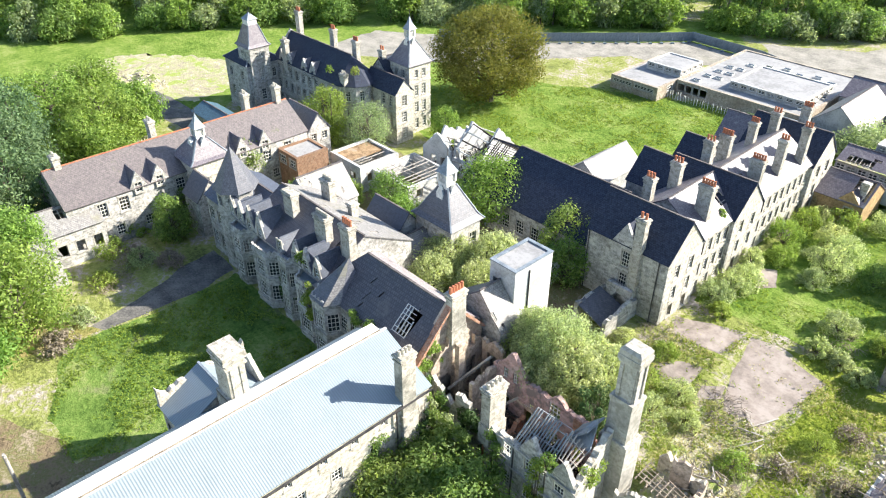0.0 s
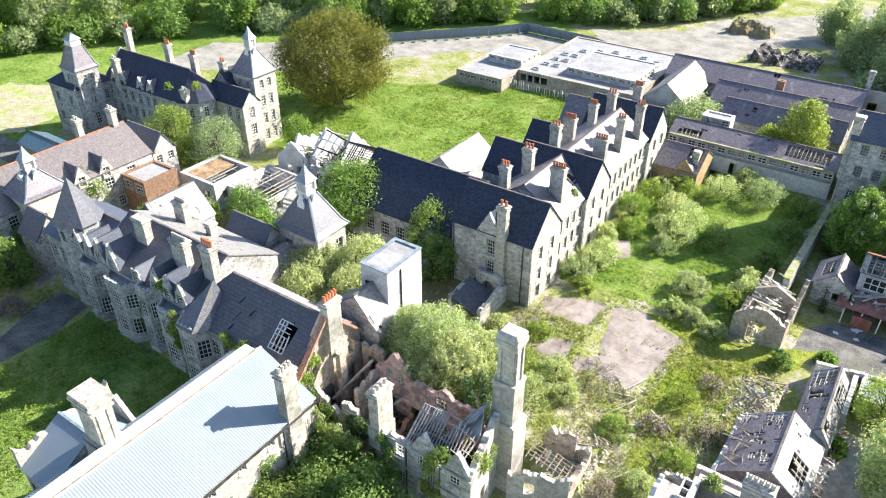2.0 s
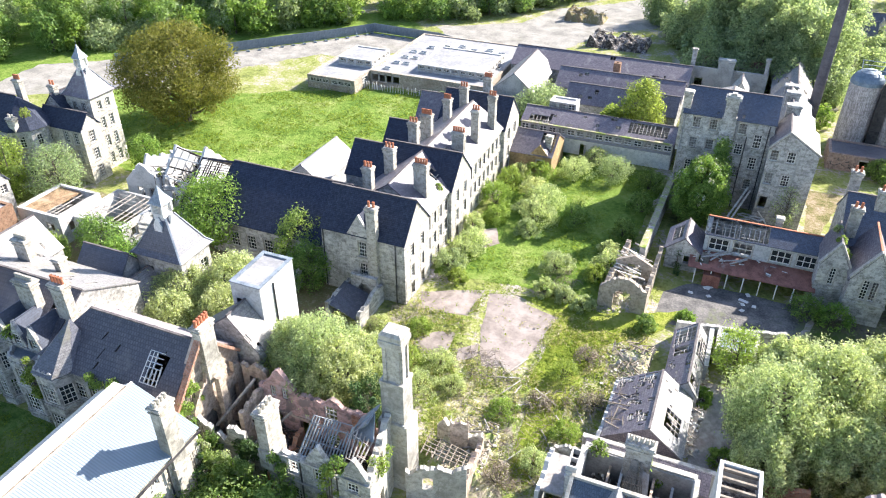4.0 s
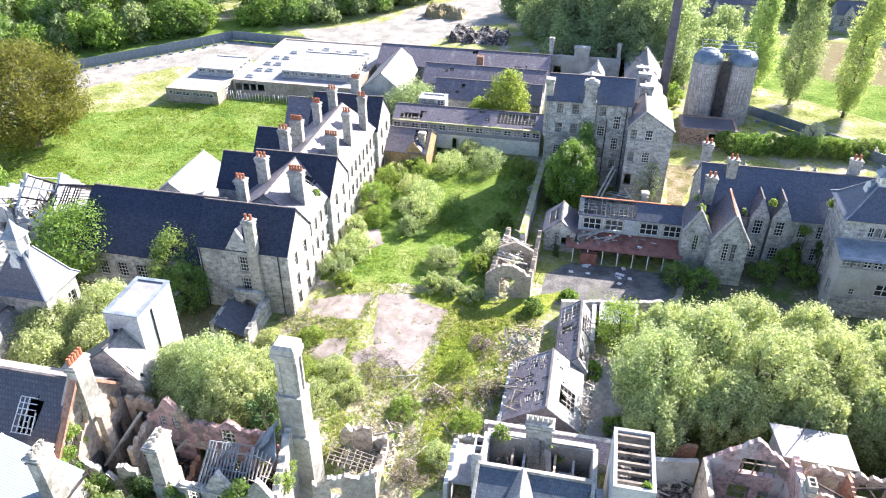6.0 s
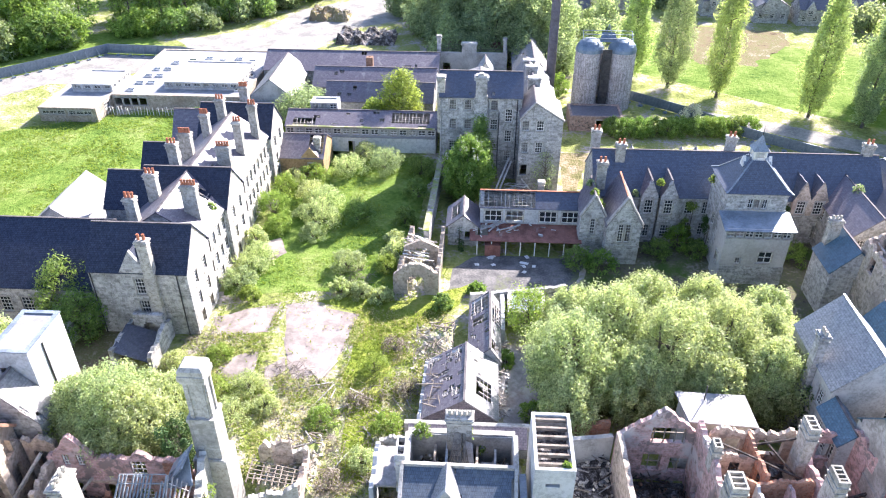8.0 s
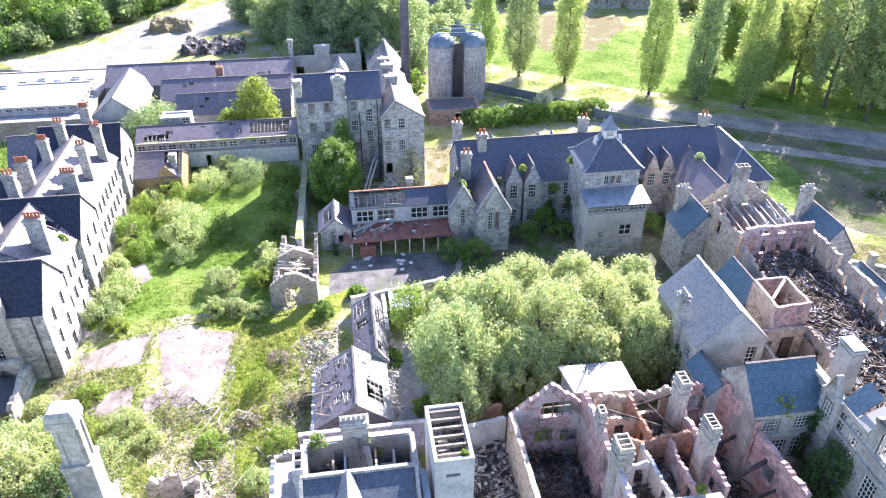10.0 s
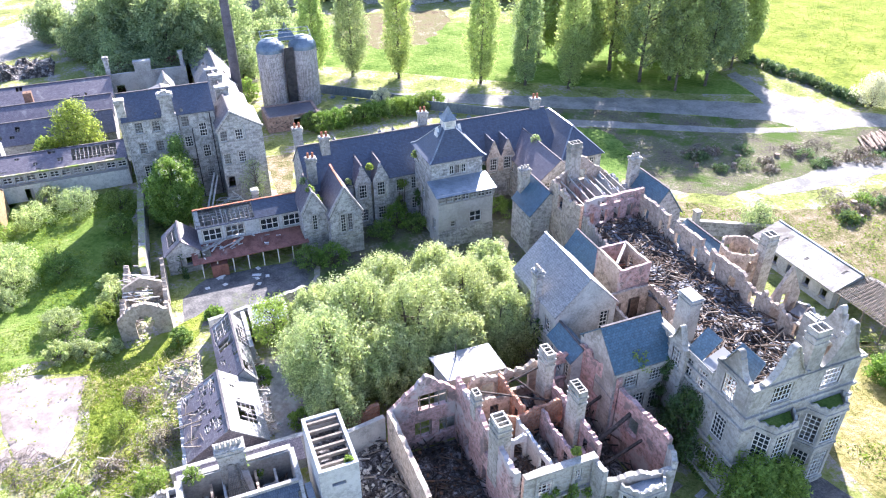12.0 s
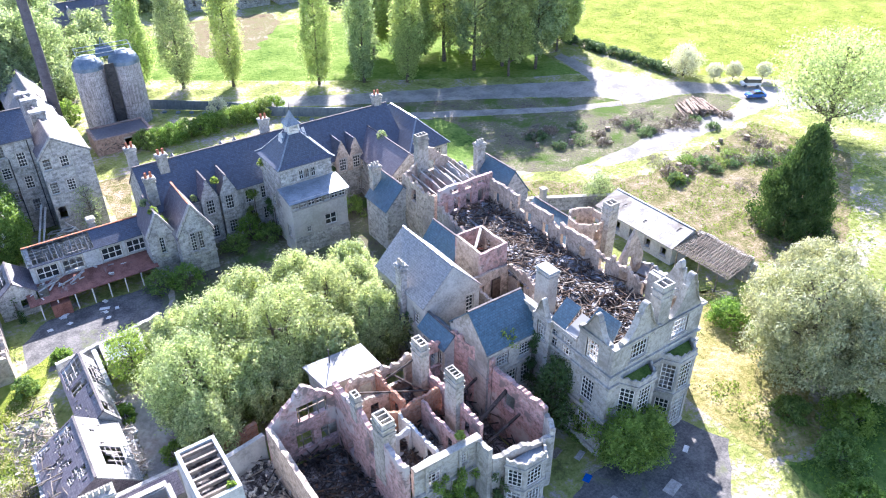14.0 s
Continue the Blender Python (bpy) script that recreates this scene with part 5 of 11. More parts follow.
    poly = [(-80.7 + 2.6 * math.cos(6.28319 * (k + 0.5) / n), 38.2 + 2.6 * math.sin(6.28319 * (k + 0.5) / n)) for k in range(n)]
    s = Shape()
    for k in range(n):
        p0, p1 = poly[k], poly[(k + 1) % n]
        s.wall(p0, p1, 0.3, -0.3, 11.8, [(0.5, 1.4, 9.6, 11.0)] if k in (4, 5, 6, 7) else [])
    tur = part("turret", s, STONE, we, "octagonal stone turret")
    s = Shape()
    s.hull_roof(poly, 11.8, (-80.7, 38.2, 17.4), 0.18)
    part("spire", s, SLATE, tur, "conical slate spire")
    s = Shape()
    s.tube((-80.7, 38.2, 17.2), (-80.7, 38.2, 18.9), 0.07, 0.03, 6)
    part("finial", s, IRON, tur)
    for x, y, z0, z1, w, p, pm in ((-70.4, 40.2, 10.5, 14.4, 2.0, 0, None), (-71.0, 46.2, 9.5, 13.6, 1.9, 5, POT_BUFF), (-62.8, 39.7, 10.0, 14.5, 2.3, 6, POT_BUFF), (-58.2, 39.9, 9.0, 15.2, 1.7, 4, None), (-65.4, 45.9, 9.5, 12.6, 0.9, 0, None)):
        chimney(wb, x, y, z0, z1, w, 1.0, p, pm)
    # wings behind the front
    house("rear_wing", "rear stone wing with a pale sunlit slate roof", -80.4, -73.6, 45.2, 52.6, 8.0, 11.6, "y", {"E": rows((4.6, 1.8, 1.1, 3, "sash"))}, slate=SLATE_OLD_LIT, holes=((), slipped(64, 8, 0.01, 0.04)))
    house("link_wing", "low link wing with a dark slate roof", -69.2, -62.4, 49.6, 55.4, 6.4, 9.7, "x", None, slate=SLATE_NAVY, wall=STONE)
    house("link_wing", "narrow stone link with lead covered roof", -62.9, -58.4, 49.5, 53.4, 6.0, 7.9, "y", None, slate=SLATE_OLD_LIT)


front_range()


def pyramid_tower():
    ob = house("kitchen_tower", "square stone tower with a slate pyramid roof and lantern", -62.2, -55.5, 53.5, 58.6, 9.6, None, "open", {"S": rows((6.5, 1.6, 1.2, 2, "small")), "E": rows((6.5, 1.6, 1.2, 2, "small"))}, strings=(9.5,))
    pyramid_roof(ob, -62.2, -55.5, 53.5, 58.6, 9.7, 14.2, SLATE, 1.5)
    spire_cupola(ob, -58.9, 55.9, 14.4, 1.5, 1.6, 2.2)
    for dx, dy, f in ((0, -1.3, "S"), (1.3, 0, "E")):
        cross_gable(ob, -58.9 + dx, 55.9 + dy, 13.4, 1.1, 1.2, 0.8, f, LEAD, PAINT, 0.9)


pyramid_tower()


def lift_shaft():
    s = Shape()
    x0, x1, y0, y1 = -43.5, -39.9, 47.8, 53.8
    box_walls(s, x0, x1, y0, y1, 0.3, -0.3, 14.2, {"S": [(0.5, 1.5, 11.6, 12.3)]})
    ob = thing("lift_tower", -41.7, 50.8, 0, "tall plain white rendered lift tower with flat roof", "tower")
    part("shaft", s, WHITEWASH, ob)
    s = Shape()
    s.box(x0 + 0.3, x1 - 0.3, y0 + 0.3, y1 - 0.3, 13.95, 14.16)
    part("roof_deck", s, FELT, ob)
    s = Shape()
    box_walls(s, x0 - 0.08, x1 + 0.08, y0 - 0.08, y1 + 0.08, 0.45, 14.2, 14.32, {})
    part("coping", s, LEAD, ob)
    s = Shape()
    s.tube((x1 + 0.08, 50.0, 5), (x1 + 0.08, 50.0, 13.6), 0.08, 0.08, 6)
    part("vent_pipe", s, IRON, ob)
    # West slope darker, east slope paler: sunlight set by the two slates.
    house("rear_wing", "short stone wing with pale slate roof beside the lift tower", -46.5, -38.8, 44.7, 47.6, 8.8, 12.4, "y", None, slate=(SLATE, SLATE_OLD_LIT), at=0.6, holes=((), ((0.1, 0.3, 0.0, 0.2), (0.0, 0.12, 0.3, 0.5))))


lift_shaft()


def left_range():
    w = rows((4.6, 2.2, 1.4, [0.12, 0.2, 0.42, 0.5, 0.72, 0.8, 0.9], "sash"), (1.2, 1.6, 1.2, 9, "sash"))
    ob = house("west_range", "long stone range with a brown grey slate roof", -108.5, -97.0, 21, 60, 7.6, 11.2, "y", {"E": w, "W": w}, slate=slates("brown grey slate", (0.14, 0.12, 0.12), (0.18, 0.155, 0.15)), crest=TERRACOTTA)
    for y, wd in ((31.2, 2.6), (34.4, 2.8), (48.0, 2.6), (52.0, 2.4)):
        cross_gable(ob, -96.9, y, 7.6, wd, 5.5, 2.2, "E", SLATE, STONE, 0.2, (1.0, 1.5, -0.6), 0.1)
    for x, y, z1 in ((-103, 23.0, 13.0), (-104.5, 37.5, 13.6), (-103.5, 53.0, 14), (-103, 58.5, 14)):
        chimney(ob, x, y, 9.5, z1, 1.4, 0.9, 2, POT_BUFF)
    tw = house("clock_tower", "square stone tower with slate roof and white lantern", -100.2, -94.4, 38.6, 44.6, 9.2, None, "open", {"E": rows((5.0, 2.0, 1.3, 2, "sash"), (1.3, 2.0, 1.2, 2, "sash")), "S": rows((5, 2, 1.2, 2, "sash"))}, strings=(9.1, 7.0), wall=STONE_SUNLIT)
    pyramid_roof(tw, -100.2, -94.4, 38.6, 44.6, 9.3, 12.0, SLATE_PURPLE, 1.8)
    spire_cupola(tw, -97.3, 41.6, 12.1, 1.3, 1.5, 2.2)
    for dx, dy, f in ((0, -1.6, "S"), (1.6, 0, "E")):
        cross_gable(tw, -97.3 + dx, 41.6 + dy, 11.4, 1.2, 1.4, 0.8, f, LEAD, PAINT, 0.9)
    house("porch_gable", "stone gabled stair wing with slate roof", -94.0, -89.6, 36.4, 40.6, 6.2, 8.8, "x", {"E": rows((3.6, 1.8, 1.0, 1, "sash"), (1.0, 1.6, 1.0, 1, "sash"))}, slate=SLATE)
    house("low_wing", "low damaged stone wing with mossy slate roof", -102, -95.6, 15.4, 25.0, 5.2, 7.6, "y", {"E": rows((1.6, 1.8, 1.2, 4, "gone"))}, slate=SLATE_OLD_LIT, holes=((), ((0.45, 0.7, 0.55, 0.9),)))
    house("low_wing", "small stone gabled lodge wing with tall windows", -98.4, -91.6, 12.0, 17.6, 4.6, 7.0, "x", {"E": rows((1.2, 2.2, 0.8, [0.36, 0.5, 0.64], "sash"))}, slate=SLATE_OLD_LIT)
    # brown brick flat roof box and roofless flats beyond
    house("brick_box", "brown brick flat roofed box with white felt roof", -97.0, -91.6, 54.2, 60.2, 6.2, None, "flat", {"S": rows((4.2, 1.2, 1.6, 2, "mullion"))}, wall=BROWNPLASTER, slate=FELT)
    house("link_gable", "stone gabled house with dark slate roof and chimney", -105.5, -97.2, 60.3, 64.6, 7.0, 9.8, "x", {"E": rows((5.0, 1.4, 1.0, 2, "sash")), "S": rows((4.6, 1.6, 1.0, 2, "sash"))}, slate=SLATE)
    fr = house("roofless_flat", "low white rendered block with rotten flat roof", -93.0, -85.0, 61.6, 69.6, 4.6, None, "open", {"E": rows((1.4, 1.6, 1.2, 2, "gone")), "S": rows((1.6, 1.5, 1.3, 2, "gone"))}, wall=WHITEWASH)
    s = Shape()
    s.box(-92.6, -88.4, 62.0, 69.2, 4.1, 4.3)
    part("rotten_deck", s, ROTBOARD, fr, "rotten brown roof boarding")
    battens(fr, (-88.4, 62.0, 4.2), (-85.4, 62.0, 4.2), (-85.4, 69.2, 4.2), (-88.4, 69.2, 4.2), 0.7, 0.8, 0.9, BATTEN, 8)
    fl = house("roofless_flat", "low roofless block open to the sky", -85.0, -76.0, 64.0, 73.0, 3.6, None, "open", {"E": rows((1.2, 1.5, 1.2, 2, "gone"))}, wall=WHITEWASH)
    battens(fl, (-84.6, 64.4, 3.6), (-76.4, 64.4, 3.4), (-76.4, 72.6, 3.4), (-84.6, 72.6, 3.6), 0.9, 0.9, 0.7, BATTEN, 9)
    ru = thing("ruined_gables", -80, 79, 0, "white plastered ruined gables with fallen roof timbers", "ruin")
    for k, (a, b, e, h) in enumerate((((-85.0, 75.0), (-79.6, 76.4), 4.4, 7.4), ((-79.4, 76.6), (-73.2, 76.2), 3.6, 3.9), ((-73.0, 76.4), (-73.0, 85.4), 4.8, 9.6), ((-79.4, 85.0), (-79.4, 76.8), 4.6, 8.8), ((-73.4, 85.6), (-85.0, 85.6), 4.4, 4.8), ((-85.2, 85.2), (-85.2, 75.4), 4.2, 6.0))):
        s = Shape()
        ln = math.hypot(b[0] - a[0], b[1] - a[1])
        g = gable_top(ln, e, h)
        s.wall(a, b, 0.4, -0.3, (lambda g, k, ln: lambda u: g(min(max(u, 0), ln)) + 0.7 * noise.noise((u * 0.9, k, 1.0)) + 0.3 * noise.noise((u * 3.1, k, 4.0)))(g, k, ln), [(ln * 0.28, ln * 0.28 + 1.1, 1.4, 3.2), (ln * 0.62, ln * 0.62 + 1.1, 1.4, 3.0)], [0.3 * j for j in range(40)])
        part("wall", s, WHITEWASH, ru)
    rng = random.Random(4)
    for n, (mt, num) in enumerate(((PAINT, 26), (CHARRED, 40), (BATTEN, 30))):
        s = Shape()
        for k in range(num):
            x, y, a = rng.uniform(-84, -73), rng.uniform(76.5, 84.5), rng.uniform(0, 6.28)
            s.beam((x, y, rng.uniform(2.0, 5.6)), (x + 2.6 * math.cos(a), y + 2.6 * math.sin(a), rng.uniform(1.0, 4.4)), rng.uniform(0.1, 0.35 if n == 0 else 0.16), 0.1)
        tagged(part("fallen_rafter", s, mt, ru), kind="stuff")
    for k in range(7):
        y = 77.2 + 1.25 * k
        zr = 8.4 - abs(y - 81.0) * 0.9
        s = Shape()
        s.beam((-79.2, y, zr), (-73.2, y + rng.uniform(-0.6, 0.6), zr + rng.uniform(-0.8, 0.6)), 0.14, 0.2)
        part("purlin", s, (PAINT, CHARRED)[k % 2], ru)


left_range()


def tall_wing():
    w = rows((7.0, 1.9, 1.0, 10, "sash"), (4.0, 1.9, 1.0, 10, "sash"), (1.0, 1.9, 1.0, 10, "sash"))
    ob = house("tall_wing", "three storey stone wing with steep dark slate roof", -126, -104.6, 72.4, 80.6, 10.0, None, "open", {"S": w, "N": w, "W": rows((7.0, 1.9, 1.0, 2, "sash"))}, strings=(9.9, 3.4), trim="SN")
    apse = [(-104.6, 72.4), (-102.2, 74.2), (-101.4, 76.5), (-102.2, 78.8), (-104.6, 80.6)]
    ends = [(-104.6, 72.05, 9.9), (-101.9, 74.0, 9.9), (-101.0, 76.5, 9.9), (-101.9, 79.0, 9.9), (-104.6, 80.95, 9.9)]
    for p, q in zip(apse, apse[1:]):
        s = Shape()
        ln = math.hypot(q[0] - p[0], q[1] - p[1])
        s.wall(p, q, 0.4, -0.3, 10.0, [(ln / 2 - 0.45, ln / 2 + 0.45, z, z + 1.9) for z in (1.0, 4.0, 7.0)])
        part("apse_wall", s, STONE, ob)
        for z in (1.0, 4.0, 7.0):
            window(ob, (p[0] + q[0]) / 2, (p[1] + q[1]) / 2, z, math.degrees(math.atan2(q[1] - p[1], q[0] - p[0])), 0.9, 1.9)
    for p, q in zip(ends, ends[1:]):
        s = Shape()
        s.slope(p, q, (-106.0, 76.5, 14.3), (-106.0, 76.5, 14.3), 0.12)
        part("roof_slope", s, SLATE_DARK, ob)
    for q in (((-126.1, 72.05, 9.9), (-104.6, 72.05, 9.9), (-106.0, 76.5, 14.3), (-126.1, 76.5, 14.3)), ((-104.6, 80.95, 9.9), (-126.1, 80.95, 9.9), (-126.1, 76.5, 14.3), (-106.0, 76.5, 14.3))):
        s = Shape()
        s.slope(*q)
        part("roof_slope", s, SLATE_DARK, ob)
    s = Shape()
    s.wall((-126, 80.6), (-126, 72.4), 0.4, 9.8, gable_top(8.2, 10.0, 14.8), (), [4.1])
    part("gable_wall", s, STONE, ob)
    s = Shape()
    s.beam((-126.1, 76.5, 14.4), (-106.0, 76.5, 14.4), 0.24, 0.12)
    part("ridge_tile_run", s, RIDGE, ob)
    for x, wd in ((-123.2, 2.2), (-120.6, 2.2), (-115.6, 2.4), (-112.8, 2.4)):
        cross_gable(ob, x, 72.3, 9.8, wd, 4.6, 2.2, "S", SLATE, STONE, 0.2, (0.9, 1.4, -0.4), 0.1)
    for x, y, z1, p in ((-126.3, 79.0, 17.6, 3), (-121.6, 72.4, 14.4, 2), (-115.4, 79.4, 16.4, 3), (-108.4, 79.4, 15.8, 4), (-104.2, 73.2, 12.2, 2)):
        chimney(ob, x, y, 8.5, z1, 1.3, 0.9, p, POT_BUFF if p == 2 else None)
    house("tall_wing", "tall pale stone gabled wing with paired windows", -104.4, -95.2, 77.7, 81.6, 9.6, 11.8, "x", {"E": rows((6.9, 2.0, 1.1, 1, "sash"), (3.8, 2.0, 1.1, 1, "sash"), (0.8, 2.0, 1.1, 1, "sash")), "S": rows((6.9, 2.0, 0.9, [0.62, 0.84], "sash"), (3.8, 2.0, 0.9, [0.62, 0.84], "sash"))}, wall=STONE_SUNLIT, slate=SLATE_DARK, strings=(6.3, 3.2))
    cr = house("tall_wing", "stone cross wing with dark slate roof behind the gable", -106.4, -101.2, 81.0, 87.2, 10.4, 13.2, "y", {"E": rows((7.0, 1.9, 1.0, 2, "sash")), "S": rows((10.2, 1.0, 0.8, 1, "small"))}, slate=SLATE_DARK)
    chimney(cr, -104.0, 82.0, 10.0, 14.6, 1.2, 0.9, 2, None)
    rws = rows((10.6, 1.5, 0.8, [0.33, 0.68], "sash"), (7.2, 2.0, 0.8, [0.33, 0.68], "sash"), (4.0, 2.0, 0.8, [0.33, 0.68], "sash"), (0.8, 2.0, 0.8, [0.33, 0.68], "sash"))
    te = house("corner_tower", "tall square stone tower with slate roof and white cupola", -102.2, -96.9, 82.4, 87.5, 13.0, None, "open", {"E": rws, "S": rws}, wall=STONE_SUNLIT, strings=(12.9, 9.8, 6.6, 3.4))
    pyramid_roof(te, -102.2, -96.9, 82.4, 87.5, 13.1, 16.9, SLATE_PURPLE, 1.3)
    spire_cupola(te, -99.55, 84.95, 17.2, 1.25, 1.6, 2.3)
    for dx, dy, f in ((0, -1.1, "S"), (1.1, 0, "E")):
        cross_gable(te, -99.55 + dx, 84.95 + dy, 16.4, 1.0, 1.1, 0.7, f, SLATE_OLD_LIT, PAINT, 0.9)
    tw = house("corner_tower", "slender square stone tower with pale pyramid roof and lantern", -129.0, -124.6, 66.3, 70.5, 13.0, None, "open", {"E": rows((11.0, 1.1, 0.6, [0.35, 0.65], "small"), (6.6, 2.8, 1.0, 1, "sash"), (2.6, 2.2, 1.0, 1, "sash")), "S": rows((11.0, 1.1, 0.6, [0.35, 0.65], "small"), (6.8, 2.0, 0.9, 1, "sash"))}, strings=(12.9, 10.4, 6.0))
    pyramid_roof(tw, -129.0, -124.6, 66.3, 70.5, 13.1, 17.0, SLATE_PURPLE, 2.0, 0.35)
    s = Shape()
    s.box(-127.75, -125.85, 67.45, 69.35, 17.0, 18.0)
    lant = part("lantern", s, PAINT, tw, "white square lantern with a small pyramid cap")
    s = Shape()
    s.hull_roof([(-127.95, 67.25), (-125.65, 67.25), (-125.65, 69.55), (-127.95, 69.55)], 18.0, (-126.8, 68.4, 19.2))
    part("lantern_roof", s, LEAD, lant)
    for dx in (-0.35, 0.35):
        s = Shape()
        s.tube((-126.8 + dx, 68.4, 18.6), (-126.8 + dx, 68.4, 20.2), 0.05, 0.03, 6)
        part("finial", s, IRON, lant)
    house("tall_wing", "stone side wing with hipped slate roof round the tower", -133.6, -125.2, 65.6, 73.0, 9.8, 12.4, "hip", {"S": rows((6.4, 1.8, 1.0, 2, "sash"), (2.6, 1.8, 1.0, 2, "sash")), "E": rows((6.4, 1.8, 0.9, [0.8], "sash"))}, slate=SLATE_DARK)
    house("low_shed", "long low shed with dark felt roof", -128.0, -110.0, 54.5, 59.5, 3.0, 4.2, "x", None, slate=SLATE_BLUE)


tall_wing()


def barn():
    house("dining_hall", "broad hall with a vast dark slate roof", -64.6, -45.3, 69.2, 84.4, 5.4, 10.6, "x", {"S": rows((1.6, 2.2, 1.4, 7, "sash")), "N": rows((1.6, 2.2, 1.4, 7, "sash"))}, slate=SLATE_DARK, holes=((), ()))
    ru = house("dining_hall", "burnt end of the hall with bare charred rafters", -70.6, -64.8, 70.2, 84.0, 4.8, None, "open", {"S": rows((1.4, 2.0, 1.3, 2, "gone"))})
    for y0, y1 in ((70.0, 76.9), (84.2, 77.0)):
        battens(ru, (-70.6, y0, 4.9), (-64.7, y0, 4.9), (-64.7, y1, 10.3), (-70.6, y1, 9.9), 0.4, 0.4, 0.92, CHARRED, 71)
    s = Shape()
    s.slope((-70.4, 69.9, 4.95), (-64.8, 69.9, 4.95), (-64.8, 76.8, 10.4), (-70.4, 76.8, 10.0), 0.1, [(0.0, 0.97, 0.42, 0.98), (0.02, 0.3, 0.1, 0.4)])
    part("roof_remnant", s, SLATE_DARK, ru, "last slates above the eaves")
    house("white_hall", "small outbuilding with a pale sunlit metal roof", -63.4, -56.6, 86.4, 97.6, 3.8, 6.4, "y", None, slate=FELT, wall=WHITEWASH, crest=FELT)
    house("low_outshut", "low flat roofed outshut with pale roof", -52.8, -48.0, 63.5, 66.5, 2.6, None, "flat", None, wall=WHITEWASH, slate=FELT)


barn()


def hospital_block():
    ew = rows((6.2, 1.9, 1.0, 16, "sash"), (3.1, 1.9, 1.0, 16, "sash"), (0.4, 1.8, 1.1, 12, "sash"))
    # East wall in the sunlit tone, the other three in plain grey.
    ob = house("hospital_block", "long three storey stone block, east wall coloured sunlit buff, with slate roofs and many chimneys", -44.6, -33.9, 75.6, 107, 9.0, 12.6, "y", {"E": ew, "W": ew}, wall={"S": STONE, "N": STONE, "W": STONE, "E": STONE_SUNLIT}, slate=SLATE_PURPLE, holes=((), ((0.24, 0.3, 0.35, 0.75), (0.42, 0.5, 0.5, 0.7))), strings=(8.9, 5.6), trim="E")
    for k, (y0, y1, e, r) in enumerate(((67.9, 75.6, 9.2, 13.4), (83.4, 91.0, 9.0, 13.0), (106.6, 114.4, 8.7, 12.8))):
        sw = rows((5.9, 2.2, 1.1, [0.5], "sash"), (2.7, 2.2, 1.1, [0.5], "sash")) if k == 0 else []
        # Cross wings likewise: only the east gable has the sunlit tone.
        cw = house("cross_wing", "gabled stone cross wing with dark slate roof", -45.2, -33.4, y0, y1, e, r, "x", {"E": rows((6.1, 1.9, 1.0, [0.3, 0.7], "sash"), (3.0, 1.9, 1.0, [0.3, 0.7], "sash"), (0.3, 1.9, 1.0, [0.3, 0.7], "gone")), "W": rows((6.1, 1.9, 1.0, [0.3, 0.7], "sash")), "S": sw}, wall={"S": STONE, "N": STONE, "W": STONE, "E": STONE_SUNLIT}, slate=SLATE_DARK, holes=((), ((0.6, 0.85, 0.3, 0.8),)) if k == 1 else ((), ()))
        if k == 0:
            cross_gable(cw, -39.6, 67.8, 9.2, 3.4, 5.0, 2.7, "S", SLATE_DARK, STONE, 0.3, None, 0.12)
            chimney(cw, -37.6, 67.7, 2.0, 13.8, 1.25, 0.9, 2, None)
            s = Shape()
            for x in (-44.9, -34.6):
                s.tube((x, 67.75, 0), (x, 67.75, 9), 0.08, 0.08, 6)
            part("downpipe", s, IRON, cw)
    for x, y, z1, w, p in ((-42.6, 76.5, 14.2, 1.3, 3), (-42.4, 82.6, 14.4, 1.5, 3), (-36.0, 79.0, 14.8, 1.9, 5), (-42.6, 91.0, 14.8, 1.4, 3), (-42.0, 94.5, 14.8, 1.7, 5), (-36.0, 92.5, 13.8, 1.9, 5), (-35.4, 98.0, 15.2, 1.2, 3), (-41.5, 101.5, 14.8, 1.2, 4), (-35.0, 104.5, 15.2, 1.2, 3), (-41.0, 107.5, 14.8, 1.3, 3), (-39.0, 113.6, 14.6, 1.4, 4)):
        chimney(ob, x, y, 9.2, z1, w, 1.0, p, None)
    # west returns seen over the roof
    house("rear_return", "short slate roofed return wing", -50.2, -45.3, 83.4, 90.4, 8.6, 12.4, "x", None, slate=SLATE_DARK)
    house("rear_return", "short slate roofed return wing", -50.0, -45.3, 95.0, 101.0, 8.0, 11.4, "x", None, slate=SLATE_DARK)
    house("rear_return", "short slate roofed return wing", -49.4, -45.3, 106.6, 112.4, 8.4, 12.0, "x", None, slate=SLATE_PURPLE)
    # porch with a round arch at the south end
    s = Shape()
    pr = thing("arched_porch", -38.5, 65.5, 0, "low ruined stone porch with a round arch", "porch")
    s.wall((-41.6, 67.6), (-41.6, 61.6), 0.5, -0.3, ragged(3, 2.4, 0.6), (), [0.5 * k for k in range(12)])
    s.wall((-36.4, 61.0), (-36.4, 67.6), 0.5, -0.3, ragged(8, 2.8, 0.7), (), [0.5 * k for k in range(12)])
    s.wall((-40.6, 66.6), (-36.9, 66.6), 0.6, -0.3, 3.8, [(1.0, 2.8, 0, 2.0), (1.15, 2.65, 2.0, 2.4), (1.45, 2.35, 2.4, 2.7)])
    part("wall", s, STONE, pr)
    s = Shape()
    s.slope((-41.4, 61.8, 2.2), (-37.0, 61.8, 0.6), (-37.0, 66.4, 1.2), (-41.4, 66.4, 2.6), 0.15)
    part("fallen_roof", s, SLATE, pr)


hospital_block()


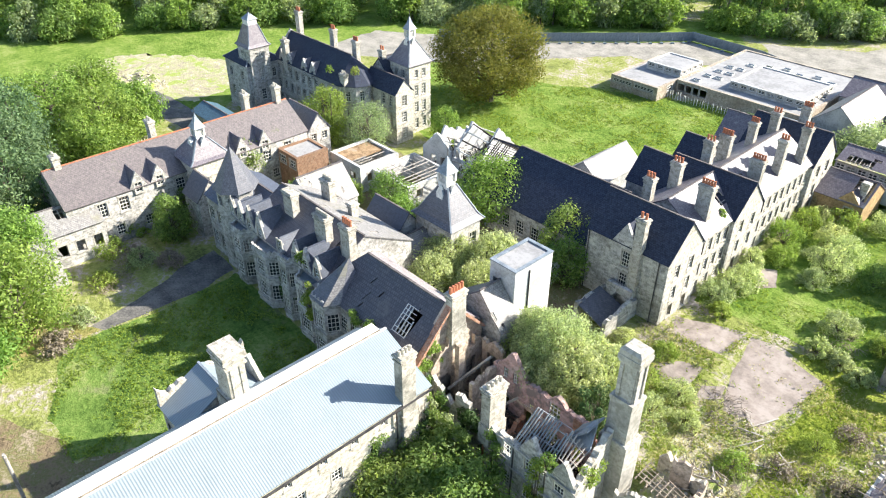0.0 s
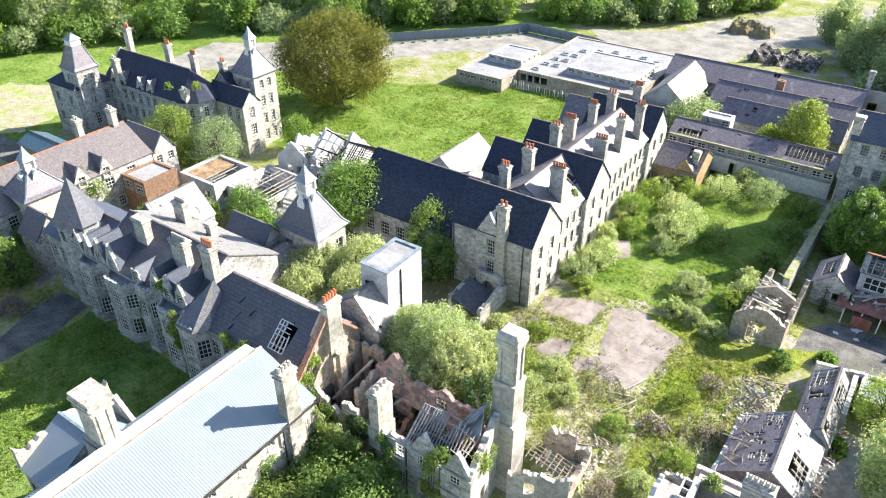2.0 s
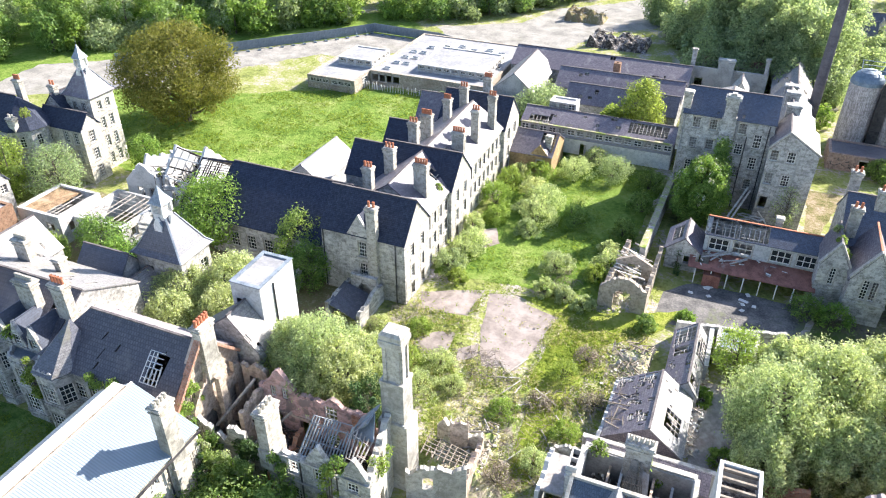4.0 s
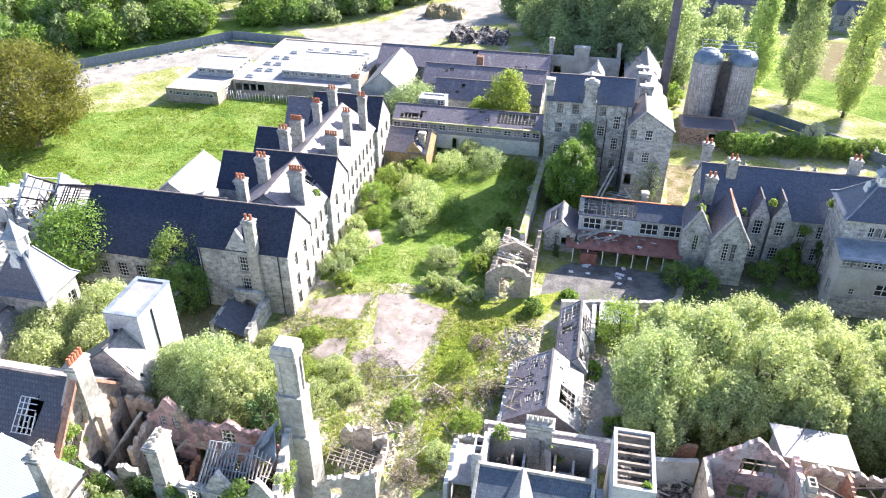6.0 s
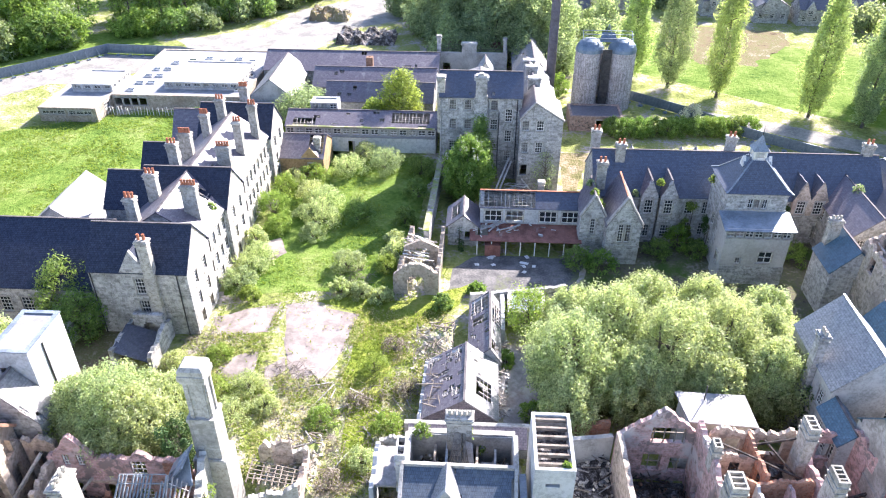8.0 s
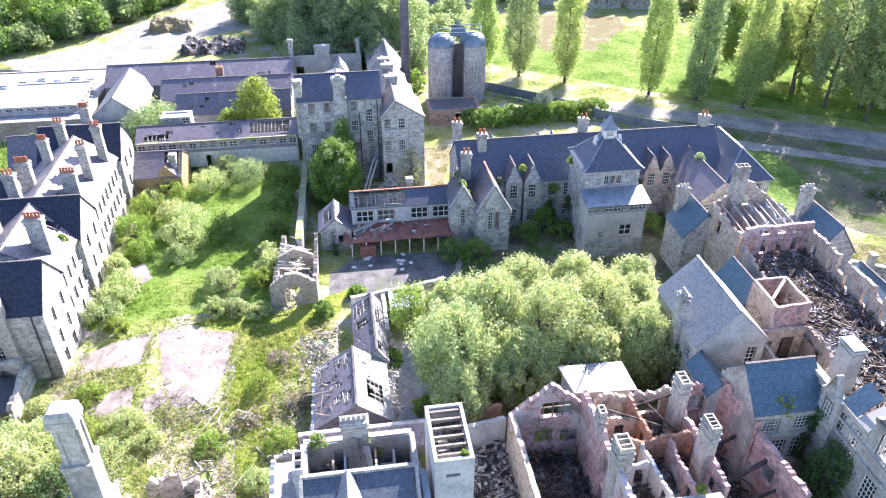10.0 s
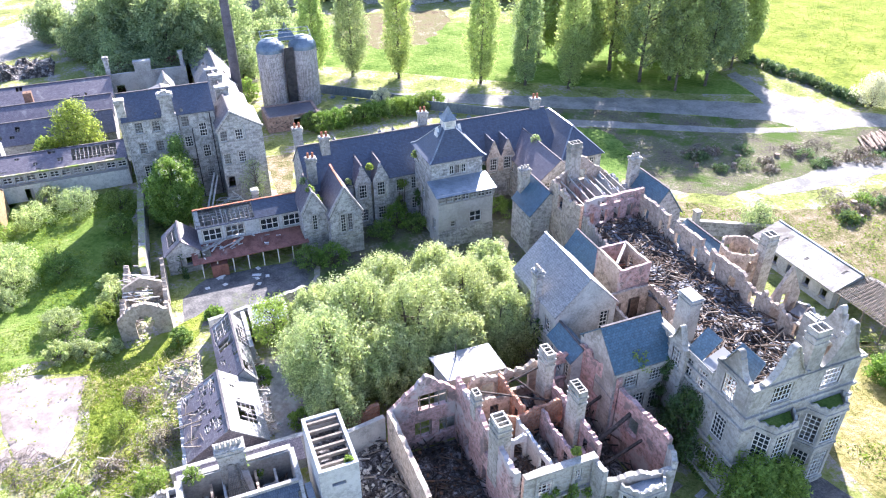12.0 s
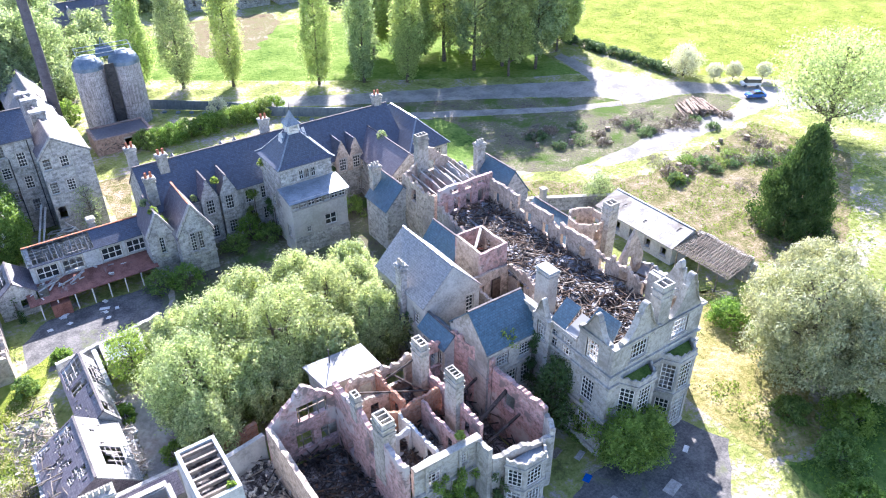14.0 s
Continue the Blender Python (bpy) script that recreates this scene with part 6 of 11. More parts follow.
def flat_kitchens():
    house("flat_kitchen", "low modern kitchen block with a white felt flat roof", -86.4, -74.8, 130.6, 149.0, 2.9, None, "flat", {"S": rows((1.5, 0.7, 1.5, [0.12, 0.25, 0.38, 0.58, 0.71, 0.84], "small")), "E": rows((1.2, 1.1, 2.0, 2, "mullion"))}, wall=PALEBRICK, slate=FELT)
    b = house("flat_kitchen", "wide modern kitchen block with white felt roof and skylights", -74.7, -47.6, 137.6, 166.8, 3.1, None, "flat", {"S": rows((0.9, 1.5, 1.7, [0.05, 0.11, 0.17, 0.23], "gone"))}, wall=PALEBRICK, slate=FELT)
    for y0, y1, x0, x1, z in ((139.6, 148.4, -83.6, -75.2, 4.4), (141.6, 155.0, -65.0, -49.6, 4.5)):
        house("roof_clerestory", "raised clerestory with white roof and dark strip windows", x0, x1, y0, y1, z, None, "flat", {"S": rows((z - 0.95, 0.6, 1.3, int((x1 - x0) / 1.75), "small")), "E": rows((z - 0.95, 0.6, 1.3, int((y1 - y0) / 2.0), "small"))}, wall=WHITEWASH, slate=FELT, z0=2.6)
    rng = random.Random(11)
    spots = [(-72.6 + 1.0 * j + 0.25 * k, 139.8 + 4.2 * k + 1.7 * j) for k in range(4) for j in (0, 2.6)] + [(-47.2 - 3.2, 141.0 + 4.2 * k) for k in range(3)] + [(-66 + 3.4 * k, 158.6 + 1.6 * (k % 2)) for k in range(5)]
    for x, y in spots:
        z = 2.95
        s = Shape()
        s.box(x, x + 1.7, y, y + 1.0, z - 0.05, z + 0.3)
        o = part("skylight", s, PAINT, b)
        g = Shape()
        g.box(x + 0.1, x + 1.6, y + 0.1, y + 0.9, z + 0.3, z + 0.33)
        part("glass", g, GLASS_M, o)
    f = thing("paling_fence", -62, 132.6, 0, "leaning white timber paling fence", "fence")
    for k in range(30):
        s = Shape()
        x, lean = -74.6 + 0.62 * k, rng.uniform(-0.25, 0.25)
        s.beam((x, 134.6, 0), (x + lean, 134.6 + rng.uniform(-0.1, 0.1), 1.5 + 0.4 * rng.random()), 0.14, 0.05)
        part("paling", s, PAINT, f)
    house("boiler_house", "gabled house with a pale sunlit roof", -45.4, -37.2, 136.2, 152.4, 4.0, 7.4, "y", None, slate=SLATE_OLD_LIT, wall=RENDER)
    house("lean_to", "low lean-to with blue grey sheet roof", -50.0, -40.5, 127.0, 134.5, 3.2, 3.9, "x", None, slate=LEAD, wall=RENDER)
    for k in range(7):
        bush("bush", "dark ivy hedge along the kitchen wall", -56.0 + 1.5 * k, 134.0 + 0.1 * k, 2.4, 1.5, LEAF_DARK, 450 + k, leaves=900, size=0.26, group="hedge along the kitchens")


flat_kitchens()

# ---- the middle and east side ----
ASHSLATE = mottled("ash whitened slate", [(0.3, (0.11, 0.112, 0.128)), (0.5, (0.24, 0.243, 0.26)), (0.7, (0.44, 0.44, 0.45))], 0.9, 0.6)


def rubble_mound(name, label, x0, x1, y0, y1, z, height, beams, material, seed, beam_mats, spread=2.8, kind="", blocks=120, stone=None, flat=False):
    """A heap of debris: an uneven mound, broken blocks and crossed beams."""
    rng = random.Random(seed)
    ob = thing(name, (x0 + x1) / 2, (y0 + y1) / 2, z, label, "debris", "", kind)
    nx, ny = max(4, int((x1 - x0) / 0.7)), max(4, int((y1 - y0) / 0.7))
    s = Shape()
    hgt = lambda i, j: z + (0 if i in (0, nx) or j in (0, ny) else height * max(0.0, 0.45 + 0.9 * noise.noise((i * 0.31, j * 0.31, seed)) + 0.4 * noise.noise((i * 0.9, j * 0.9, seed))))
    P = lambda i, j: (x0 + (x1 - x0) * i / nx, y0 + (y1 - y0) * j / ny, hgt(i, j))
    for i in range(nx):
        for j in range(ny):
            s.face(P(i, j), P(i + 1, j), P(i + 1, j + 1), P(i, j + 1))
    part("mound", s, material, ob)
    s = Shape()
    for k in range(blocks):
        x, y = rng.uniform(x0, x1), rng.uniform(y0, y1)
        i, j = int((x - x0) / (x1 - x0) * nx), int((y - y0) / (y1 - y0) * ny)
        q = hgt(i, j)
        a, b = rng.uniform(0.1, 0.4), rng.uniform(0.1, 0.3)
        if flat:
            s.beam((x, y, q + 0.04), (x + rng.uniform(-0.6, 0.6), y + rng.uniform(-0.6, 0.6), q + rng.uniform(0.05, 0.3)), rng.uniform(0.12, 0.38), 0.03)
        else:
            s.beam((x, y, q), (x + rng.uniform(-a, a), y + rng.uniform(-a, a), q + rng.uniform(0, 0.3)), b, b)
    tagged(part("rubble", s, stone or STONE_SUNLIT, ob), kind="stuff")
    for n, bm_ in enumerate(beam_mats):
        s = Shape()
        for k in range(beams // len(beam_mats)):
            x, y = rng.uniform(x0, x1), rng.uniform(y0, y1)
            a, ln = rng.uniform(0, 6.2832), rng.uniform(0.35, 1.0) * spread
            i, j = min(nx, int((x - x0) / (x1 - x0) * nx)), min(ny, int((y - y0) / (y1 - y0) * ny))
            q = hgt(i, j) + 0.1
            ex, ey = min(max(x + ln * math.cos(a), x0), x1), min(max(y + ln * math.sin(a), y0), y1)
            s.beam((x, y, q + rng.uniform(0, 0.5)), (ex, ey, q + rng.uniform(0, 0.9)), rng.uniform(0.05, 0.13), rng.uniform(0.06, 0.16))
        tagged(part("timber_tangle", s, bm_, ob), kind="stuff")
    return ob


def ruin_wall(parent, p0, p1, top, seed, material, amp=0.7, openings=(), thick=0.5, dips=(), z0=-0.3, name="wall", step=0.2):
    ln = math.hypot(p1[0] - p0[0], p1[1] - p0[1])
    s = Shape()
    f = top if callable(top) else ragged(seed, top, amp, dips)
    s.wall(p0, p1, thick, z0, f, openings, [step * k for k in range(int(ln / step) + 1)])
    return part(name, s, material, parent)


def light_rows(ln, n, sill, h, w):
    return [(ln * (k + 0.5) / n - w / 2, ln * (k + 0.5) / n + w / 2, sill, sill + h) for k in range(n)]


def gablet_top(eave, gablets, seed):
    """An eaves line with small steep gables; gablets: (place, width, peak)."""
    def top(u):
        z = eave + 0.12 * noise.noise((u * 2.3, seed, 0.4))
        for c, w, p in gablets:
            k = 1 - abs(u - c) / (w / 2)
            if k > 0:
                z = max(z, eave + 0.3 + (p - eave - 0.3) * k)
        return z
    return top


def burnt_wing():
    """The roofless wing with the tree in it and the tall chimney tower."""
    ob = thing("burnt_wing", -31, 40, 0, "roofless burnt stone wing with ragged walls and a great chimney", "ruin")
    ruin_wall(ob, (-41.4, 36.2), (-32.2, 36.9), 6.6, 1, STONE, 1.3, [(1.2, 2.3, 2.2, 4.0), (5.4, 6.4, 2.2, 4.0)], dips=((2.6, 4.4, 5.6), (6.2, 8.2, 4.4)))
    p0, p1 = (-31.9, 35.5), (-21.3, 35.3)
    ln = math.hypot(p1[0] - p0[0], p1[1] - p0[1])
    wn = [(2.2, 1.6), (4.95, 5.5), (4.95, 1.7), (8.3, 5.7), (8.3, 1.8), (2.2, 5.2)]
    front = gablet_top(7.5, ((5.5, 2.5, 9.9), (9.1, 2.5, 9.9)), 2)
    ruin_wall(ob, p0, p1, lambda u: front(u) + 0.25 * noise.noise((u * 3.1, 9.1, 0)) - (0.9 if 6.9 < u < 7.7 else 0), 2, STONE, 0.9, [(u, u + 1.1, z, z + 1.8) for u, z in wn])
    for u, z in wn:
        window(ob, p0[0] + (u + 0.55), p0[1] - 0.2 * (u + 0.55) / ln, z, -1.1, 1.1, 1.8, "sash", 0.5)
    for z, e in ((4.4, 0.14), (7.3, 0.1)):
        s = Shape()
        s.beam((p0[0], p0[1] - 0.08, z), (p1[0], p1[1] - 0.08, z), 0.24, 0.18)
        part("string_course", s, ASHLAR, ob)
    for u in (3.6, 7.3):
        s = Shape()
        s.tube((p0[0] + u, p0[1] - 0.14, 0), (p0[0] + u, p0[1] - 0.14, 7.4), 0.08, 0.08, 6)
        part("downpipe", s, IRON, ob)
    # East end wall in the sunlit stone tone.
    ruin_wall(ob, (-21.3, 35.4), (-22.2, 41.4), lambda u: 7.7 + 0.36 * u + 0.35 * noise.noise((u * 2.3, 7.7, 0)), 3, STONE_SUNLIT, 0.8, [(2.2, 3.2, 1.5, 3.6), (2.6, 3.5, 5.0, 6.8)], 0.6)
    nt = gablet_top(7.4, ((11.4, 3.6, 10.1), (5.4, 1.8, 8.2)), 4)
    ruin_wall(ob, (-23.4, 42.6), (-37.2, 42.6), lambda u: nt(u) + 0.35 * noise.noise((u * 1.7, 3.3, 0)) + 0.3 * noise.noise((u * 4.6, 3.3, 0)) - (1.4 if u < 1.4 else 0), 4, PINK, 0.8, [(5.0, 6.4, 5.0, 7.2), (10.5, 11.1, 6.3, 7.7), (11.8, 12.4, 6.3, 7.7), (8.4, 9.4, 1.6, 4.0), (5.0, 6.4, 1.2, 3.6), (11.4, 12.4, 1.6, 4.0), (2.2, 3.2, 1.4, 3.8)])
    for u, z, w, h in ((5.7, 5.0, 1.4, 2.2), (5.7, 1.2, 1.4, 2.4), (10.8, 6.3, 0.6, 1.4), (12.1, 6.3, 0.6, 1.4)):
        window(ob, -23.4 - u, 42.12, z, 0, w, h, "sash", 0.9, False)
    s = Shape()
    s.box(-26.8, -24.2, 42.06, 42.098, 5.2, 7.2)
    part("brick_patch", s, BRICK, ob, "bare orange brick lining")
    s = Shape()
    s.box(-37.0, -23.6, 41.98, 42.097, 4.3, 4.55)
    part("string_course", s, CREAM, ob)
    ruin_wall(ob, (-37.2, 42.4), (-37.2, 38.6), 6.6, 5, CREAM, 1.2, [(1.4, 2.6, 3.4, 5.6)])
    ruin_wall(ob, (-32.2, 36.0), (-32.2, 41.8), 3.4, 6, BRICK, 1.6, [(2, 3.2, 1, 3)])
    # cracked gable at the front block, with a wide arch
    cg = gable_top(8.8, 6.6, 10.6)
    ruin_wall(ob, (-40.6, 36.6), (-40.6, 44.2), lambda u: cg(min(max(u + 0.8, 0), 8.8)) + 0.6 * noise.noise((u * 2.1, 8.8, 0)) + 0.3 * noise.noise((u * 5.1, 8.8, 0)), 8, CREAM, 0.4, [(0.6, 3.2, 1.6, 4.6), (0.9, 2.9, 4.6, 5.2), (1.3, 2.5, 5.2, 5.5), (5.0, 6.4, 3.0, 5.6), (5.2, 6.2, 7.0, 8.4)])
    ruin_wall(ob, (-37.2, 44.0), (-40.2, 44.0), 8.2, 7, CREAM, 1.2, [(0.9, 2.2, 4, 6.4)])
    s = Shape()
    s.box(-40.1, -39.5, 39.4, 40.3, -0.3, 9.4)
    part("plaster_pier", s, CREAM, ob)
    chimney(ob, -31.7, 36.2, 5.0, 11.9, 2.1, 1.1, 4, POT_BUFF, CHIMNEY, "y", 0.12)
    # tall chimney tower
    x, y = -22.1, 42.5
    s = Shape()
    s.box(x - 1.45, x + 1.45, y - 1.2, y + 1.2, -0.3, 8.6)
    s.box(x - 1.1, x + 1.1, y - 0.95, y + 0.95, 8.6, 13.2)
    s.box(x - 0.88, x + 0.88, y - 0.74, y + 0.74, 13.2, 18.4)
    s.prism([(x - 1.04, y - 0.9), (x + 1.04, y - 0.9), (x + 1.04, y + 0.9), (x - 1.04, y + 0.9)], 18.5, 18.8, -0.25)
    tower = part("chimney_tower", s, ASHLAR, ob, "tall square panelled stone chimney tower")
    for e, a, b in ((0.4, 8.3, 8.7), (0.3, 13.0, 13.4), (0.14, 17.2, 17.5), (0.24, 17.5, 18.0), (0.16, 18.0, 18.5)):
        s = Shape()
        s.box(x - 0.88 - e, x + 0.88 + e, y - 0.74 - e, y + 0.74 + e, a, b)
        part("moulding", s, ASHLAR, tower)
    for k in (-1, 1):
        s = Shape()
        s.box(x + k * 0.62 - 0.16, x + k * 0.62 + 0.16, y - 0.86, y - 0.743, 13.4, 17.2)
        part("pilaster", s, ASHLAR, tower)
        s = Shape()
        s.box(x + 0.883, x + 1.0, y + k * 0.5 - 0.14, y + k * 0.5 + 0.14, 13.4, 17.2)
        part("pilaster", s, ASHLAR, tower)
    # lattice of bare roof by the tower
    battens(ob, (-28.6, 35.8, 7.5), (-24.6, 35.8, 7.5), (-24.4, 38.4, 10.2), (-28.2, 38.2, 10.2), 0.3, 0.7, 0.97, SLATE_LATH, 12)
    battens(ob, (-24.4, 38.6, 10.0), (-22.4, 38.8, 8.4), (-22.6, 35.9, 7.8), (-24.2, 36.0, 7.8), 0.4, 0.6, 0.8, BATTEN, 17)
    s = Shape()
    s.slope((-25.6, 41.8, 7.6), (-25.6, 39.2, 7.6), (-23.4, 39.0, 10.4), (-23.4, 41.6, 10.4), 0.14, [(0.55, 0.9, 0.15, 0.5)])
    s.slope((-25.4, 39.1, 7.6), (-22.6, 38.6, 8.8), (-23.3, 40.4, 10.6), (-23.6, 40.6, 10.6), 0.12)
    part("roof_remnant", s, LEAD, ob, "remnant of blue grey lead roof beside the tower")
    s = Shape()
    for a, b, w in (((-40.0, 38.4, 4.0), (-37.6, 42.2, 7.7), 0.26), ((-39.0, 37.6, 3.2), (-35.0, 41.2, 5.0), 0.2), ((-38, 41.6, 5.4), (-33.6, 38.2, 3.2), 0.2), ((-36.5, 38.5, 2.2), (-33.4, 41.8, 5.2), 0.18)):
        s.beam(a, b, w, 0.2)
    part("leaning_beam", s, BATTEN, ob, "pale fallen roof beams")
    rubble_mound("burnt_debris", "charred timbers and rubble inside the burnt wing", -40, -32.6, 37.0, 42.2, 0, 2.4, 260, SOOT, 21, (CHARRED, REDWOOD, CHARRED), 3.0, blocks=50, stone=BROWNPLASTER)
    rubble_mound("burnt_debris", "brown fallen floor timbers inside the burnt wing", -31.8, -23.2, 36.2, 42.0, 0, 2.8, 420, SOOT, 22, (CHARRED, REDWOOD, REDWOOD, CHARRED), 3.0, blocks=60, stone=BROWNPLASTER)
    # collapsed bay to the east
    rb = thing("collapsed_bay", -17.6, 46, 0, "collapsed stone bay with fallen roof lattice", "ruin")
    ruin_wall(rb, (-20.6, 40.6), (-15.2, 42.4), 4.2, 12, ASHLAR, 1.3, [(1.6, 2.6, 1.4, 3.0)])
    ruin_wall(rb, (-15.2, 42.4), (-15.6, 48.4), 3.4, 13, CREAM, 1.4)
    ruin_wall(rb, (-15.6, 48.4), (-20.6, 48.8), 3.2, 14, STONE_SUNLIT, 1.4)
    battens(rb, (-20.4, 43.6, 3.2), (-15.6, 43.4, 2.8), (-15.8, 45.8, 2.4), (-20.4, 46.0, 3.4), 0.55, 0.45, 0.85, TIMBER, 13)
    ruin_wall(rb, (-18.8, 47.2), (-17.0, 47.6), 4.6, 18, CREAM, 0.8, (), 0.3)
    rubble_mound("fallen_masonry", "heap of fallen stone and laths", -20.4, -14.6, 44.0, 51.5, 0, 1.4, 70, RUBBLE_GROUND, 23, (BATTEN, TIMBER), 2.2)


burnt_wing()
rubble_mound("fallen_roof", "fallen slates and white boards inside the ruined gables", -84.6, -73.6, 76.8, 85.0, 0, 2.2, 90, SOOT, 73, (CHARRED, BATTEN, PAINT), 2.6, blocks=60, stone=WHITEWASH)


def coped_gable(ob, x0, x1, y, eave, ridge, at):
    """Pale coping stones up both slopes of a gable."""
    xm = x0 + (x1 - x0) * at
    for a, b in (((x0 - 0.15, y, eave + 0.05), (xm, y, ridge + 0.16)), ((xm, y, ridge + 0.16), (x1 + 0.15, y, eave + 0.05))):
        s = Shape()
        s.beam(a, b, 0.6, 0.2)
        part("coping", s, ASHLAR, ob, "pale coping stones")


def four_storey():
    sw = rows((12.2, 1.75, 1.2, [0.16, 0.345, 0.665], "sash"), (8.9, 1.75, 1.2, [0.16, 0.345, 0.665], "sash"), (5.0, 1.8, 1.2, [0.16, 0.345, 0.68], "sash"), (1.2, 1.8, 1.1, [0.16, 0.345], "gone"), (10.3, 2.2, 1.15, [0.845], "sash"), (6.8, 2.0, 1.15, [0.845], "sash"), (3.3, 1.8, 1.15, [0.845], "sash"))
    ob = house("ward_block", "four storey grey stone ward block with slate roof", -6.4, 6.85, 111.4, 119.2, 14.5, 17.3, "x", {"S": sw}, slate=SLATE_NAVY, strings=(14.4,), trim="S", broken=0.6, holes=(((0.36, 0.385, 0.12, 0.2), (0.63, 0.66, 0.1, 0.22)), ()))
    s = Shape()
    s.box(-0.8, 1.3, 110.6, 111.45, -0.3, 14.9)
    s.box(-0.65, 1.15, 110.7, 111.9, 14.9, 18.2)
    s.box(-0.9, 1.4, 110.5, 112.0, 17.5, 18.0)
    s.box(-0.1, 0.6, 110.8, 111.7, 18.2, 18.5)
    part("chimney", s, STONE, ob, "broad stone chimney breast with cap")
    chimney(ob, -6.2, 112.4, 8.0, 17.6, 1.2, 1.2, 0, None, STONE_SUNLIT, "y")
    for x, z1 in ((-6.2, 14.2), (1.55, 14.2), (6.1, 14.2), (3.2, 12.0)):
        s = Shape()
        s.tube((x, 111.25, 0), (x, 111.25, z1), 0.08, 0.08, 6)
        part("downpipe", s, IRON if x > 3 else RENDER, ob)
    wg = house("ward_gable", "grey stone gabled ward wing with pale copings", 6.5, 13.2, 107.4, 115.6, 12.3, 15.1, "y", {"S": rows((10.6, 1.7, 1.15, [0.13, 0.47], "sash"), (6.8, 1.8, 1.15, [0.13, 0.47], "sash"), (2.8, 1.9, 1.2, [0.13], "gone")), "E": rows((9.6, 2.0, 1.2, 3, "sash"), (5.6, 2.0, 1.2, 3, "sash"))}, slate=(SLATE_PURPLE, SLATE_NAVY), broken=0.5, at=0.34, over=0.1)
    coped_gable(wg, 6.5, 13.2, 107.5, 12.35, 15.15, 0.34)
    s = Shape()
    s.tube((10.6, 107.2, 0), (10.6, 107.2, 13.2), 0.08, 0.08, 6)
    part("downpipe", s, RENDER, wg)
    for k, (y, e, r) in enumerate(((116.0, 11.6, 14.4), (124.0, 10.8, 13.6), (132.0, 9.4, 12.0))):
        g = house("rear_gable", "slate roofed rear gable with pale coping and stone chimney", 6.9, 12.8 - 0.3 * k, y, y + 7.6, e, r, "y", None, slate=(SLATE_PURPLE, SLATE_NAVY), at=0.36, over=0.1)
        coped_gable(g, 6.9, 12.8 - 0.3 * k, y + 0.1, e + 0.05, r + 0.05, 0.36)
        chimney(g, 8.9, y + 0.7, e, r + 1.7, 2.0, 1.2, 0, None, STONE)
    house("rear_wing", "long rear ward wing with broken pale roof", -6.0, 6.0, 119.6, 138, 8.2, 10.2, "y", None, slate=SLATE_OLD_LIT, holes=(((0.2, 0.5, 0.2, 0.8),), ((0.6, 0.9, 0.2, 0.7),)))
    house("lantern_house", "small white rendered gabled house behind the ward block", -0.6, 2.6, 147.0, 152.0, 5.6, 8.0, "y", None, slate=SLATE_PALE, wall=WHITEWASH, over=0.1)
    house("mill_house", "pale gabled outbuilding near the chimney stack", 7.0, 14.2, 147.0, 165.0, 5.0, 8.6, "y", {"S": rows((1.6, 1.6, 1.2, 2, "gone"))}, slate=SLATE_OLD_LIT, wall=RENDER, at=0.55, holes=(slipped(61, 6, 0.03, 0.08), slipped(62, 6, 0.03, 0.08)))
    b = house("roofless_store", "roofless stone store with brick ends", -9.8, 5.8, 159.4, 167.4, 6.0, None, "open", {"S": rows((1.6, 2.0, 1.6, [0.14], "gone")), "N": rows((2.6, 2.2, 1.7, 6, "gone"))}, wall={"S": RENDER, "N": BROWNPLASTER, "E": STONE, "W": STONE})
    chimney(b, -9.3, 160.0, 4.0, 9.6, 0.9, 0.9, 0, None, STONE)
    chimney(b, 5.2, 160.0, 4.0, 9.2, 0.7, 0.8, 0, None, STONE)
    chimney(b, -2.6, 159.0, -0.3, 8.4, 3.2, 1.2, 0, None, RENDER)
    battens(b, (-9.2, 160.0, 5.6), (5.2, 160.0, 5.6), (5.2, 163.2, 6.4), (-9.2, 163.2, 6.4), 1.6, 1.2, 0.6, TIMBER, 77)
    rubble_mound("fallen_timbers", "fallen white framed timbers by the ward block", 3.2, 9.0, 103.6, 107.0, 0, 1.0, 30, EARTH, 31, (BATTEN, PAINT), 4.0, blocks=20)
    lt = thing("timber_heap", 5.4, 108.4, 0, "white timber frames leaning in a heap against the wall", "timber")
    for a, b2 in (((2.6, 104.8, 0.1), (5.2, 110.8, 4.2)), ((3.2, 104.6, 0.1), (5.6, 110.8, 3.6)), ((4.6, 108.8, 0.2), (7.6, 105.0, 1.8)), ((5.4, 109.4, 0.2), (8.2, 105.4, 2.0)), ((4.6, 108.8, 0.2), (5.4, 109.4, 0.25)), ((7.6, 105.0, 1.8), (8.2, 105.4, 2.0)), ((6.1, 106.9, 1.0), (6.8, 107.4, 1.15)), ((6.6, 107.2, 0.1), (8.6, 104.4, 0.9)), ((7.2, 107.2, 2.2), (9.0, 106.6, 0.2))):
        s = Shape()
        s.beam(a, b2, 0.26, 0.12)
        part("timber", s, PAINT, lt)


four_storey()


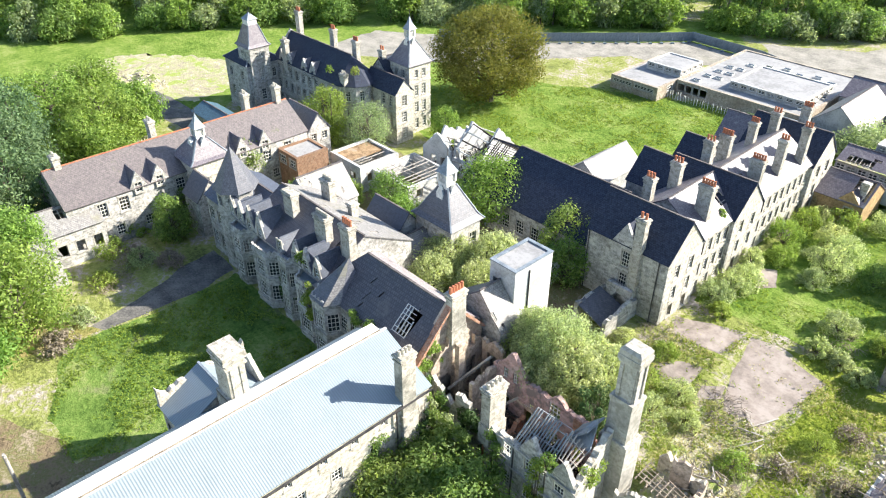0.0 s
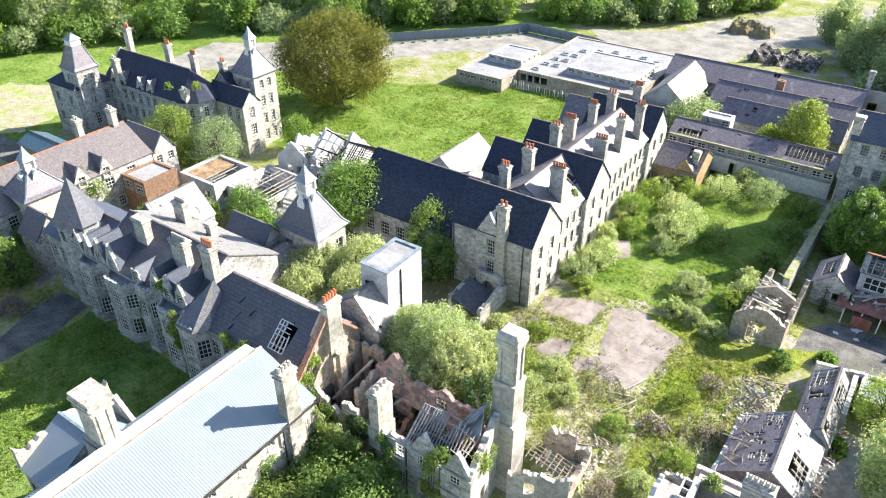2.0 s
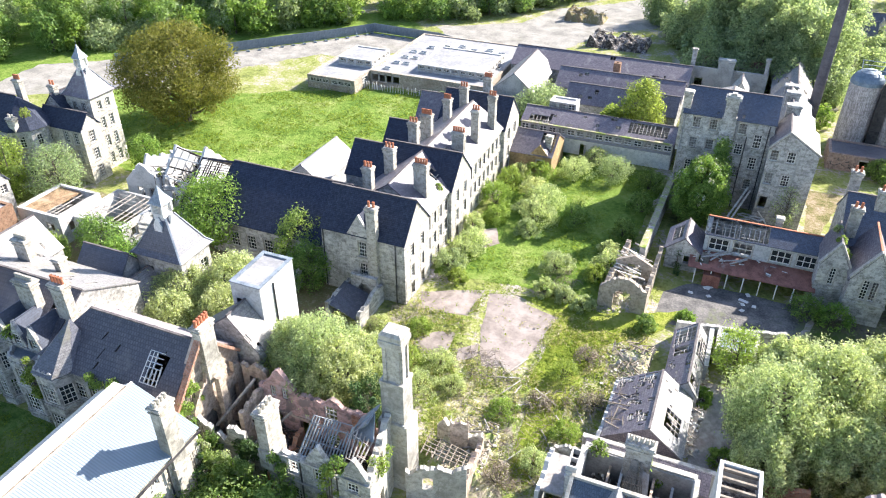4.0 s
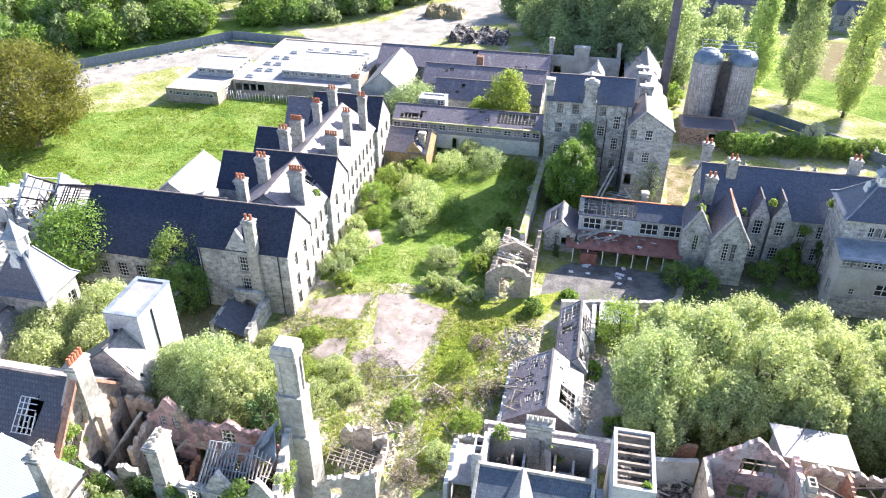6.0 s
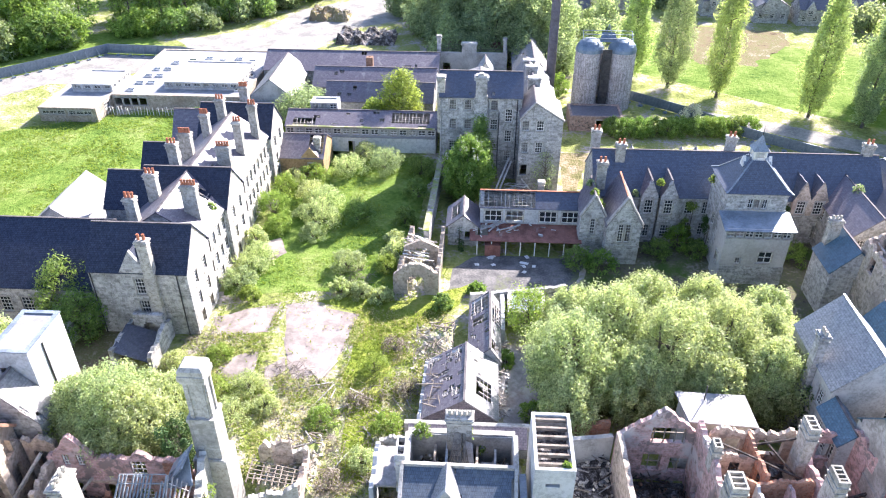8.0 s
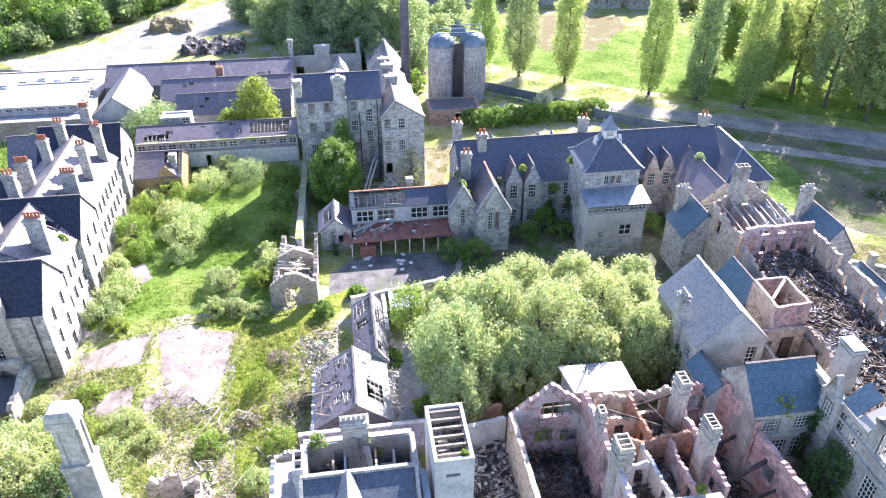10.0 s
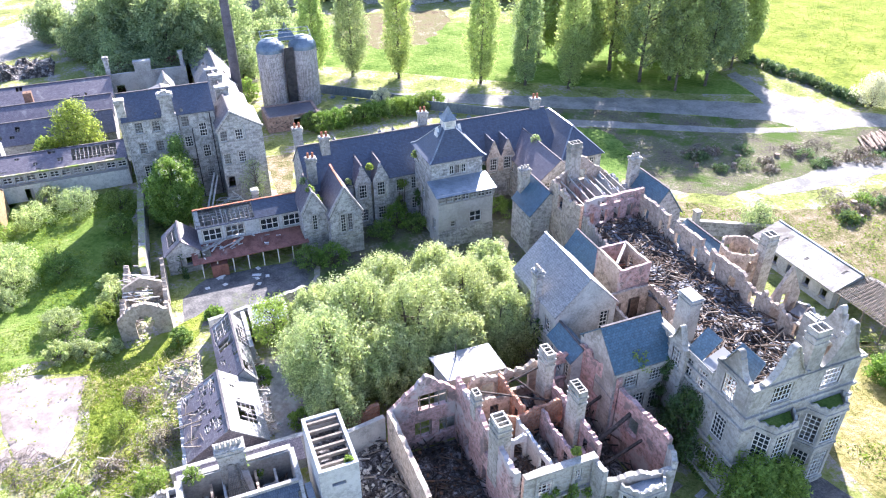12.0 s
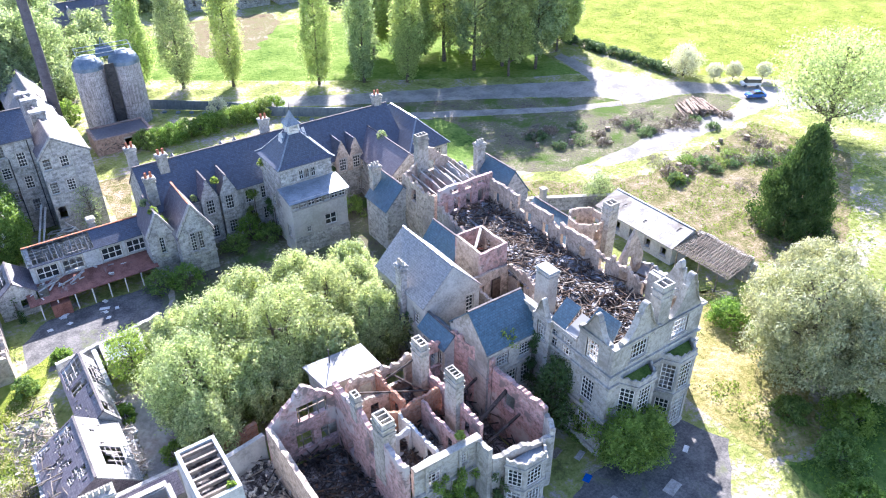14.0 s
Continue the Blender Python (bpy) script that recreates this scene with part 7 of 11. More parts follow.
def green_wall_range():
    ob = house("laundry_range", "long low range with a white lower wall and ruined clerestory", -34.8, -7.6, 120.6, 128.6, 4.5, 6.2, "x", {"S": rows((3.3, 0.95, 1.3, 16, "mullion"), (0.0, 2.1, 1.2, [0.42], "gone"))}, wall={"S": WHITEWASH, "E": STONE, "W": STONE, "N": STONE}, slate=SLATE_PURPLE, holes=([(0.7, 0.95, 0.3, 0.9), (0.05, 0.2, 0.1, 0.5)] + slipped(7, 10, 0.02, 0.06), slipped(8, 6)), over=0.1)
    s = Shape()
    s.box(-34.6, -7.8, 120.5, 121.4, 4.5, 4.75)
    part("mossy_parapet", s, RUBBLE_GROUND, ob, "mossy broken parapet gutter")
    s = Shape()
    s.box(-34.6, -7.8, 120.15, 120.597, 2.85, 3.05)
    part("ledge", s, FELT, ob, "pale slab ledge under the clerestory windows")
    s = Shape()
    s.wall((-34.7, 120.35), (-7.7, 120.35), 0.2, -0.3, 2.84, [(11.2, 12.4, -0.3, 2.1)])
    part("lower_wall", s, PAINT, ob, "flaking white painted lower wall")
    house("roof_lantern", "small white framed roof box", -31.0, -26.0, 125.6, 128.6, 7.2, None, "flat", {"S": rows((6.0, 0.9, 1.2, 3, "mullion"))}, wall=WHITEWASH, slate=FELT, z0=4.6)
    for k, (y0, y1, x0) in enumerate(((133.6, 140.6, -30), (141.0, 150.0, -34), (150.4, 161.0, -46.5))):
        house("workshop_shed", "long workshop shed with mossy purple slate roof", x0, -9.0, y0, y1, 4.4, 7.0, "x", None, slate=SLATE_PURPLE, wall=STONE, group="workshop sheds", holes=(slipped(20 + k, 5, 0.01, 0.04), slipped(30 + k, 5, 0.01, 0.04)))
    house("roof_vent", "small brick ventilator on the workshop roof", -24.0, -22.6, 148.6, 150.0, 8.0, None, "flat", None, wall=BROWNPLASTER, slate=LEAD, z0=4.6)
    ochre = masonry("ochre stone", (0.46, 0.33, 0.17), (0.36, 0.25, 0.13), (0.40, 0.31, 0.19), 0.6, 0.3, 0.015, stain=(0.20, 0.15, 0.10))
    c = house("gate_cottage", "small cottage with ochre stone gable and broken slate roof", -36.0, -26.0, 110.2, 118.4, 3.5, 6.0, "x", {"S": rows((0.9, 1.6, 1.2, [0.8], "gone"))}, wall=ochre, slate=SLATE_PURPLE, holes=(((0.72, 0.97, 0.2, 0.95),), ()))
    chimney(c, -27.2, 112.4, 3.0, 6.4, 1.0, 0.8, 0, None, STONE_SUNLIT)
    cross_gable(c, -28.2, 110.1, 3.5, 3.2, 4.0, 1.6, "S", SLATE_PURPLE, ochre, 0.3)


green_wall_range()


def court_wall():
    ob = thing("court_wall", -7, 98, 0, "long stone court wall with mossy coping", "wall")
    ruin_wall(ob, (-6.2, 121), (-7.4, 88.6), 3.2, 41, STONE, 0.25, thick=0.8)
    s = Shape()
    s.beam((-5.9, 121, 3.2), (-7.1, 88.6, 3.15), 0.9, 0.2)
    part("coping", s, RUBBLE_GROUND, ob)
    ar = thing("arched_ruin", -7.5, 82, 0, "roofless stone shelter with arched gable ends", "ruin")
    ruin_wall(ar, (-10.6, 77.6), (-4.6, 77.6), lambda u: 3.0 + 1.9 * math.sin(math.pi * min(max(u / 6.0, 0), 1)) + 0.3 * noise.noise((u * 3.7, 4.2, 0)), 42, PALEBRICK, 0.5, [(1.9, 4.1, -0.3, 2.4), (2.1, 3.9, 2.4, 2.8), (2.5, 3.5, 2.8, 3.1)], 0.6)
    ruin_wall(ar, (-4.6, 77.6), (-4.4, 90.0), 3.3, 43, PALEBRICK, 1.2, [(4, 5, 0, 2.1)], 0.5)
    ruin_wall(ar, (-9.4, 90.0), (-10.4, 78.0), 3.0, 44, PALEBRICK, 1.2, (), 0.6)
    ruin_wall(ar, (-5.0, 84.6), (-9.8, 84.6), gable_top(4.8, 3.2, 4.4), 45, PALEBRICK, 0.4, [(1.3, 3.5, -0.3, 2.6), (1.6, 3.2, 2.6, 3.0)], 0.45)
    rng = random.Random(6)
    for k in range(22):
        y = 78.4 + rng.random() * 11
        s = Shape()
        s.beam((-10 + rng.random() * 2, y, 2.6 + rng.random()), (-5.2 - rng.random() * 2, y + rng.uniform(-1, 1), 1.6 + rng.random() * 1.6), 0.1, 0.12)
        part("fallen_rafter", s, BATTEN if k % 3 else PAINT, ar)
    rubble_mound("fallen_masonry", "mossy rubble on the shelter floor", -9.8, -5.2, 78.4, 89.6, 0, 1.0, 20, RUBBLE_GROUND, 46, (TIMBER,), 2.0)


court_wall()


def veranda_sheds():
    ob = house("veranda_range", "low stone range with white windows, half its roof gone", 0.6, 15.2, 91.6, 96.4, 5.5, 7.0, "x", {"S": rows((3.3, 1.75, 2.5, [0.13, 0.34, 0.67, 0.89], "mullion"), (0.3, 2.0, 1.3, [0.2, 0.5, 0.8], "gone"))}, wall={"S": WHITEWASH, "E": STONE, "W": STONE, "N": STONE}, slate=SLATE_NAVY, holes=(((0.0, 0.54, 0.05, 1.0),), ((0.0, 0.5, 0.2, 0.9),)), crest=TERRACOTTA, over=0.15)
    chimney(ob, 9.4, 95.6, 3.4, 8.0, 0.8, 0.8, 0, None, STONE_SUNLIT)
    battens(ob, (0.8, 91.8, 5.5), (8.2, 91.8, 5.5), (8.2, 94.0, 6.9), (0.8, 94.0, 6.6), 0.9, 0.7, 0.5, TIMBER, 63)
    s = Shape()
    s.slope((-0.8, 87.6, 2.4), (15.0, 87.6, 2.4), (15.0, 91.5, 3.05), (-0.8, 91.5, 3.05), 0.08, [(0.05, 0.16, 0.3, 0.9)])
    part("veranda_roof", s, RUST, ob, "rust red corrugated veranda roof")
    rng = random.Random(64)
    for k in range(26):
        x, y, a = rng.uniform(-0.4, 12), rng.uniform(88, 91.2), rng.uniform(0, 3.14)
        s = Shape()
        z = 2.5 + (y - 87.6) * 0.167
        s.beam((x, y, z + 0.05), (x + 0.7 * math.cos(a), y + 0.4 * math.sin(a), z + 0.07 + 0.067 * math.sin(a)), rng.uniform(0.1, 0.3), 0.04)
        part("slipped_slate", s, (BATTEN, PAINT)[k % 2], ob)
    for k in range(8):
        s = Shape()
        s.box(0.2 + 2.05 * k, 0.34 + 2.05 * k, 87.7, 87.84, -0.1, 2.38)
        part("veranda_post", s, PAINT, ob)
    rng = random.Random(61)
    for k in range(6):
        x = -0.5 + rng.random() * 7
        s = Shape()
        s.beam((x, 88.5 + rng.random() * 2, 2.9), (x + rng.uniform(1, 4), 90 + rng.random() * 1.2, 3.3 + rng.random() * 0.6), 0.25, 0.06)
        part("fallen_board", s, BATTEN, ob)
    s = Shape()
    s.box(1.4, 3.6, 87.3, 88.6, 0, 1.8)
    part("rusty_tank", s, RUST, ob, "rusty brown box under the veranda")
    house("gabled_store", "small gabled stone store with slipped slates", -4.0, 0.4, 90.0, 95.6, 3.2, 5.0, "y", {"S": rows((1.2, 1.2, 0.9, [0.66], "gone"))}, slate=SLATE_PURPLE, holes=(((0.2, 0.8, 0.3, 0.8),), ()))
    yard = thing("yard_wall", 6, 75, 0, "low stone wall round the near yard", "wall")
    ruin_wall(yard, (-0.4, 74.6), (4.4, 75.4), 2.6, 62, STONE, 0.2)
    ruin_wall(yard, (4.4, 75.4), (12.0, 77.4), 2.4, 63, STONE, 0.2)
    ruin_wall(yard, (3.9, 68.2), (3.9, 76.0), 2.5, 64, WHITEWASH, 0.4)
    rng = random.Random(66)
    for k in range(10):
        s = Shape()
        x, y = rng.uniform(0, 9), rng.uniform(83.5, 87)
        s.beam((x, y, 0.08), (x + rng.uniform(-1.2, 1.2), y + rng.uniform(-0.8, 0.8), 0.12), 0.5, 0.06)
        single("fallen_board", s, PAINT, (x, y, 0.08), "pale broken board lying on the asphalt yard", "board", group="boards in the yard")


veranda_sheds()


def east_range():
    sw = rows((4.4, 2.0, 1.2, [0.28, 0.34, 0.4, 0.47, 0.53, 0.6, 0.66, 0.72, 0.8, 0.86, 0.93], "sash"), (0.9, 2.0, 1.2, [0.28, 0.34, 0.4, 0.47, 0.53, 0.6, 0.66, 0.72, 0.8, 0.86, 0.93], "sash"))
    ob = house("east_range", "long stone range with a dark slate roof and red ridge", 16.8, 57.5, 93.4, 104.0, 7.2, 11.8, "x", {"S": sw, "N": sw}, slate=SLATE_NAVY, holes=(((0.195, 0.215, 0.05, 0.3), (0.27, 0.285, 0.05, 0.25)), ()), crest=RIDGE)
    for x in (24.6, 27.4):
        walls_of(ob, x - 1.2, x + 1.2, 92.5, 94.4, {"S": gable_top(2.4, 7.6, 10.2), "E": 7.6, "W": 7.6}, {"S": rows((4.8, 2.2, 1.2, [0.5], "sash"), (0.9, 2.0, 1.2, [0.5], "sash"))}, STONE)
        roof_gable(ob, x - 1.2, x + 1.2, 92.5, 97.4, 7.6, 10.0, "y", SLATE_PURPLE, 0.1, -0.1)
    for x in (46.0, 48.4):
        cross_gable(ob, x, 93.2, 7.4, 2.4, 5.0, 2.6, "S", SLATE, CREAM, 2.4, (1.2, 2.0, 0.2), 0.4)
    for x, y, z1 in ((17.6, 94.0, 12.2), (20.6, 97.6, 13.4), (17.8, 103.2, 13), (37.2, 101, 13.4), (56, 99, 13.6)):
        chimney(ob, x, y, 8.0, z1, 1.3, 1.0, 2, None, CHIMNEY)
    for x in (23.5, 31.0, 33.2, 44.0):
        cross_gable(ob, x, 104.1, 7.4, 2.4, 5.0, 2.7, "N", SLATE, STONE, 0.3)
    # Both bays: purple west slope, east slope paled to look sunlit.
    gf = house("gabled_bay", "tall stone bay with steep gable and red ridge", 18.0, 22.6, 86.4, 94, 6.4, 10.4, "y", {"S": rows((3.6, 2.8, 0.75, [0.4, 0.62], "sash"))}, slate=(SLATE_PURPLE, SLATE_SUNLIT), strings=(3.0,), crest=TERRACOTTA)
    coped_gable(gf, 18.0, 22.6, 86.45, 6.5, 10.5, 0.5)
    ct = house("canted_bay", "narrow stone bay with steep slate gable and plants on its roof", 14.6, 17.96, 88.4, 94.2, 6.4, 9.6, "y", {"S": rows((3.6, 2.4, 0.7, [0.5], "sash"))}, slate=(SLATE_PURPLE, SLATE_SUNLIT), strings=(3.0,), trim="SW", over=0.1)
    coped_gable(ct, 14.6, 17.96, 88.45, 6.45, 9.65, 0.5)
    # tower and its rendered lift annex
    tw = house("stair_tower", "square stone tower with slate roof and white lantern", 33.0, 40.8, 86.2, 93.2, 11.9, None, "open", {"S": rows((9.6, 1.4, 0.7, [0.4, 0.52, 0.64], "small")), "W": rows((5.0, 1.8, 1.0, 1, "sash"), (1.2, 1.8, 1.0, 1, "sash"))}, strings=(11.8, 9.5))
    pyramid_roof(tw, 33.0, 40.8, 86.2, 93.2, 12.0, 15.4, SLATE_NAVY, 1.8)
    spire_cupola(tw, 36.9, 89.7, 15.5, 1.5, 1.2, 2.0)
    for f, dx, dy in (("W", -1.9, 0), ("E", 1.9, 0)):
        cross_gable(tw, 36.9 + dx, 89.7 + dy, 14.6, 1.2, 1.6, 0.8, f, LEAD, PAINT, 0.9)
    an = house("lift_annex", "grey rendered lift annex with lead roof and clerestory windows", 32.6, 41.0, 82.6, 86.1, 8.6, None, "open", {"S": rows((7.3, 1.0, 1.0, 7, "mullion"), (3.4, 1.7, 1.8, [0.68], "mullion"), (3.2, 0.9, 0.7, [0.27], "small")), "W": rows((2.4, 1.6, 1.0, 1, "sash"))}, wall=BUFFRENDER)
    s = Shape()
    s.slope((32.2, 82.2, 8.5), (41.4, 82.2, 8.5), (41.4, 86.1, 9.3), (32.2, 86.1, 9.3), 0.15)
    part("roof_deck", s, LEAD, an, "blue grey lead roof")
    s = Shape()
    s.box(32.5, 41.1, 82.5, 82.597, -0.3, 2.8)
    part("stone_plinth", s, STONE, an)
    # wing that turns south at the east end
    house("east_wing", "stone wing with hipped purple slate roof", 49.2, 56.0, 84.0, 101.5, 6.8, 9.8, "y", {"S": rows((4.4, 2.0, 1.2, 2, "sash"), (1.0, 2.0, 1.2, 2, "sash")), "W": rows((4.4, 2.0, 1.2, 3, "sash"), (1.0, 2.0, 1.2, 3, "sash"))}, slate=SLATE_PURPLE)
    house("east_wing", "end pavilion with hipped slate roof", 56.2, 63.4, 89.4, 104.4, 7.0, 10.4, "hip", {"S": rows((4.2, 2.0, 1.2, 2, "sash"), (1.0, 2.0, 1.2, 2, "sash"))}, slate=SLATE_NAVY)
    sm = house("slate_lodge", "small stone lodge with bright blue slate roof", 43.8, 49.4, 76.2, 81.8, 6.6, 9.6, "y", {"S": rows((3.4, 2.0, 1.2, [0.66], "sash"))}, slate=SLATE_BLUE)
    chimney(sm, 45.2, 81.4, 6, 11.2, 1.4, 1.0, 3, POT_BUFF)


east_range()


def silos():
    ob = thing("twin_silos", 24.6, 145, 0, "pair of tall stave silos with domed metal caps and gantry", "silo")
    for x in (21.6, 28.0):
        s = Shape()
        n = 28
        s.tube((x, 145, -0.2), (x, 145, 11.75), 2.75, 2.75, n, False)
        body = part("silo_body", s, SILO, ob, "weathered grey concrete stave silo")
        s = Shape()
        for k in range(13):
            s = Shape()
            s.tube((x, 145, 0.85 * (k + 1) - 0.22), (x, 145, 0.85 * (k + 1) - 0.16), 2.79, 2.79, n, False)
            part("hoop", s, SILO, body)
        s = Shape()
        for k in range(6):
            a0, a1 = k * 1.45 / 6, (k + 1) * 1.45 / 6
            s.tube((x, 145, 11.7 + 2.5 * math.sin(a0)), (x, 145, 11.7 + 2.5 * math.sin(a1)), 2.85 * math.cos(a0), 2.85 * math.cos(a1), n, k == 5)
        part("dome", s, GALV, body, "ribbed galvanised dome")
    s = Shape()
    s.box(23.9, 25.7, 142.9, 143.0, 0, 12.5)
    s.box(23.9, 24.0, 142.2, 142.9, 0, 12.5)
    for k in range(14):
        s.box(24.2, 25.4, 142.3, 142.4, 0.6 + 0.85 * k, 0.68 + 0.85 * k)
    part("ladder_shaft", s, IRON, ob)
    s = Shape()
    for a, b in (((20, 143.4, 14.5), (29.6, 143.4, 14.5)), ((20, 143.4, 15.3), (29.6, 143.4, 15.3)), ((20, 146, 15.3), (29.6, 146, 15.3)), ((20, 143.4, 14), (20, 146, 15.3)), ((29.6, 143.4, 14), (29.6, 146, 15.3)), ((24, 144, 14), (24.8, 144.6, 17)), ((25.8, 144, 14), (24.8, 144.6, 17))):
        s.beam(a, b, 0.12, 0.12)
    s.slope((23, 143, 14), (26.6, 143, 14), (26, 144.6, 15.4), (23.6, 144.6, 15.4), 0.1)
    part("gantry", s, GALV, ob)
    st = thing("chimney_stack", 14.6, 149, 0, "tall slim dark steel boiler chimney", "chimney")
    s = Shape()
    s.tube((14.6, 149, -0.2), (14.6, 149, 30), 1.0, 0.8, 14)
    for z in (5, 10, 15, 20, 25):
        s.tube((14.6, 149, z), (14.6, 149, z + 0.15), 1.08 - z * 0.007, 1.08 - z * 0.007, 14)
    part("flue", s, STACK, st)
    h = house("pump_house", "low brick pump house with flat dark roof and painted scrawl", 17.4, 27.5, 132.0, 138.5, 3.0, None, "flat", {"S": rows((0.0, 2.2, 1.3, [0.56], "gone"))}, wall=masonry("pinkish brick", (0.34, 0.24, 0.20), (0.28, 0.2, 0.17), (0.3, 0.25, 0.22), 0.23, 0.08, 0.012), slate=SLATE)
    s = Shape()
    rng = random.Random(5)
    for k in range(14):
        x, z = 18.2 + rng.random() * 3.6, 0.7 + rng.random() * 1.1
        s.beam((x, 131.97, z), (x + rng.uniform(-0.7, 0.7), 131.97, z + rng.uniform(-0.5, 0.5)), 0.02, 0.12)
    part("scrawl", s, IRON, h, "dark unreadable painted strokes")


SILO = masonry("silo staves", (0.52, 0.49, 0.48), (0.42, 0.39, 0.39), (0.26, 0.24, 0.23), 0.3, 2.2, 0.025, stain=(0.16, 0.15, 0.145), stain_at=(0.6, 0.85), runs=(0.5, 0.72))
STACK = mottled("sooty steel", [(0.3, (0.07, 0.065, 0.08)), (0.7, (0.13, 0.12, 0.14))], 0.8, 0.6, 0.4)
silos()


def main_hall():
    """The burnt main building at the east end of the front."""
    ob = thing("burnt_hall", 51, 55, 0, "roofless burnt hall full of charred timbers", "ruin")
    ruin_wall(ob, (56.0, 38.8), (56.0, 45.4), 11.0, 70, CREAM, 1.0, light_rows(6.6, 2, 8.4, 1.9, 1.2) + light_rows(6.6, 2, 3.0, 2.4, 1.2), 0.45)
    ruin_wall(ob, (56.0, 45.4), (56.0, 68.4), 11.6, 71, CREAM, 0.5, light_rows(23, 7, 8.5, 1.6, 1.0) + light_rows(23, 7, 2.0, 2.6, 1.3), 0.45, dips=((0.5, 3.2, 10.9), (9.0, 10.6, 10.6), (15.6, 17.0, 9.6)))
    ruin_wall(ob, (56.0, 68.8), (47.2, 68.8), 12.3, 72, PINK, 0.25, [(1.4, 2.4, 8.4, 10.4), (3.4, 4.4, 8.4, 10.4), (5.4, 6.4, 8.4, 10.4), (7.4, 8.2, 8.4, 10.2), (1.2, 2.5, 11.1, 11.7), (3.3, 4.6, 11.1, 11.7), (5.4, 6.7, 11.1, 11.7)], 0.45)
    ruin_wall(ob, (47.2, 68.8), (47.0, 60.0), 9.6, 73, CREAM, 1.4, (), 0.4)
    ruin_wall(ob, (47.6, 54.4), (46.8, 46.2), 9.0, 79, CREAM, 0.9, [(2.0, 3.2, 5.2, 7.6)], 0.4)
    ruin_wall(ob, (46.4, 46.0), (42.2, 46.4), 10.4, 74, CREAM, 0.9, [(1.2, 2.4, 7.8, 9.6)], 0.4)
    ruin_wall(ob, (56.4, 45.2), (60.4, 45.2), gable_top(4.0, 10.2, 14.0), 86, CREAM, 0.5, [(1.4, 2.4, 8.6, 10.6)], 0.4)
    ruin_wall(ob, (60.4, 38.8), (60.4, 45.0), 9.6, 87, STONE, 0.8, light_rows(6.2, 2, 3.0, 2.2, 1.2), 0.4)
    ruin_wall(ob, (56.2, 38.6), (60.4, 38.6), 10.4, 88, CREAM, 1.2, [(1.4, 2.6, 6.0, 8.4)], 0.4)
    s = Shape()
    for a, b in (((56.6, 44.0, 9.8), (60.0, 40.0, 8.6)), ((56.5, 41.4, 9.9), (60.2, 43.4, 9.4)), ((56.4, 39.6, 10.0), (60.2, 39.9, 9.2))):
        s.beam(a, b, 0.2, 0.25)
    part("fallen_rafter", s, CHARRED, ob)
    s = Shape()
    s.slope((58.6, 44.6, 8.2), (58.6, 39.2, 8.2), (60.0, 39.2, 9.0), (60.0, 44.6, 9.0), 0.12, [(0.3, 0.5, 0.2, 0.9)])
    part("roof_remnant", s, FELT, ob, "strip of pale sheet roof")
    open_chimney(ob, 60.6, 51.2, 6.0, 14.2, 1.5, 1.3, 2, CHIMNEY, "x")
    n = 8
    poly = [(58.9 + 2.3 * math.cos(6.28319 * (k + 0.5) / n), 53.4 + 2.3 * math.sin(6.28319 * (k + 0.5) / n)) for k in range(n)]
    for k in range(n):
        s = Shape()
        ln = 1.76
        s.wall(poly[k], poly[(k + 1) % n], 0.3, -0.3, ragged(300 + k, 11.9, 0.5), [(0.4, 1.3, 9.0, 10.8)] if k % 2 else [], [0.3 * j for j in range(6)])
        part("turret_wall", s, CREAM, ob)
    # upper floor of debris between the walls
    s = Shape()
    s.box(47.4, 55.9, 46.4, 68.3, 7.3, 7.6)
    part("sagging_floor", s, SOOT, ob)
    rubble_mound("charred_debris", "deep bed of charred beams, pale slates and ash", 47.5, 55.5, 46.0, 68.2, 7.6, 0.9, 900, SOOT, 75, (CHARRED, REDWOOD, TIMBER, REDWOOD), 2.0, blocks=3000, stone=ASHSLATE, flat=True)
    rubble_mound("charred_debris", "charred roof timbers and slates behind the gables", 42.2, 55.4, 33.0, 46.2, 7.6, 1.5, 800, SOOT, 81, (CHARRED, REDWOOD, TIMBER, REDWOOD), 2.4, blocks=1800, stone=ASHSLATE, flat=True)
    # far block with open rooms and two chimneys
    fb = thing("roofless_rooms", 51.5, 72, 0, "roofless room block with plastered partitions and tall chimney", "ruin")
    ruin_wall(fb, (47.0, 76.8), (47.0, 69.2), 11.2, 76, CREAM, 1.0, [(2, 3.2, 8, 10)], 0.4)
    ruin_wall(fb, (56.0, 69.2), (56.0, 76.8), 11.0, 77, STONE, 1.0, (), 0.45)
    fg = gable_top(9.0, 10.4, 14.2)
    ruin_wall(fb, (56.0, 77.2), (47.0, 77.2), lambda u: fg(min(max(u, 0), 9.0)) + 0.5 * noise.noise((u * 1.9, 5.5, 0)), 78, CREAM, 0.6, [(3.6, 5.2, 10.4, 12.0)], 0.45)
    for x in (49.8, 52.4, 54.4):
        ruin_wall(fb, (x, 69.4), (x, 76.8), 10.8, int(x), PINK if x < 52 else WHITEWASH, 0.8, [(2, 3, 7.8, 9.8)], 0.25)
    s = Shape()
    s.box(47.3, 55.6, 69.3, 76.8, 7.2, 7.4)
    part("floor", s, SOOT, fb)
    s = Shape()
    for k in range(7):
        s.beam((48 + 1.2 * k, 69.6, 10.6), (48.2 + 1.2 * k, 76.4, 10.9 + 0.4 * (k % 2)), 0.14, 0.2)
    part("ceiling_joist", s, BATTEN, fb)
    open_chimney(fb, 50.2, 77.0, 8.0, 16.2, 1.7, 1.1, 3, CHIMNEY)
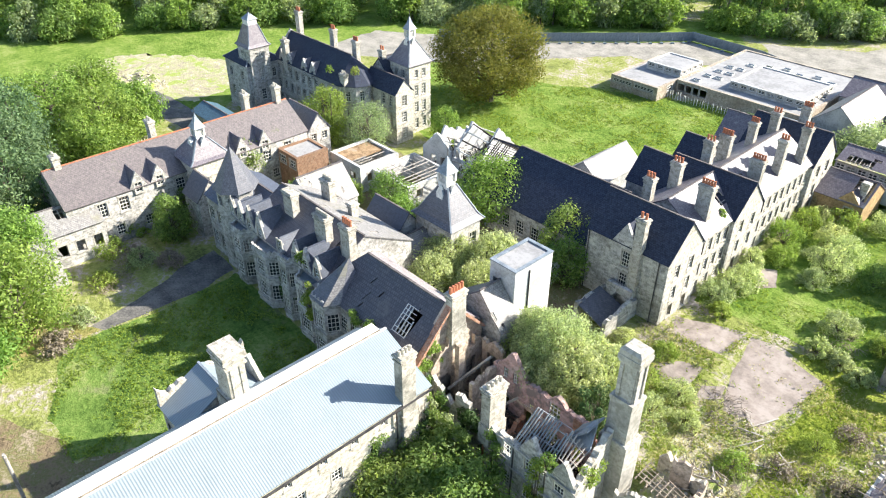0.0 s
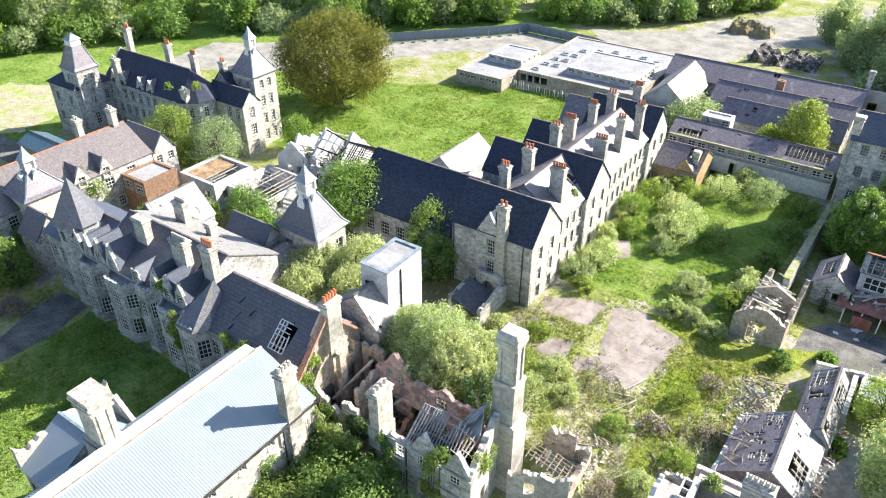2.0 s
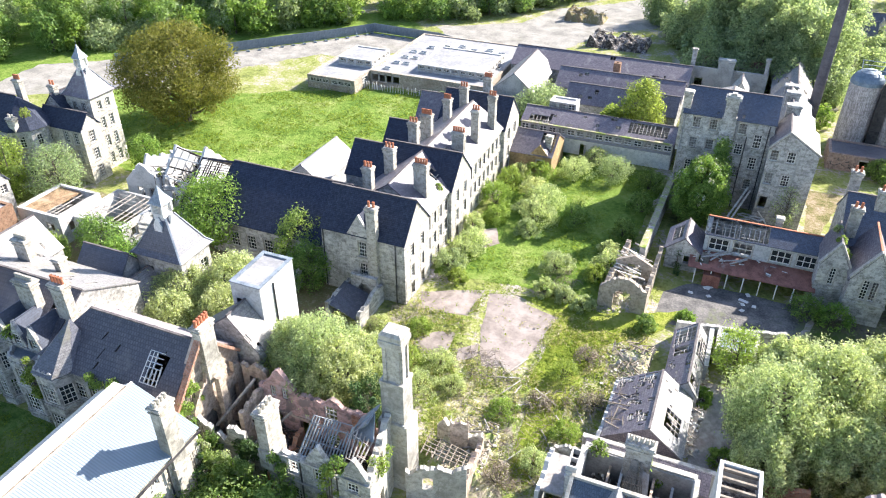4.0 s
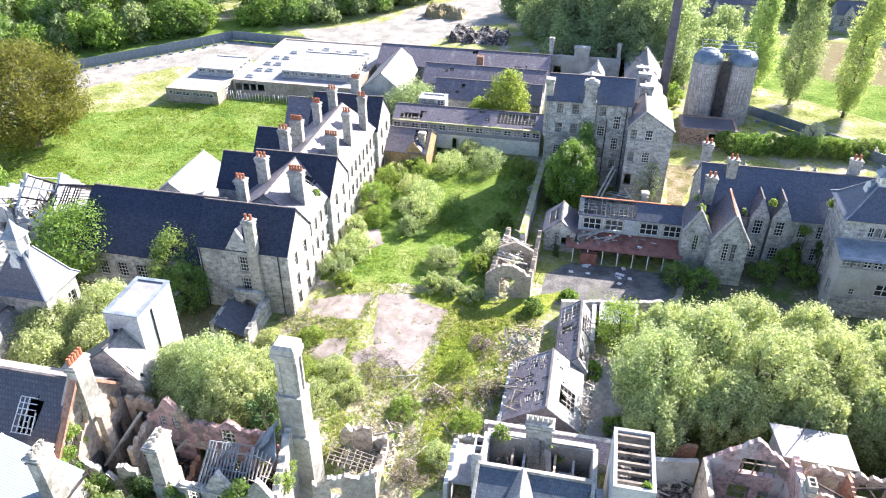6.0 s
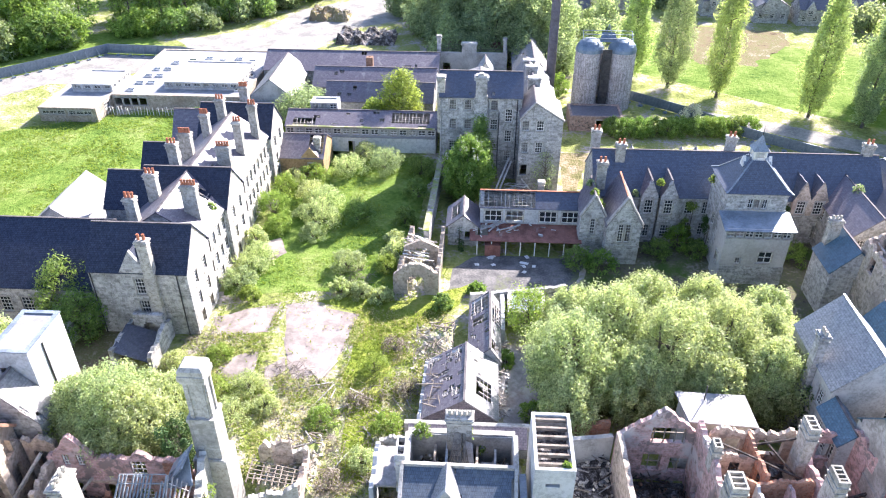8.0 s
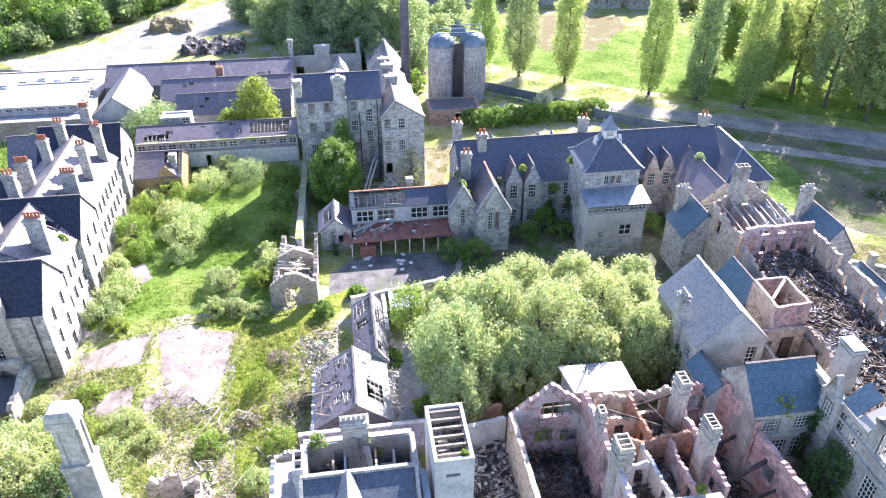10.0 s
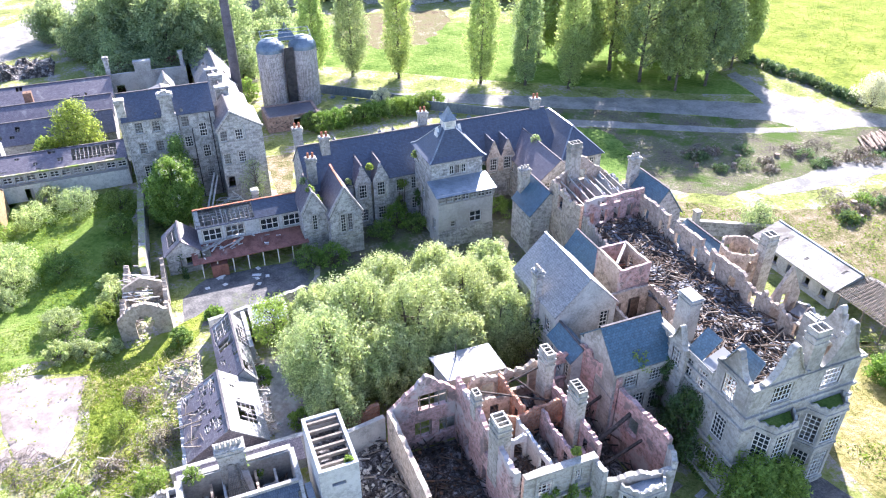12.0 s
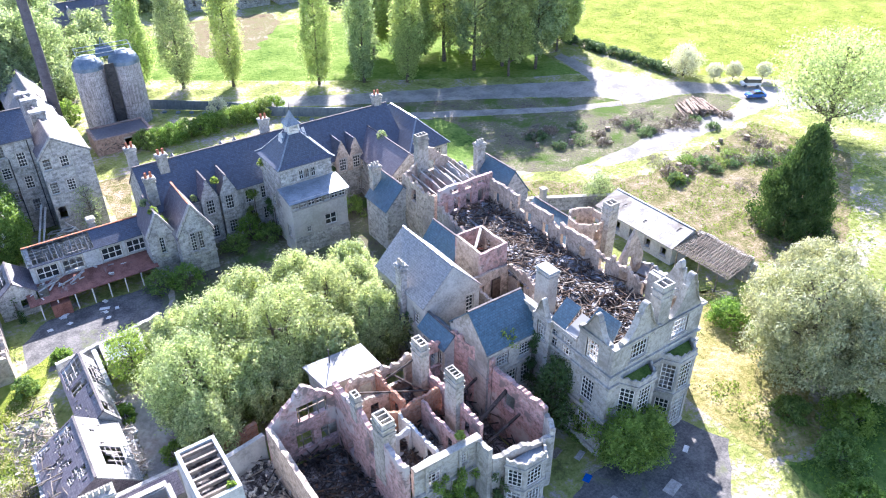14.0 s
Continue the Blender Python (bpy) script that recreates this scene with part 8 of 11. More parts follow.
    bl = house("slate_pavilion", "small stone pavilion with mossy blue slate roof", 56.2, 61.4, 67.0, 74.0, 8.6, 12.2, "y", {"S": rows((5.6, 2.0, 1.2, 1, "sash"))}, slate=SLATE_BLUE)
    chimney(bl, 57.6, 73.4, 8.0, 14.4, 1.3, 1.0, 3, POT_BUFF)
    # room box in the middle of the court side
    bx = thing("roofless_closet", 45.5, 57, 0, "square roofless plastered room above the hall", "ruin")
    for a, b, m in (((43.4, 54.6), (47.6, 54.8), PINK), ((47.6, 55.1), (47.4, 59.4), CREAM), ((47.5, 59.7), (43.6, 59.8), PINK), ((43.6, 59.5), (43.4, 54.9), CREAM)):
        ruin_wall(bx, a, b, 11.35, int(a[1] * 3), m, 0.12, [(2.4, 3.4, 8.4, 10.2)] if a[1] == 55.1 else (), 0.3, z0=0)
    s = Shape()
    s.beam((43.9, 56.2, 11.2), (47.2, 59.4, 11.2), 0.32, 0.22)
    part("tie_beam", s, BATTEN, bx)
    s = Shape()
    s.box(43.7, 47.3, 54.9, 59.5, 8.0, 8.2)
    part("floor", s, SOOT, bx)
    rubble_mound("closet_debris", "rusty fittings and timbers in the roofless room", 44.0, 47.0, 55.4, 59.2, 8.2, 0.5, 26, SOOT, 93, (REDWOOD, TERRACOTTA), 1.4, blocks=20)
    cr = thing("roofless_corridor", 44.5, 51, 0, "roofless passage with cream plaster walls and a brown door", "ruin")
    ruin_wall(cr, (42.2, 54.2), (47.4, 54.2), 8.6, 90, CREAM, 0.2, [(2.6, 4.0, 4.6, 7.4), (0.6, 1.6, 5.4, 7.0)], 0.35)
    ruin_wall(cr, (42.2, 47.4), (42.2, 53.8), 8.2, 92, CREAM, 0.5, [(2, 3.2, 5, 7)], 0.35)
    s = Shape()
    s.box(42.6, 47.2, 47.2, 53.8, 4.0, 4.2)
    part("floor", s, REDWOOD, cr)
    s = Shape()
    s.box(44.9, 46.1, 53.96, 54.1, 4.62, 7.36)
    part("door", s, REDWOOD, cr, "brown boarded door")
    rubble_mound("passage_debris", "brown timbers fallen in the passage", 42.8, 46.8, 47.6, 53.6, 4.2, 0.6, 40, SOOT, 94, (REDWOOD, BATTEN), 2.0, blocks=30)
    # slate house on the court side
    # Pale slate on both slopes: the glare of the low sun as colour.
    sh = house("slate_house", "tall stone house with pale mossy and sunlit slate roof", 33.8, 41.2, 51.8, 61.6, 9.8, 13.6, "y", {"S": rows((6.2, 2.6, 1.0, [0.82], "sash"), (2.0, 2.4, 1.0, [0.82], "sash")), "W": rows((6.4, 1.8, 1.1, 3, "sash"), (2.4, 1.8, 1.1, 3, "sash")), "E": rows((6.4, 1.8, 1.1, 3, "sash"))}, wall=RENDER, slate=SLATE_PALE, crest=LEAD)
    chimney(sh, 33.6, 56.0, 5.0, 13.2, 1.1, 0.8, 3, POT_BUFF, STONE, "y")
    house("slate_gable", "small blue slate gable beside the hall", 43.0, 47.0, 60.0, 66.4, 6.8, 9.6, "y", {"S": rows((3.8, 1.8, 1.0, 1, "sash"))}, slate=SLATE_BLUE)
    # blue roofed block on the court of the entrance
    br = house("blue_roofed_block", "stone block with a bright blue slate roof and sash windows", 34.6, 41.2, 41.9, 48.2, 9.9, 13.1, "x", {"S": rows((7.4, 1.7, 1.5, [0.3, 0.75], "cross"), (3.4, 2.8, 1.3, [0.2, 0.5, 0.8], "cross"))}, slate=SLATE_BLUE, wall=ASHLAR, strings=(6.7,), over=0.15)
    eaves_trim(br, 34.6, 41.2, 41.9, 48.2, 9.8, "S", 0.2, 0.3)
    house("blue_lean_to", "lean-to passage with blue slate roof", 33.0, 35.4, 46.9, 51.6, 7.8, 9.0, "y", {"W": rows((4.6, 2.4, 0.9, 3, "sash"))}, slate=SLATE_BLUE, wall=RENDER)
    chimney(ob, 44.4, 44.6, 8.0, 14.8, 2.0, 1.3, 0, None, RENDER, "y")


main_hall()


def shaped_gable(parent, x, y, z, width, rise, face, material, lights=None, z0=0.0):
    """A Jacobean curved gable on a facade."""
    h = width / 2

    def top(u):
        a = abs(u - h) / h
        if a > 0.3:
            v = (1.0 - a) / 0.7
            k = 0.08 + 0.62 * v ** 2.2
        elif a > 0.2:
            k = 0.74
        else:
            k = 0.76 + 0.24 * math.sqrt(max(0.0, 1 - (a / 0.21) ** 2))
        return z + rise * k
    p0, p1 = ((x - h, y), (x + h, y)) if face == "S" else ((x, y - h), (x, y + h)) if face == "E" else ((x, y + h), (x, y - h))
    s = Shape()
    op = [(h - w / 2 + o, h + w / 2 + o, zz, zz + hh) for w, hh, zz, o in (lights or [])]
    s.wall(p0, p1, 0.4, z0, top, op, [width * k / 40 for k in range(41)])
    g = part("shaped_gable", s, material, parent, "curved Dutch gable")
    for w, hh, zz, o in (lights or []):
        cx, cy = (x + o, y) if face == "S" else (x, y + o) if face == "E" else (x, y - o)
        window(g, cx, cy, zz, SIDES[face], w, hh, "cross", 1.0, True)
    c = Shape()
    n = 40
    c.ribbon([(p0[0] + (p1[0] - p0[0]) * k / n, p0[1] + (p1[1] - p0[1]) * k / n, top(min(max(width * k / n, 0.01), width - 0.01)) + 0.05) for k in range(n + 1)], 0.6, 0.12)
    part("coping", c, material, g)


def tall_light(parent, x, y, z, turn, w, h):
    """A stone mullioned and transomed window, its casements gone white."""
    return window(parent, x, y, z, turn, w, h, "cross", 0.6)


def south_front():
    """The grand front: curved gables and two-storey bays over the drive."""
    ob = thing("grand_front", 47.4, 38, 0, "grand pale stone front with curved gables and stone bays", "building")
    m = ASHLAR
    x0, x1, y0, y1 = 41.2, 53.6, 32.0, 46.0
    op = lambda cs, sill, h, w: [(c - w / 2, c + w / 2, sill, sill + h) for c in cs]
    s = Shape()
    s.wall((x0, y0), (x1, y0), 0.55, -0.3, 14.3, op([3.5, 9.2], 11.6, 2.4, 2.2) + op([6.3], 6.2, 2.6, 0.9) + op([6.3], 1.6, 2.6, 0.9))
    part("wall", s, m, ob)
    for c in (3.5, 9.2):
        tall_light(ob, x0 + c, y0, 11.6, 0, 2.2, 2.4)
    for z in (6.2, 1.6):
        tall_light(ob, x0 + 6.3, y0, z, 0, 0.9, 2.6)
    s = Shape()
    s.wall((x0, y1), (x0, y0 + 0.55), 0.55, -0.3, lambda u: 12.4 if u < 9.6 else 14.2, op([2.4, 4.4, 6.2, 8.2], 9.0, 2.5, 1.2) + op([2.2, 5.2, 8.2], 2.4, 3.8, 1.6) + op([11.4], 11.2, 2.3, 1.5) + op([11.4], 6.0, 2.8, 1.6) + op([11.4], 1.6, 2.8, 1.6), [9.59, 9.61])
    part("wall", s, m, ob)
    for c, z, w, h in ((2.4, 9.0, 1.2, 2.5), (4.4, 9.0, 1.2, 2.5), (6.2, 9.0, 1.2, 2.5), (8.2, 9.0, 1.2, 2.5), (2.2, 2.4, 1.6, 3.8), (5.2, 2.4, 1.6, 3.8), (8.2, 2.4, 1.6, 3.8), (11.4, 11.2, 1.5, 2.3), (11.4, 6.0, 1.6, 2.8), (11.4, 1.6, 1.6, 2.8)):
        tall_light(ob, x0, y1 - c, z, 270, w, h)
    s = Shape()
    s.wall((x1, y0 + 0.55), (x1, y0 + 6.6), 0.55, -0.3, 14.2, op([3.0], 11.0, 2.4, 1.6) + op([3.0], 6.2, 2.6, 1.6) + op([3.0], 1.6, 2.8, 1.6))
    part("wall", s, m, ob)
    s = Shape()
    s.wall((x1 + 0.2, y0 + 6.4), (56.0, y0 + 6.4), 0.5, -0.3, 11.2, ())
    part("wall", s, m, ob)
    for z in (14.0, 10.7, 9.3, 5.0, 0.6):
        t = Shape()
        t.box(x0 - 0.22, x1 + 0.22, y0 - 0.22, y0 - 0.003, z, z + 0.3)
        part("cornice", t, m, ob)
        t = Shape()
        t.box(x0 - 0.22, x0 - 0.003, y0, y1 if z < 11 else y0 + 4.4, z + 0.004, z + 0.304)
        part("cornice", t, m, ob)
        t = Shape()
        t.box(x1 + 0.003, x1 + 0.22, y0, y0 + 6.6, z + 0.004, z + 0.304)
        part("cornice", t, m, ob)
    t = Shape()
    t.box(x0 - 0.2, x0 - 0.003, y0 + 4.5, y1, 12.1, 12.45)
    part("cornice", t, m, ob)
    shaped_gable(ob, x0 + 3.3, y0 - 0.02, 14.3, 5.0, 3.9, "S", m, None, 14.3)
    shaped_gable(ob, x1 - 3.0, y0 - 0.02, 14.3, 5.0, 4.6, "S", m, None, 14.3)
    shaped_gable(ob, x0 - 0.02, y0 + 2.4, 14.2, 3.8, 2.6, "W", m, None, 14.2)
    shaped_gable(ob, x1 + 0.02, y0 + 3.4, 14.2, 3.6, 3.0, "E", m, None, 14.2)
    open_chimney(ob, x0 + 6.1, y0 + 0.5, 13.6, 18.9, 1.6, 1.2, 2, m)
    for cx in (x0 + 3.5, x1 - 3.0):
        bay = bay_window(ob, cx, y0, 2.2, 9.6, [(5.7, 3.3), (0.9, 3.5)], m, None, 1.6)
        pol = [(cx - 2.2, y0), (cx - 1.21, y0 - 1.6), (cx + 1.21, y0 - 1.6), (cx + 2.2, y0)]
        s = Shape()
        s.prism([(p[0] + (cx - p[0]) * 0.2, p[1] + (y0 - p[1]) * 0.2 - 0.02) for p in pol], 9.72, 9.9)
        part("moss", s, GRASS, bay, "bright moss on the bay roof")
    s = Shape()
    s.slope((x0 + 0.6, y0 + 1.0, 13.4), (x0 + 0.6, y0 + 4.6, 13.4), (x0 + 2.2, y0 + 4.2, 15.4), (x0 + 2.2, y0 + 1.4, 15.4), 0.14)
    part("roof_remnant", s, SLATE_BLUE, ob, "remnant of slate roof behind the gable")
    s = Shape()
    s.slope((x0 - 0.1, y0 + 8.2, 12.5), (x0 - 0.1, y0 + 6.2, 12.5), (x0 + 1.8, y0 + 6.2, 14.4), (x0 + 1.8, y0 + 8.2, 14.4), 0.12)
    part("roof_remnant", s, SLATE_BLUE, ob)
    s = Shape()
    s.slope((x0 - 0.1, y0 + 6.1, 12.5), (x0 - 0.1, y0 + 4.6, 12.5), (x0 + 2.0, y0 + 4.6, 13.6), (x0 + 2.0, y0 + 6.1, 13.6), 0.1)
    part("felt_patch", s, FELT, ob, "white sheet over the eaves")
    battens(ob, (x0 + 1.0, y0 + 4.8, 12.2), (x0 + 1.0, y0 + 9.0, 12.2), (x0 + 4.0, y0 + 9.0, 10.4), (x0 + 4.0, y0 + 4.8, 10.4), 0.4, 0.4, 0.9, REDWOOD, 15)
    # narrow projecting bay with a curved gable that meets the blue roof
    shaped_gable(ob, x0 - 0.5, 41.0, 12.2, 2.4, 2.4, "W", m, [(1.2, 2.2, 9.6, 0.0)], -0.3)
    # outbuilding behind
    house("long_shed", "long low white shed with a pale sheet roof", 73.8, 79.4, 50.6, 65.0, 2.8, 4.2, "y", {"W": rows((0.9, 1.3, 1.0, 5, "gone"))}, wall=WHITEWASH, slate=DUST_ROOF, at=0.75, crest=LEAD, holes=(slipped(51, 5, 0.01, 0.03), ()))
    rs = thing("skeleton_shed", 78, 46.5, 0, "end of the shed with bare slate laths", "ruin")
    ruin_wall(rs, (79.4, 41.8), (79.4, 50.4), 3.9, 95, STONE, 0.3)
    battens(rs, (73.8, 50.4, 2.8), (73.8, 41.6, 2.8), (79.2, 41.6, 4.0), (79.2, 50.4, 4.0), 0.5, 0.2, 1.0, TIMBER, 14)
    for y in (43, 46, 49.6):
        s = Shape()
        s.box(73.7, 73.86, y, y + 0.16, 0, 2.8)
        part("post", s, TIMBER, rs)
    house("low_slate_shed", "low shed with blue slate roof beside the hall", 60.4, 66.4, 58.0, 67.5, 4.0, 6.4, "y", {"W": rows((1.2, 1.4, 1.2, 3, "gone"))}, slate=SLATE_BLUE)
    gw = thing("garden_wall", 70, 70, 0, "stone garden wall with coping and gate pier", "wall")
    ruin_wall(gw, (64, 75), (79.6, 66), 2.4, 96, STONE, 0.15)
    s = Shape()
    s.beam((64, 75, 2.45), (79.6, 66, 2.45), 0.7, 0.16)
    s.box(68.4, 69.2, 71.2, 72.0, 0, 4.2)
    s.box(68.3, 69.3, 71.1, 72.1, 4.2, 4.45)
    part("coping", s, ASHLAR, gw)
    ruin_wall(gw, (79.8, 66), (79.9, 41.6), 2.6, 97, STONE, 0.15)


south_front()


def pink_ruin():
    ob = thing("pink_ruin", 24, 40, 0, "roofless pink plastered ruin with standing chimneys", "ruin")
    # great gabled room
    gab = gable_top(8.1, 5.9, 9.5)
    ruin_wall(ob, (22.0, 49.2), (13.9, 49.2), lambda u: gab(min(max(u, 0), 8.1)) + 0.35 * noise.noise((u * 2.0, 3.1, 0)) + 0.3 * noise.noise((u * 5.0, 1.1, 0)), 101, PINK, 0.4, [(1.8, 5.0, 5.2, 7.2), (0.9, 2.8, 1.2, 3.2), (3.6, 5.4, 1.4, 3.6)], 0.5)
    ruin_wall(ob, (13.9, 48.7), (14.2, 39.0), lambda u: 6.2 + 0.3 * noise.noise((u, 1, 1)) - 0.12 * u, 102, CREAM, 0.3, (), 0.5)
    ruin_wall(ob, (21.4, 35.6), (21.4, 48.6), 8.8, 103, PINK, 0.65, [(5, 6.2, 5.0, 7.2), (9.6, 10.8, 1.2, 3.2), (5.4, 6.4, 1.0, 3.2)], 0.5)
    ruin_wall(ob, (15.6, 36.2), (18.2, 36.6), 3.6, 104, WHITEWASH, 0.9)
    # rooms to the east
    ruin_wall(ob, (21.8, 35.6), (28.8, 35.5), 8.0, 105, ASHLAR, 0.15, [(1.4, 2.8, 4.6, 6.4), (4.8, 5.7, 5.2, 6.8), (1.4, 2.8, 0.9, 2.8)], 0.45)
    ruin_wall(ob, (28.8, 33.6), (28.8, 35.3), 7.8, 99, ASHLAR, 0.5, (), 0.45)
    ruin_wall(ob, (29.6, 36.0), (29.8, 47.6), 8.6, 106, PINK, 0.65, [(1.6, 2.8, 5.2, 7.2), (6.2, 7.4, 5.2, 7.2)], 0.4)
    ruin_wall(ob, (29.8, 48.0), (22.0, 48.2), 8.4, 107, CREAM, 0.9, [(1.2, 3.4, 5.4, 7.2), (5.0, 6.4, 5.4, 7.2)], 0.4)
    for k, (a, b, mt, z) in enumerate((((22.0, 42.4), (29.6, 42.4), BRICK, 8.0), ((25.0, 36.2), (24.6, 42.2), WHITEWASH, 7.8), ((27.2, 36.2), (27.2, 42.2), PINK, 8.0), ((25.6, 42.8), (25.4, 47.8), BRICK, 8.2), ((22.2, 40.0), (24.4, 40.0), WHITEWASH, 7.8), ((22.2, 45.2), (25.2, 45.2), CREAM, 7.6))):
        ruin_wall(ob, a, b, z, 110 + k, mt, 0.65, [(0.9, 1.9, 4.8, 6.9)], 0.28)
    for x, y, z0, z1, w, d, n in ((29.0, 45.4, 3.0, 12.0, 1.7, 0.9, 3), (29.2, 40.0, 3.0, 12.0, 1.8, 0.9, 4), (21.5, 39.9, 3.0, 10.9, 1.8, 1.3, 3), (21.2, 44.4, 7.0, 10.2, 1.1, 0.7, 2)):
        open_chimney(ob, x, y, z0, z1, w, d, n, CHIMNEY, "y")
    s = Shape()
    s.box(22.0, 29.4, 36.2, 47.6, 4.1, 4.3)
    part("floor", s, SOOT, ob)
    s = Shape()
    for p, q in (((22.4, 46.4, 8.0), (28.6, 43.2, 7.4)), ((25.8, 46.8, 7.6), (30.4, 45.6, 10.4)), ((26.4, 47.0, 8.0), (29.4, 43.0, 6.0))):
        s.beam(p, q, 0.14, 0.18)
    part("fallen_rafter", s, CHARRED, ob)
    # pink walled room to the south east, with a pierced bay
    ruin_wall(ob, (28.8, 33.5), (35.0, 32.3), 6.9, 120, ASHLAR, 0.5, [(1.8, 4.6, 3.4, 5.6)], 0.5)
    ruin_wall(ob, (35.2, 32.4), (36.0, 34.2), 7.6, 119, ASHLAR, 0.5, (), 0.5)
    ruin_wall(ob, (36.0, 34.4), (35.4, 41.4), lambda u: 8.2 + 0.02 * u + 0.3 * noise.noise((u * 1.4, 2.2, 0)) + 0.25 * noise.noise((u * 4.4, 2.2, 0)), 121, PINK, 0.5, [(3.8, 5.4, 4.4, 6.6)], 0.5)
    ruin_wall(ob, (35.4, 41.6), (34.6, 47.8), 9.2, 122, PINK, 0.9, [(2.0, 3.4, 5.0, 7.6)], 0.5)
    ruin_wall(ob, (34.4, 48.2), (30.2, 48.2), 8.0, 123, PINK, 1.0, [(1.2, 2.6, 5.0, 7.0)], 0.4)
    bay_window(ob, 32.0, 32.8, 2.3, 6.0, [(3.4, 2.1), (0.6, 2.0)], ASHLAR, None, 1.5)
    s = Shape()
    s.beam((30.0, 38.4, 5.0), (35.2, 39.4, 6.8), 0.3, 0.35)
    s.beam((30.2, 36.6, 4.4), (35.4, 37.4, 5.2), 0.22, 0.26)
    s.beam((30.2, 42.6, 4.6), (35.0, 43.6, 5.6), 0.22, 0.26)
    part("charred_beam", s, CHARRED, ob)
    s = Shape()
    s.beam((21.7, 35.4, 8.05), (28.7, 35.3, 8.05), 0.5, 0.22)
    part("cornice", s, ASHLAR, ob)
    for u, z, w, h in ((2.1, 4.6, 1.4, 1.8), (5.25, 5.2, 0.9, 1.6), (2.1, 0.9, 1.4, 1.9)):
        window(ob, 21.8 + u, 35.55, z, 0, w, h, "cross", 0.8)
    for x in (23.0, 26.6):
        q = Shape()
        q.box(x - 0.14, x + 0.14, 35.3, 35.56, -0.2, 7.9)
        part("pilaster", q, ASHLAR, ob)
    s = Shape()
    s.beam((21.7, 35.45, 4.3), (28.7, 35.35, 4.3), 0.34, 0.22)
    part("string_course", s, ASHLAR, ob)
    for z, zz in ((5.2, 7.2), (1.3, 3.3)):
        for xx in (17.2, 18.2, 19.2, 20.0):
            s = Shape()
            s.box(xx, xx + 0.1, 48.85, 48.98, z, zz)
            part("window_post", s, TIMBER, ob)
        s = Shape()
        s.box(17.0, 20.2, 48.86, 48.97, z + 1.15, z + 1.27)
        part("window_rail", s, TIMBER, ob)
    s = Shape()
    s.slope((20.6, 49.8, 7.0), (26.9, 49.4, 7.0), (26.7, 53.4, 7.2), (20.0, 53.6, 7.2), 0.2)
    part("white_deck", s, FELT, ob, "white flat roof slab")
    s = Shape()
    s.tube((22.6, 52.6, 7), (22.6, 52.6, 9.0), 0.06, 0.06, 6)
    part("vent_pipe", s, IRON, ob)
    s = Shape()
    box_walls(s, 20.4, 26.6, 49.9, 53.2, 0.35, 0, 6.85, {})
    part("deck_wall", s, RENDER, ob)
    rubble_mound("dark_rubble", "dark burnt rubble on the floor of the pink ruin", 14.6, 21.0, 36.6, 48.4, 0, 1.2, 150, SOOT, 131, (CHARRED, CHARRED, REDWOOD), 3, blocks=40, stone=BROWNPLASTER)
    rubble_mound("dark_rubble", "charred beams and ash on an upper floor", 22.2, 29.4, 36.4, 47.4, 4.3, 0.9, 110, SOOT, 132, (CHARRED, REDWOOD), 2.6, blocks=40, stone=BROWNPLASTER)
    rubble_mound("dark_rubble", "charred beams heaped in the pink room", 30.2, 34.9, 34.0, 47.4, 0, 2.4, 90, SOOT, 133, (CHARRED, CHARRED), 3, blocks=30, stone=BROWNPLASTER)
    rubble_mound("ash_heap", "pale ash and burnt slates between the walls", 9.4, 14.0, 38.0, 52.0, 0, 1.0, 80, SOOT, 134, (CHARRED, TIMBER, BATTEN), 2.4, blocks=200)
    # brick wall and water tank tower
    bw = thing("brick_wall", 12.2, 52.6, 0, "low orange brick wall with burnt panels", "wall")
    ruin_wall(bw, (9.2, 52.2), (14.2, 52.8), 3.2, 135, BRICK, 0.3)
    tk = thing("tank_tower", 7.2, 44, 0, "white rendered tank tower with open joisted top", "tower")
    x0, x1, y0, y1 = 5.5, 8.9, 40.8, 47.3
    s = Shape()
    box_walls(s, x0, x1, y0, y1, 0.3, -0.3, 10.0, {"S": [(1.0, 2.2, 7.9, 8.3)]})
    part("shaft", s, WHITEWASH, tk)
    s = Shape()
    s.box(x0 + 0.3, x1 - 0.3, y0 + 0.3, y1 - 0.3, 8.2, 8.4)
    part("deck", s, SOOT, tk)
    for k in range(6):
        s = Shape()
        y = y0 + 0.75 + 1.0 * k
        s.box(x0 + 0.25, x1 - 0.25, y, y + 0.22, 9.5, 9.85)
        part("joist", s, TIMBER, tk)
    # near blue roof, parapets and chimney
    nb = thing("near_block", -0.7, 38, 0, "near block with a long blue slate roof and gablet", "building")
    for a, b, mt in (((-5.6, 33.6), (4.1, 33.6), RENDER), ((4.1, 34.0), (4.1, 42.6), RENDER), ((-5.6, 42.6), (-5.6, 34.0), WHITEWASH)):
        q = Shape()
        ln = math.hypot(b[0] - a[0], b[1] - a[1])
        rise = (lambda u: 2.6) if a[1] == b[1] else (lambda u: 2.6 + 0.5 * u) if a[1] < b[1] else (lambda u: 7.0 - 0.5 * u)
        q.wall(a, b, 0.4, -0.3, rise, (), [ln * k / 8 for k in range(9)])
        part("wall", q, mt, nb)
    q = Shape()
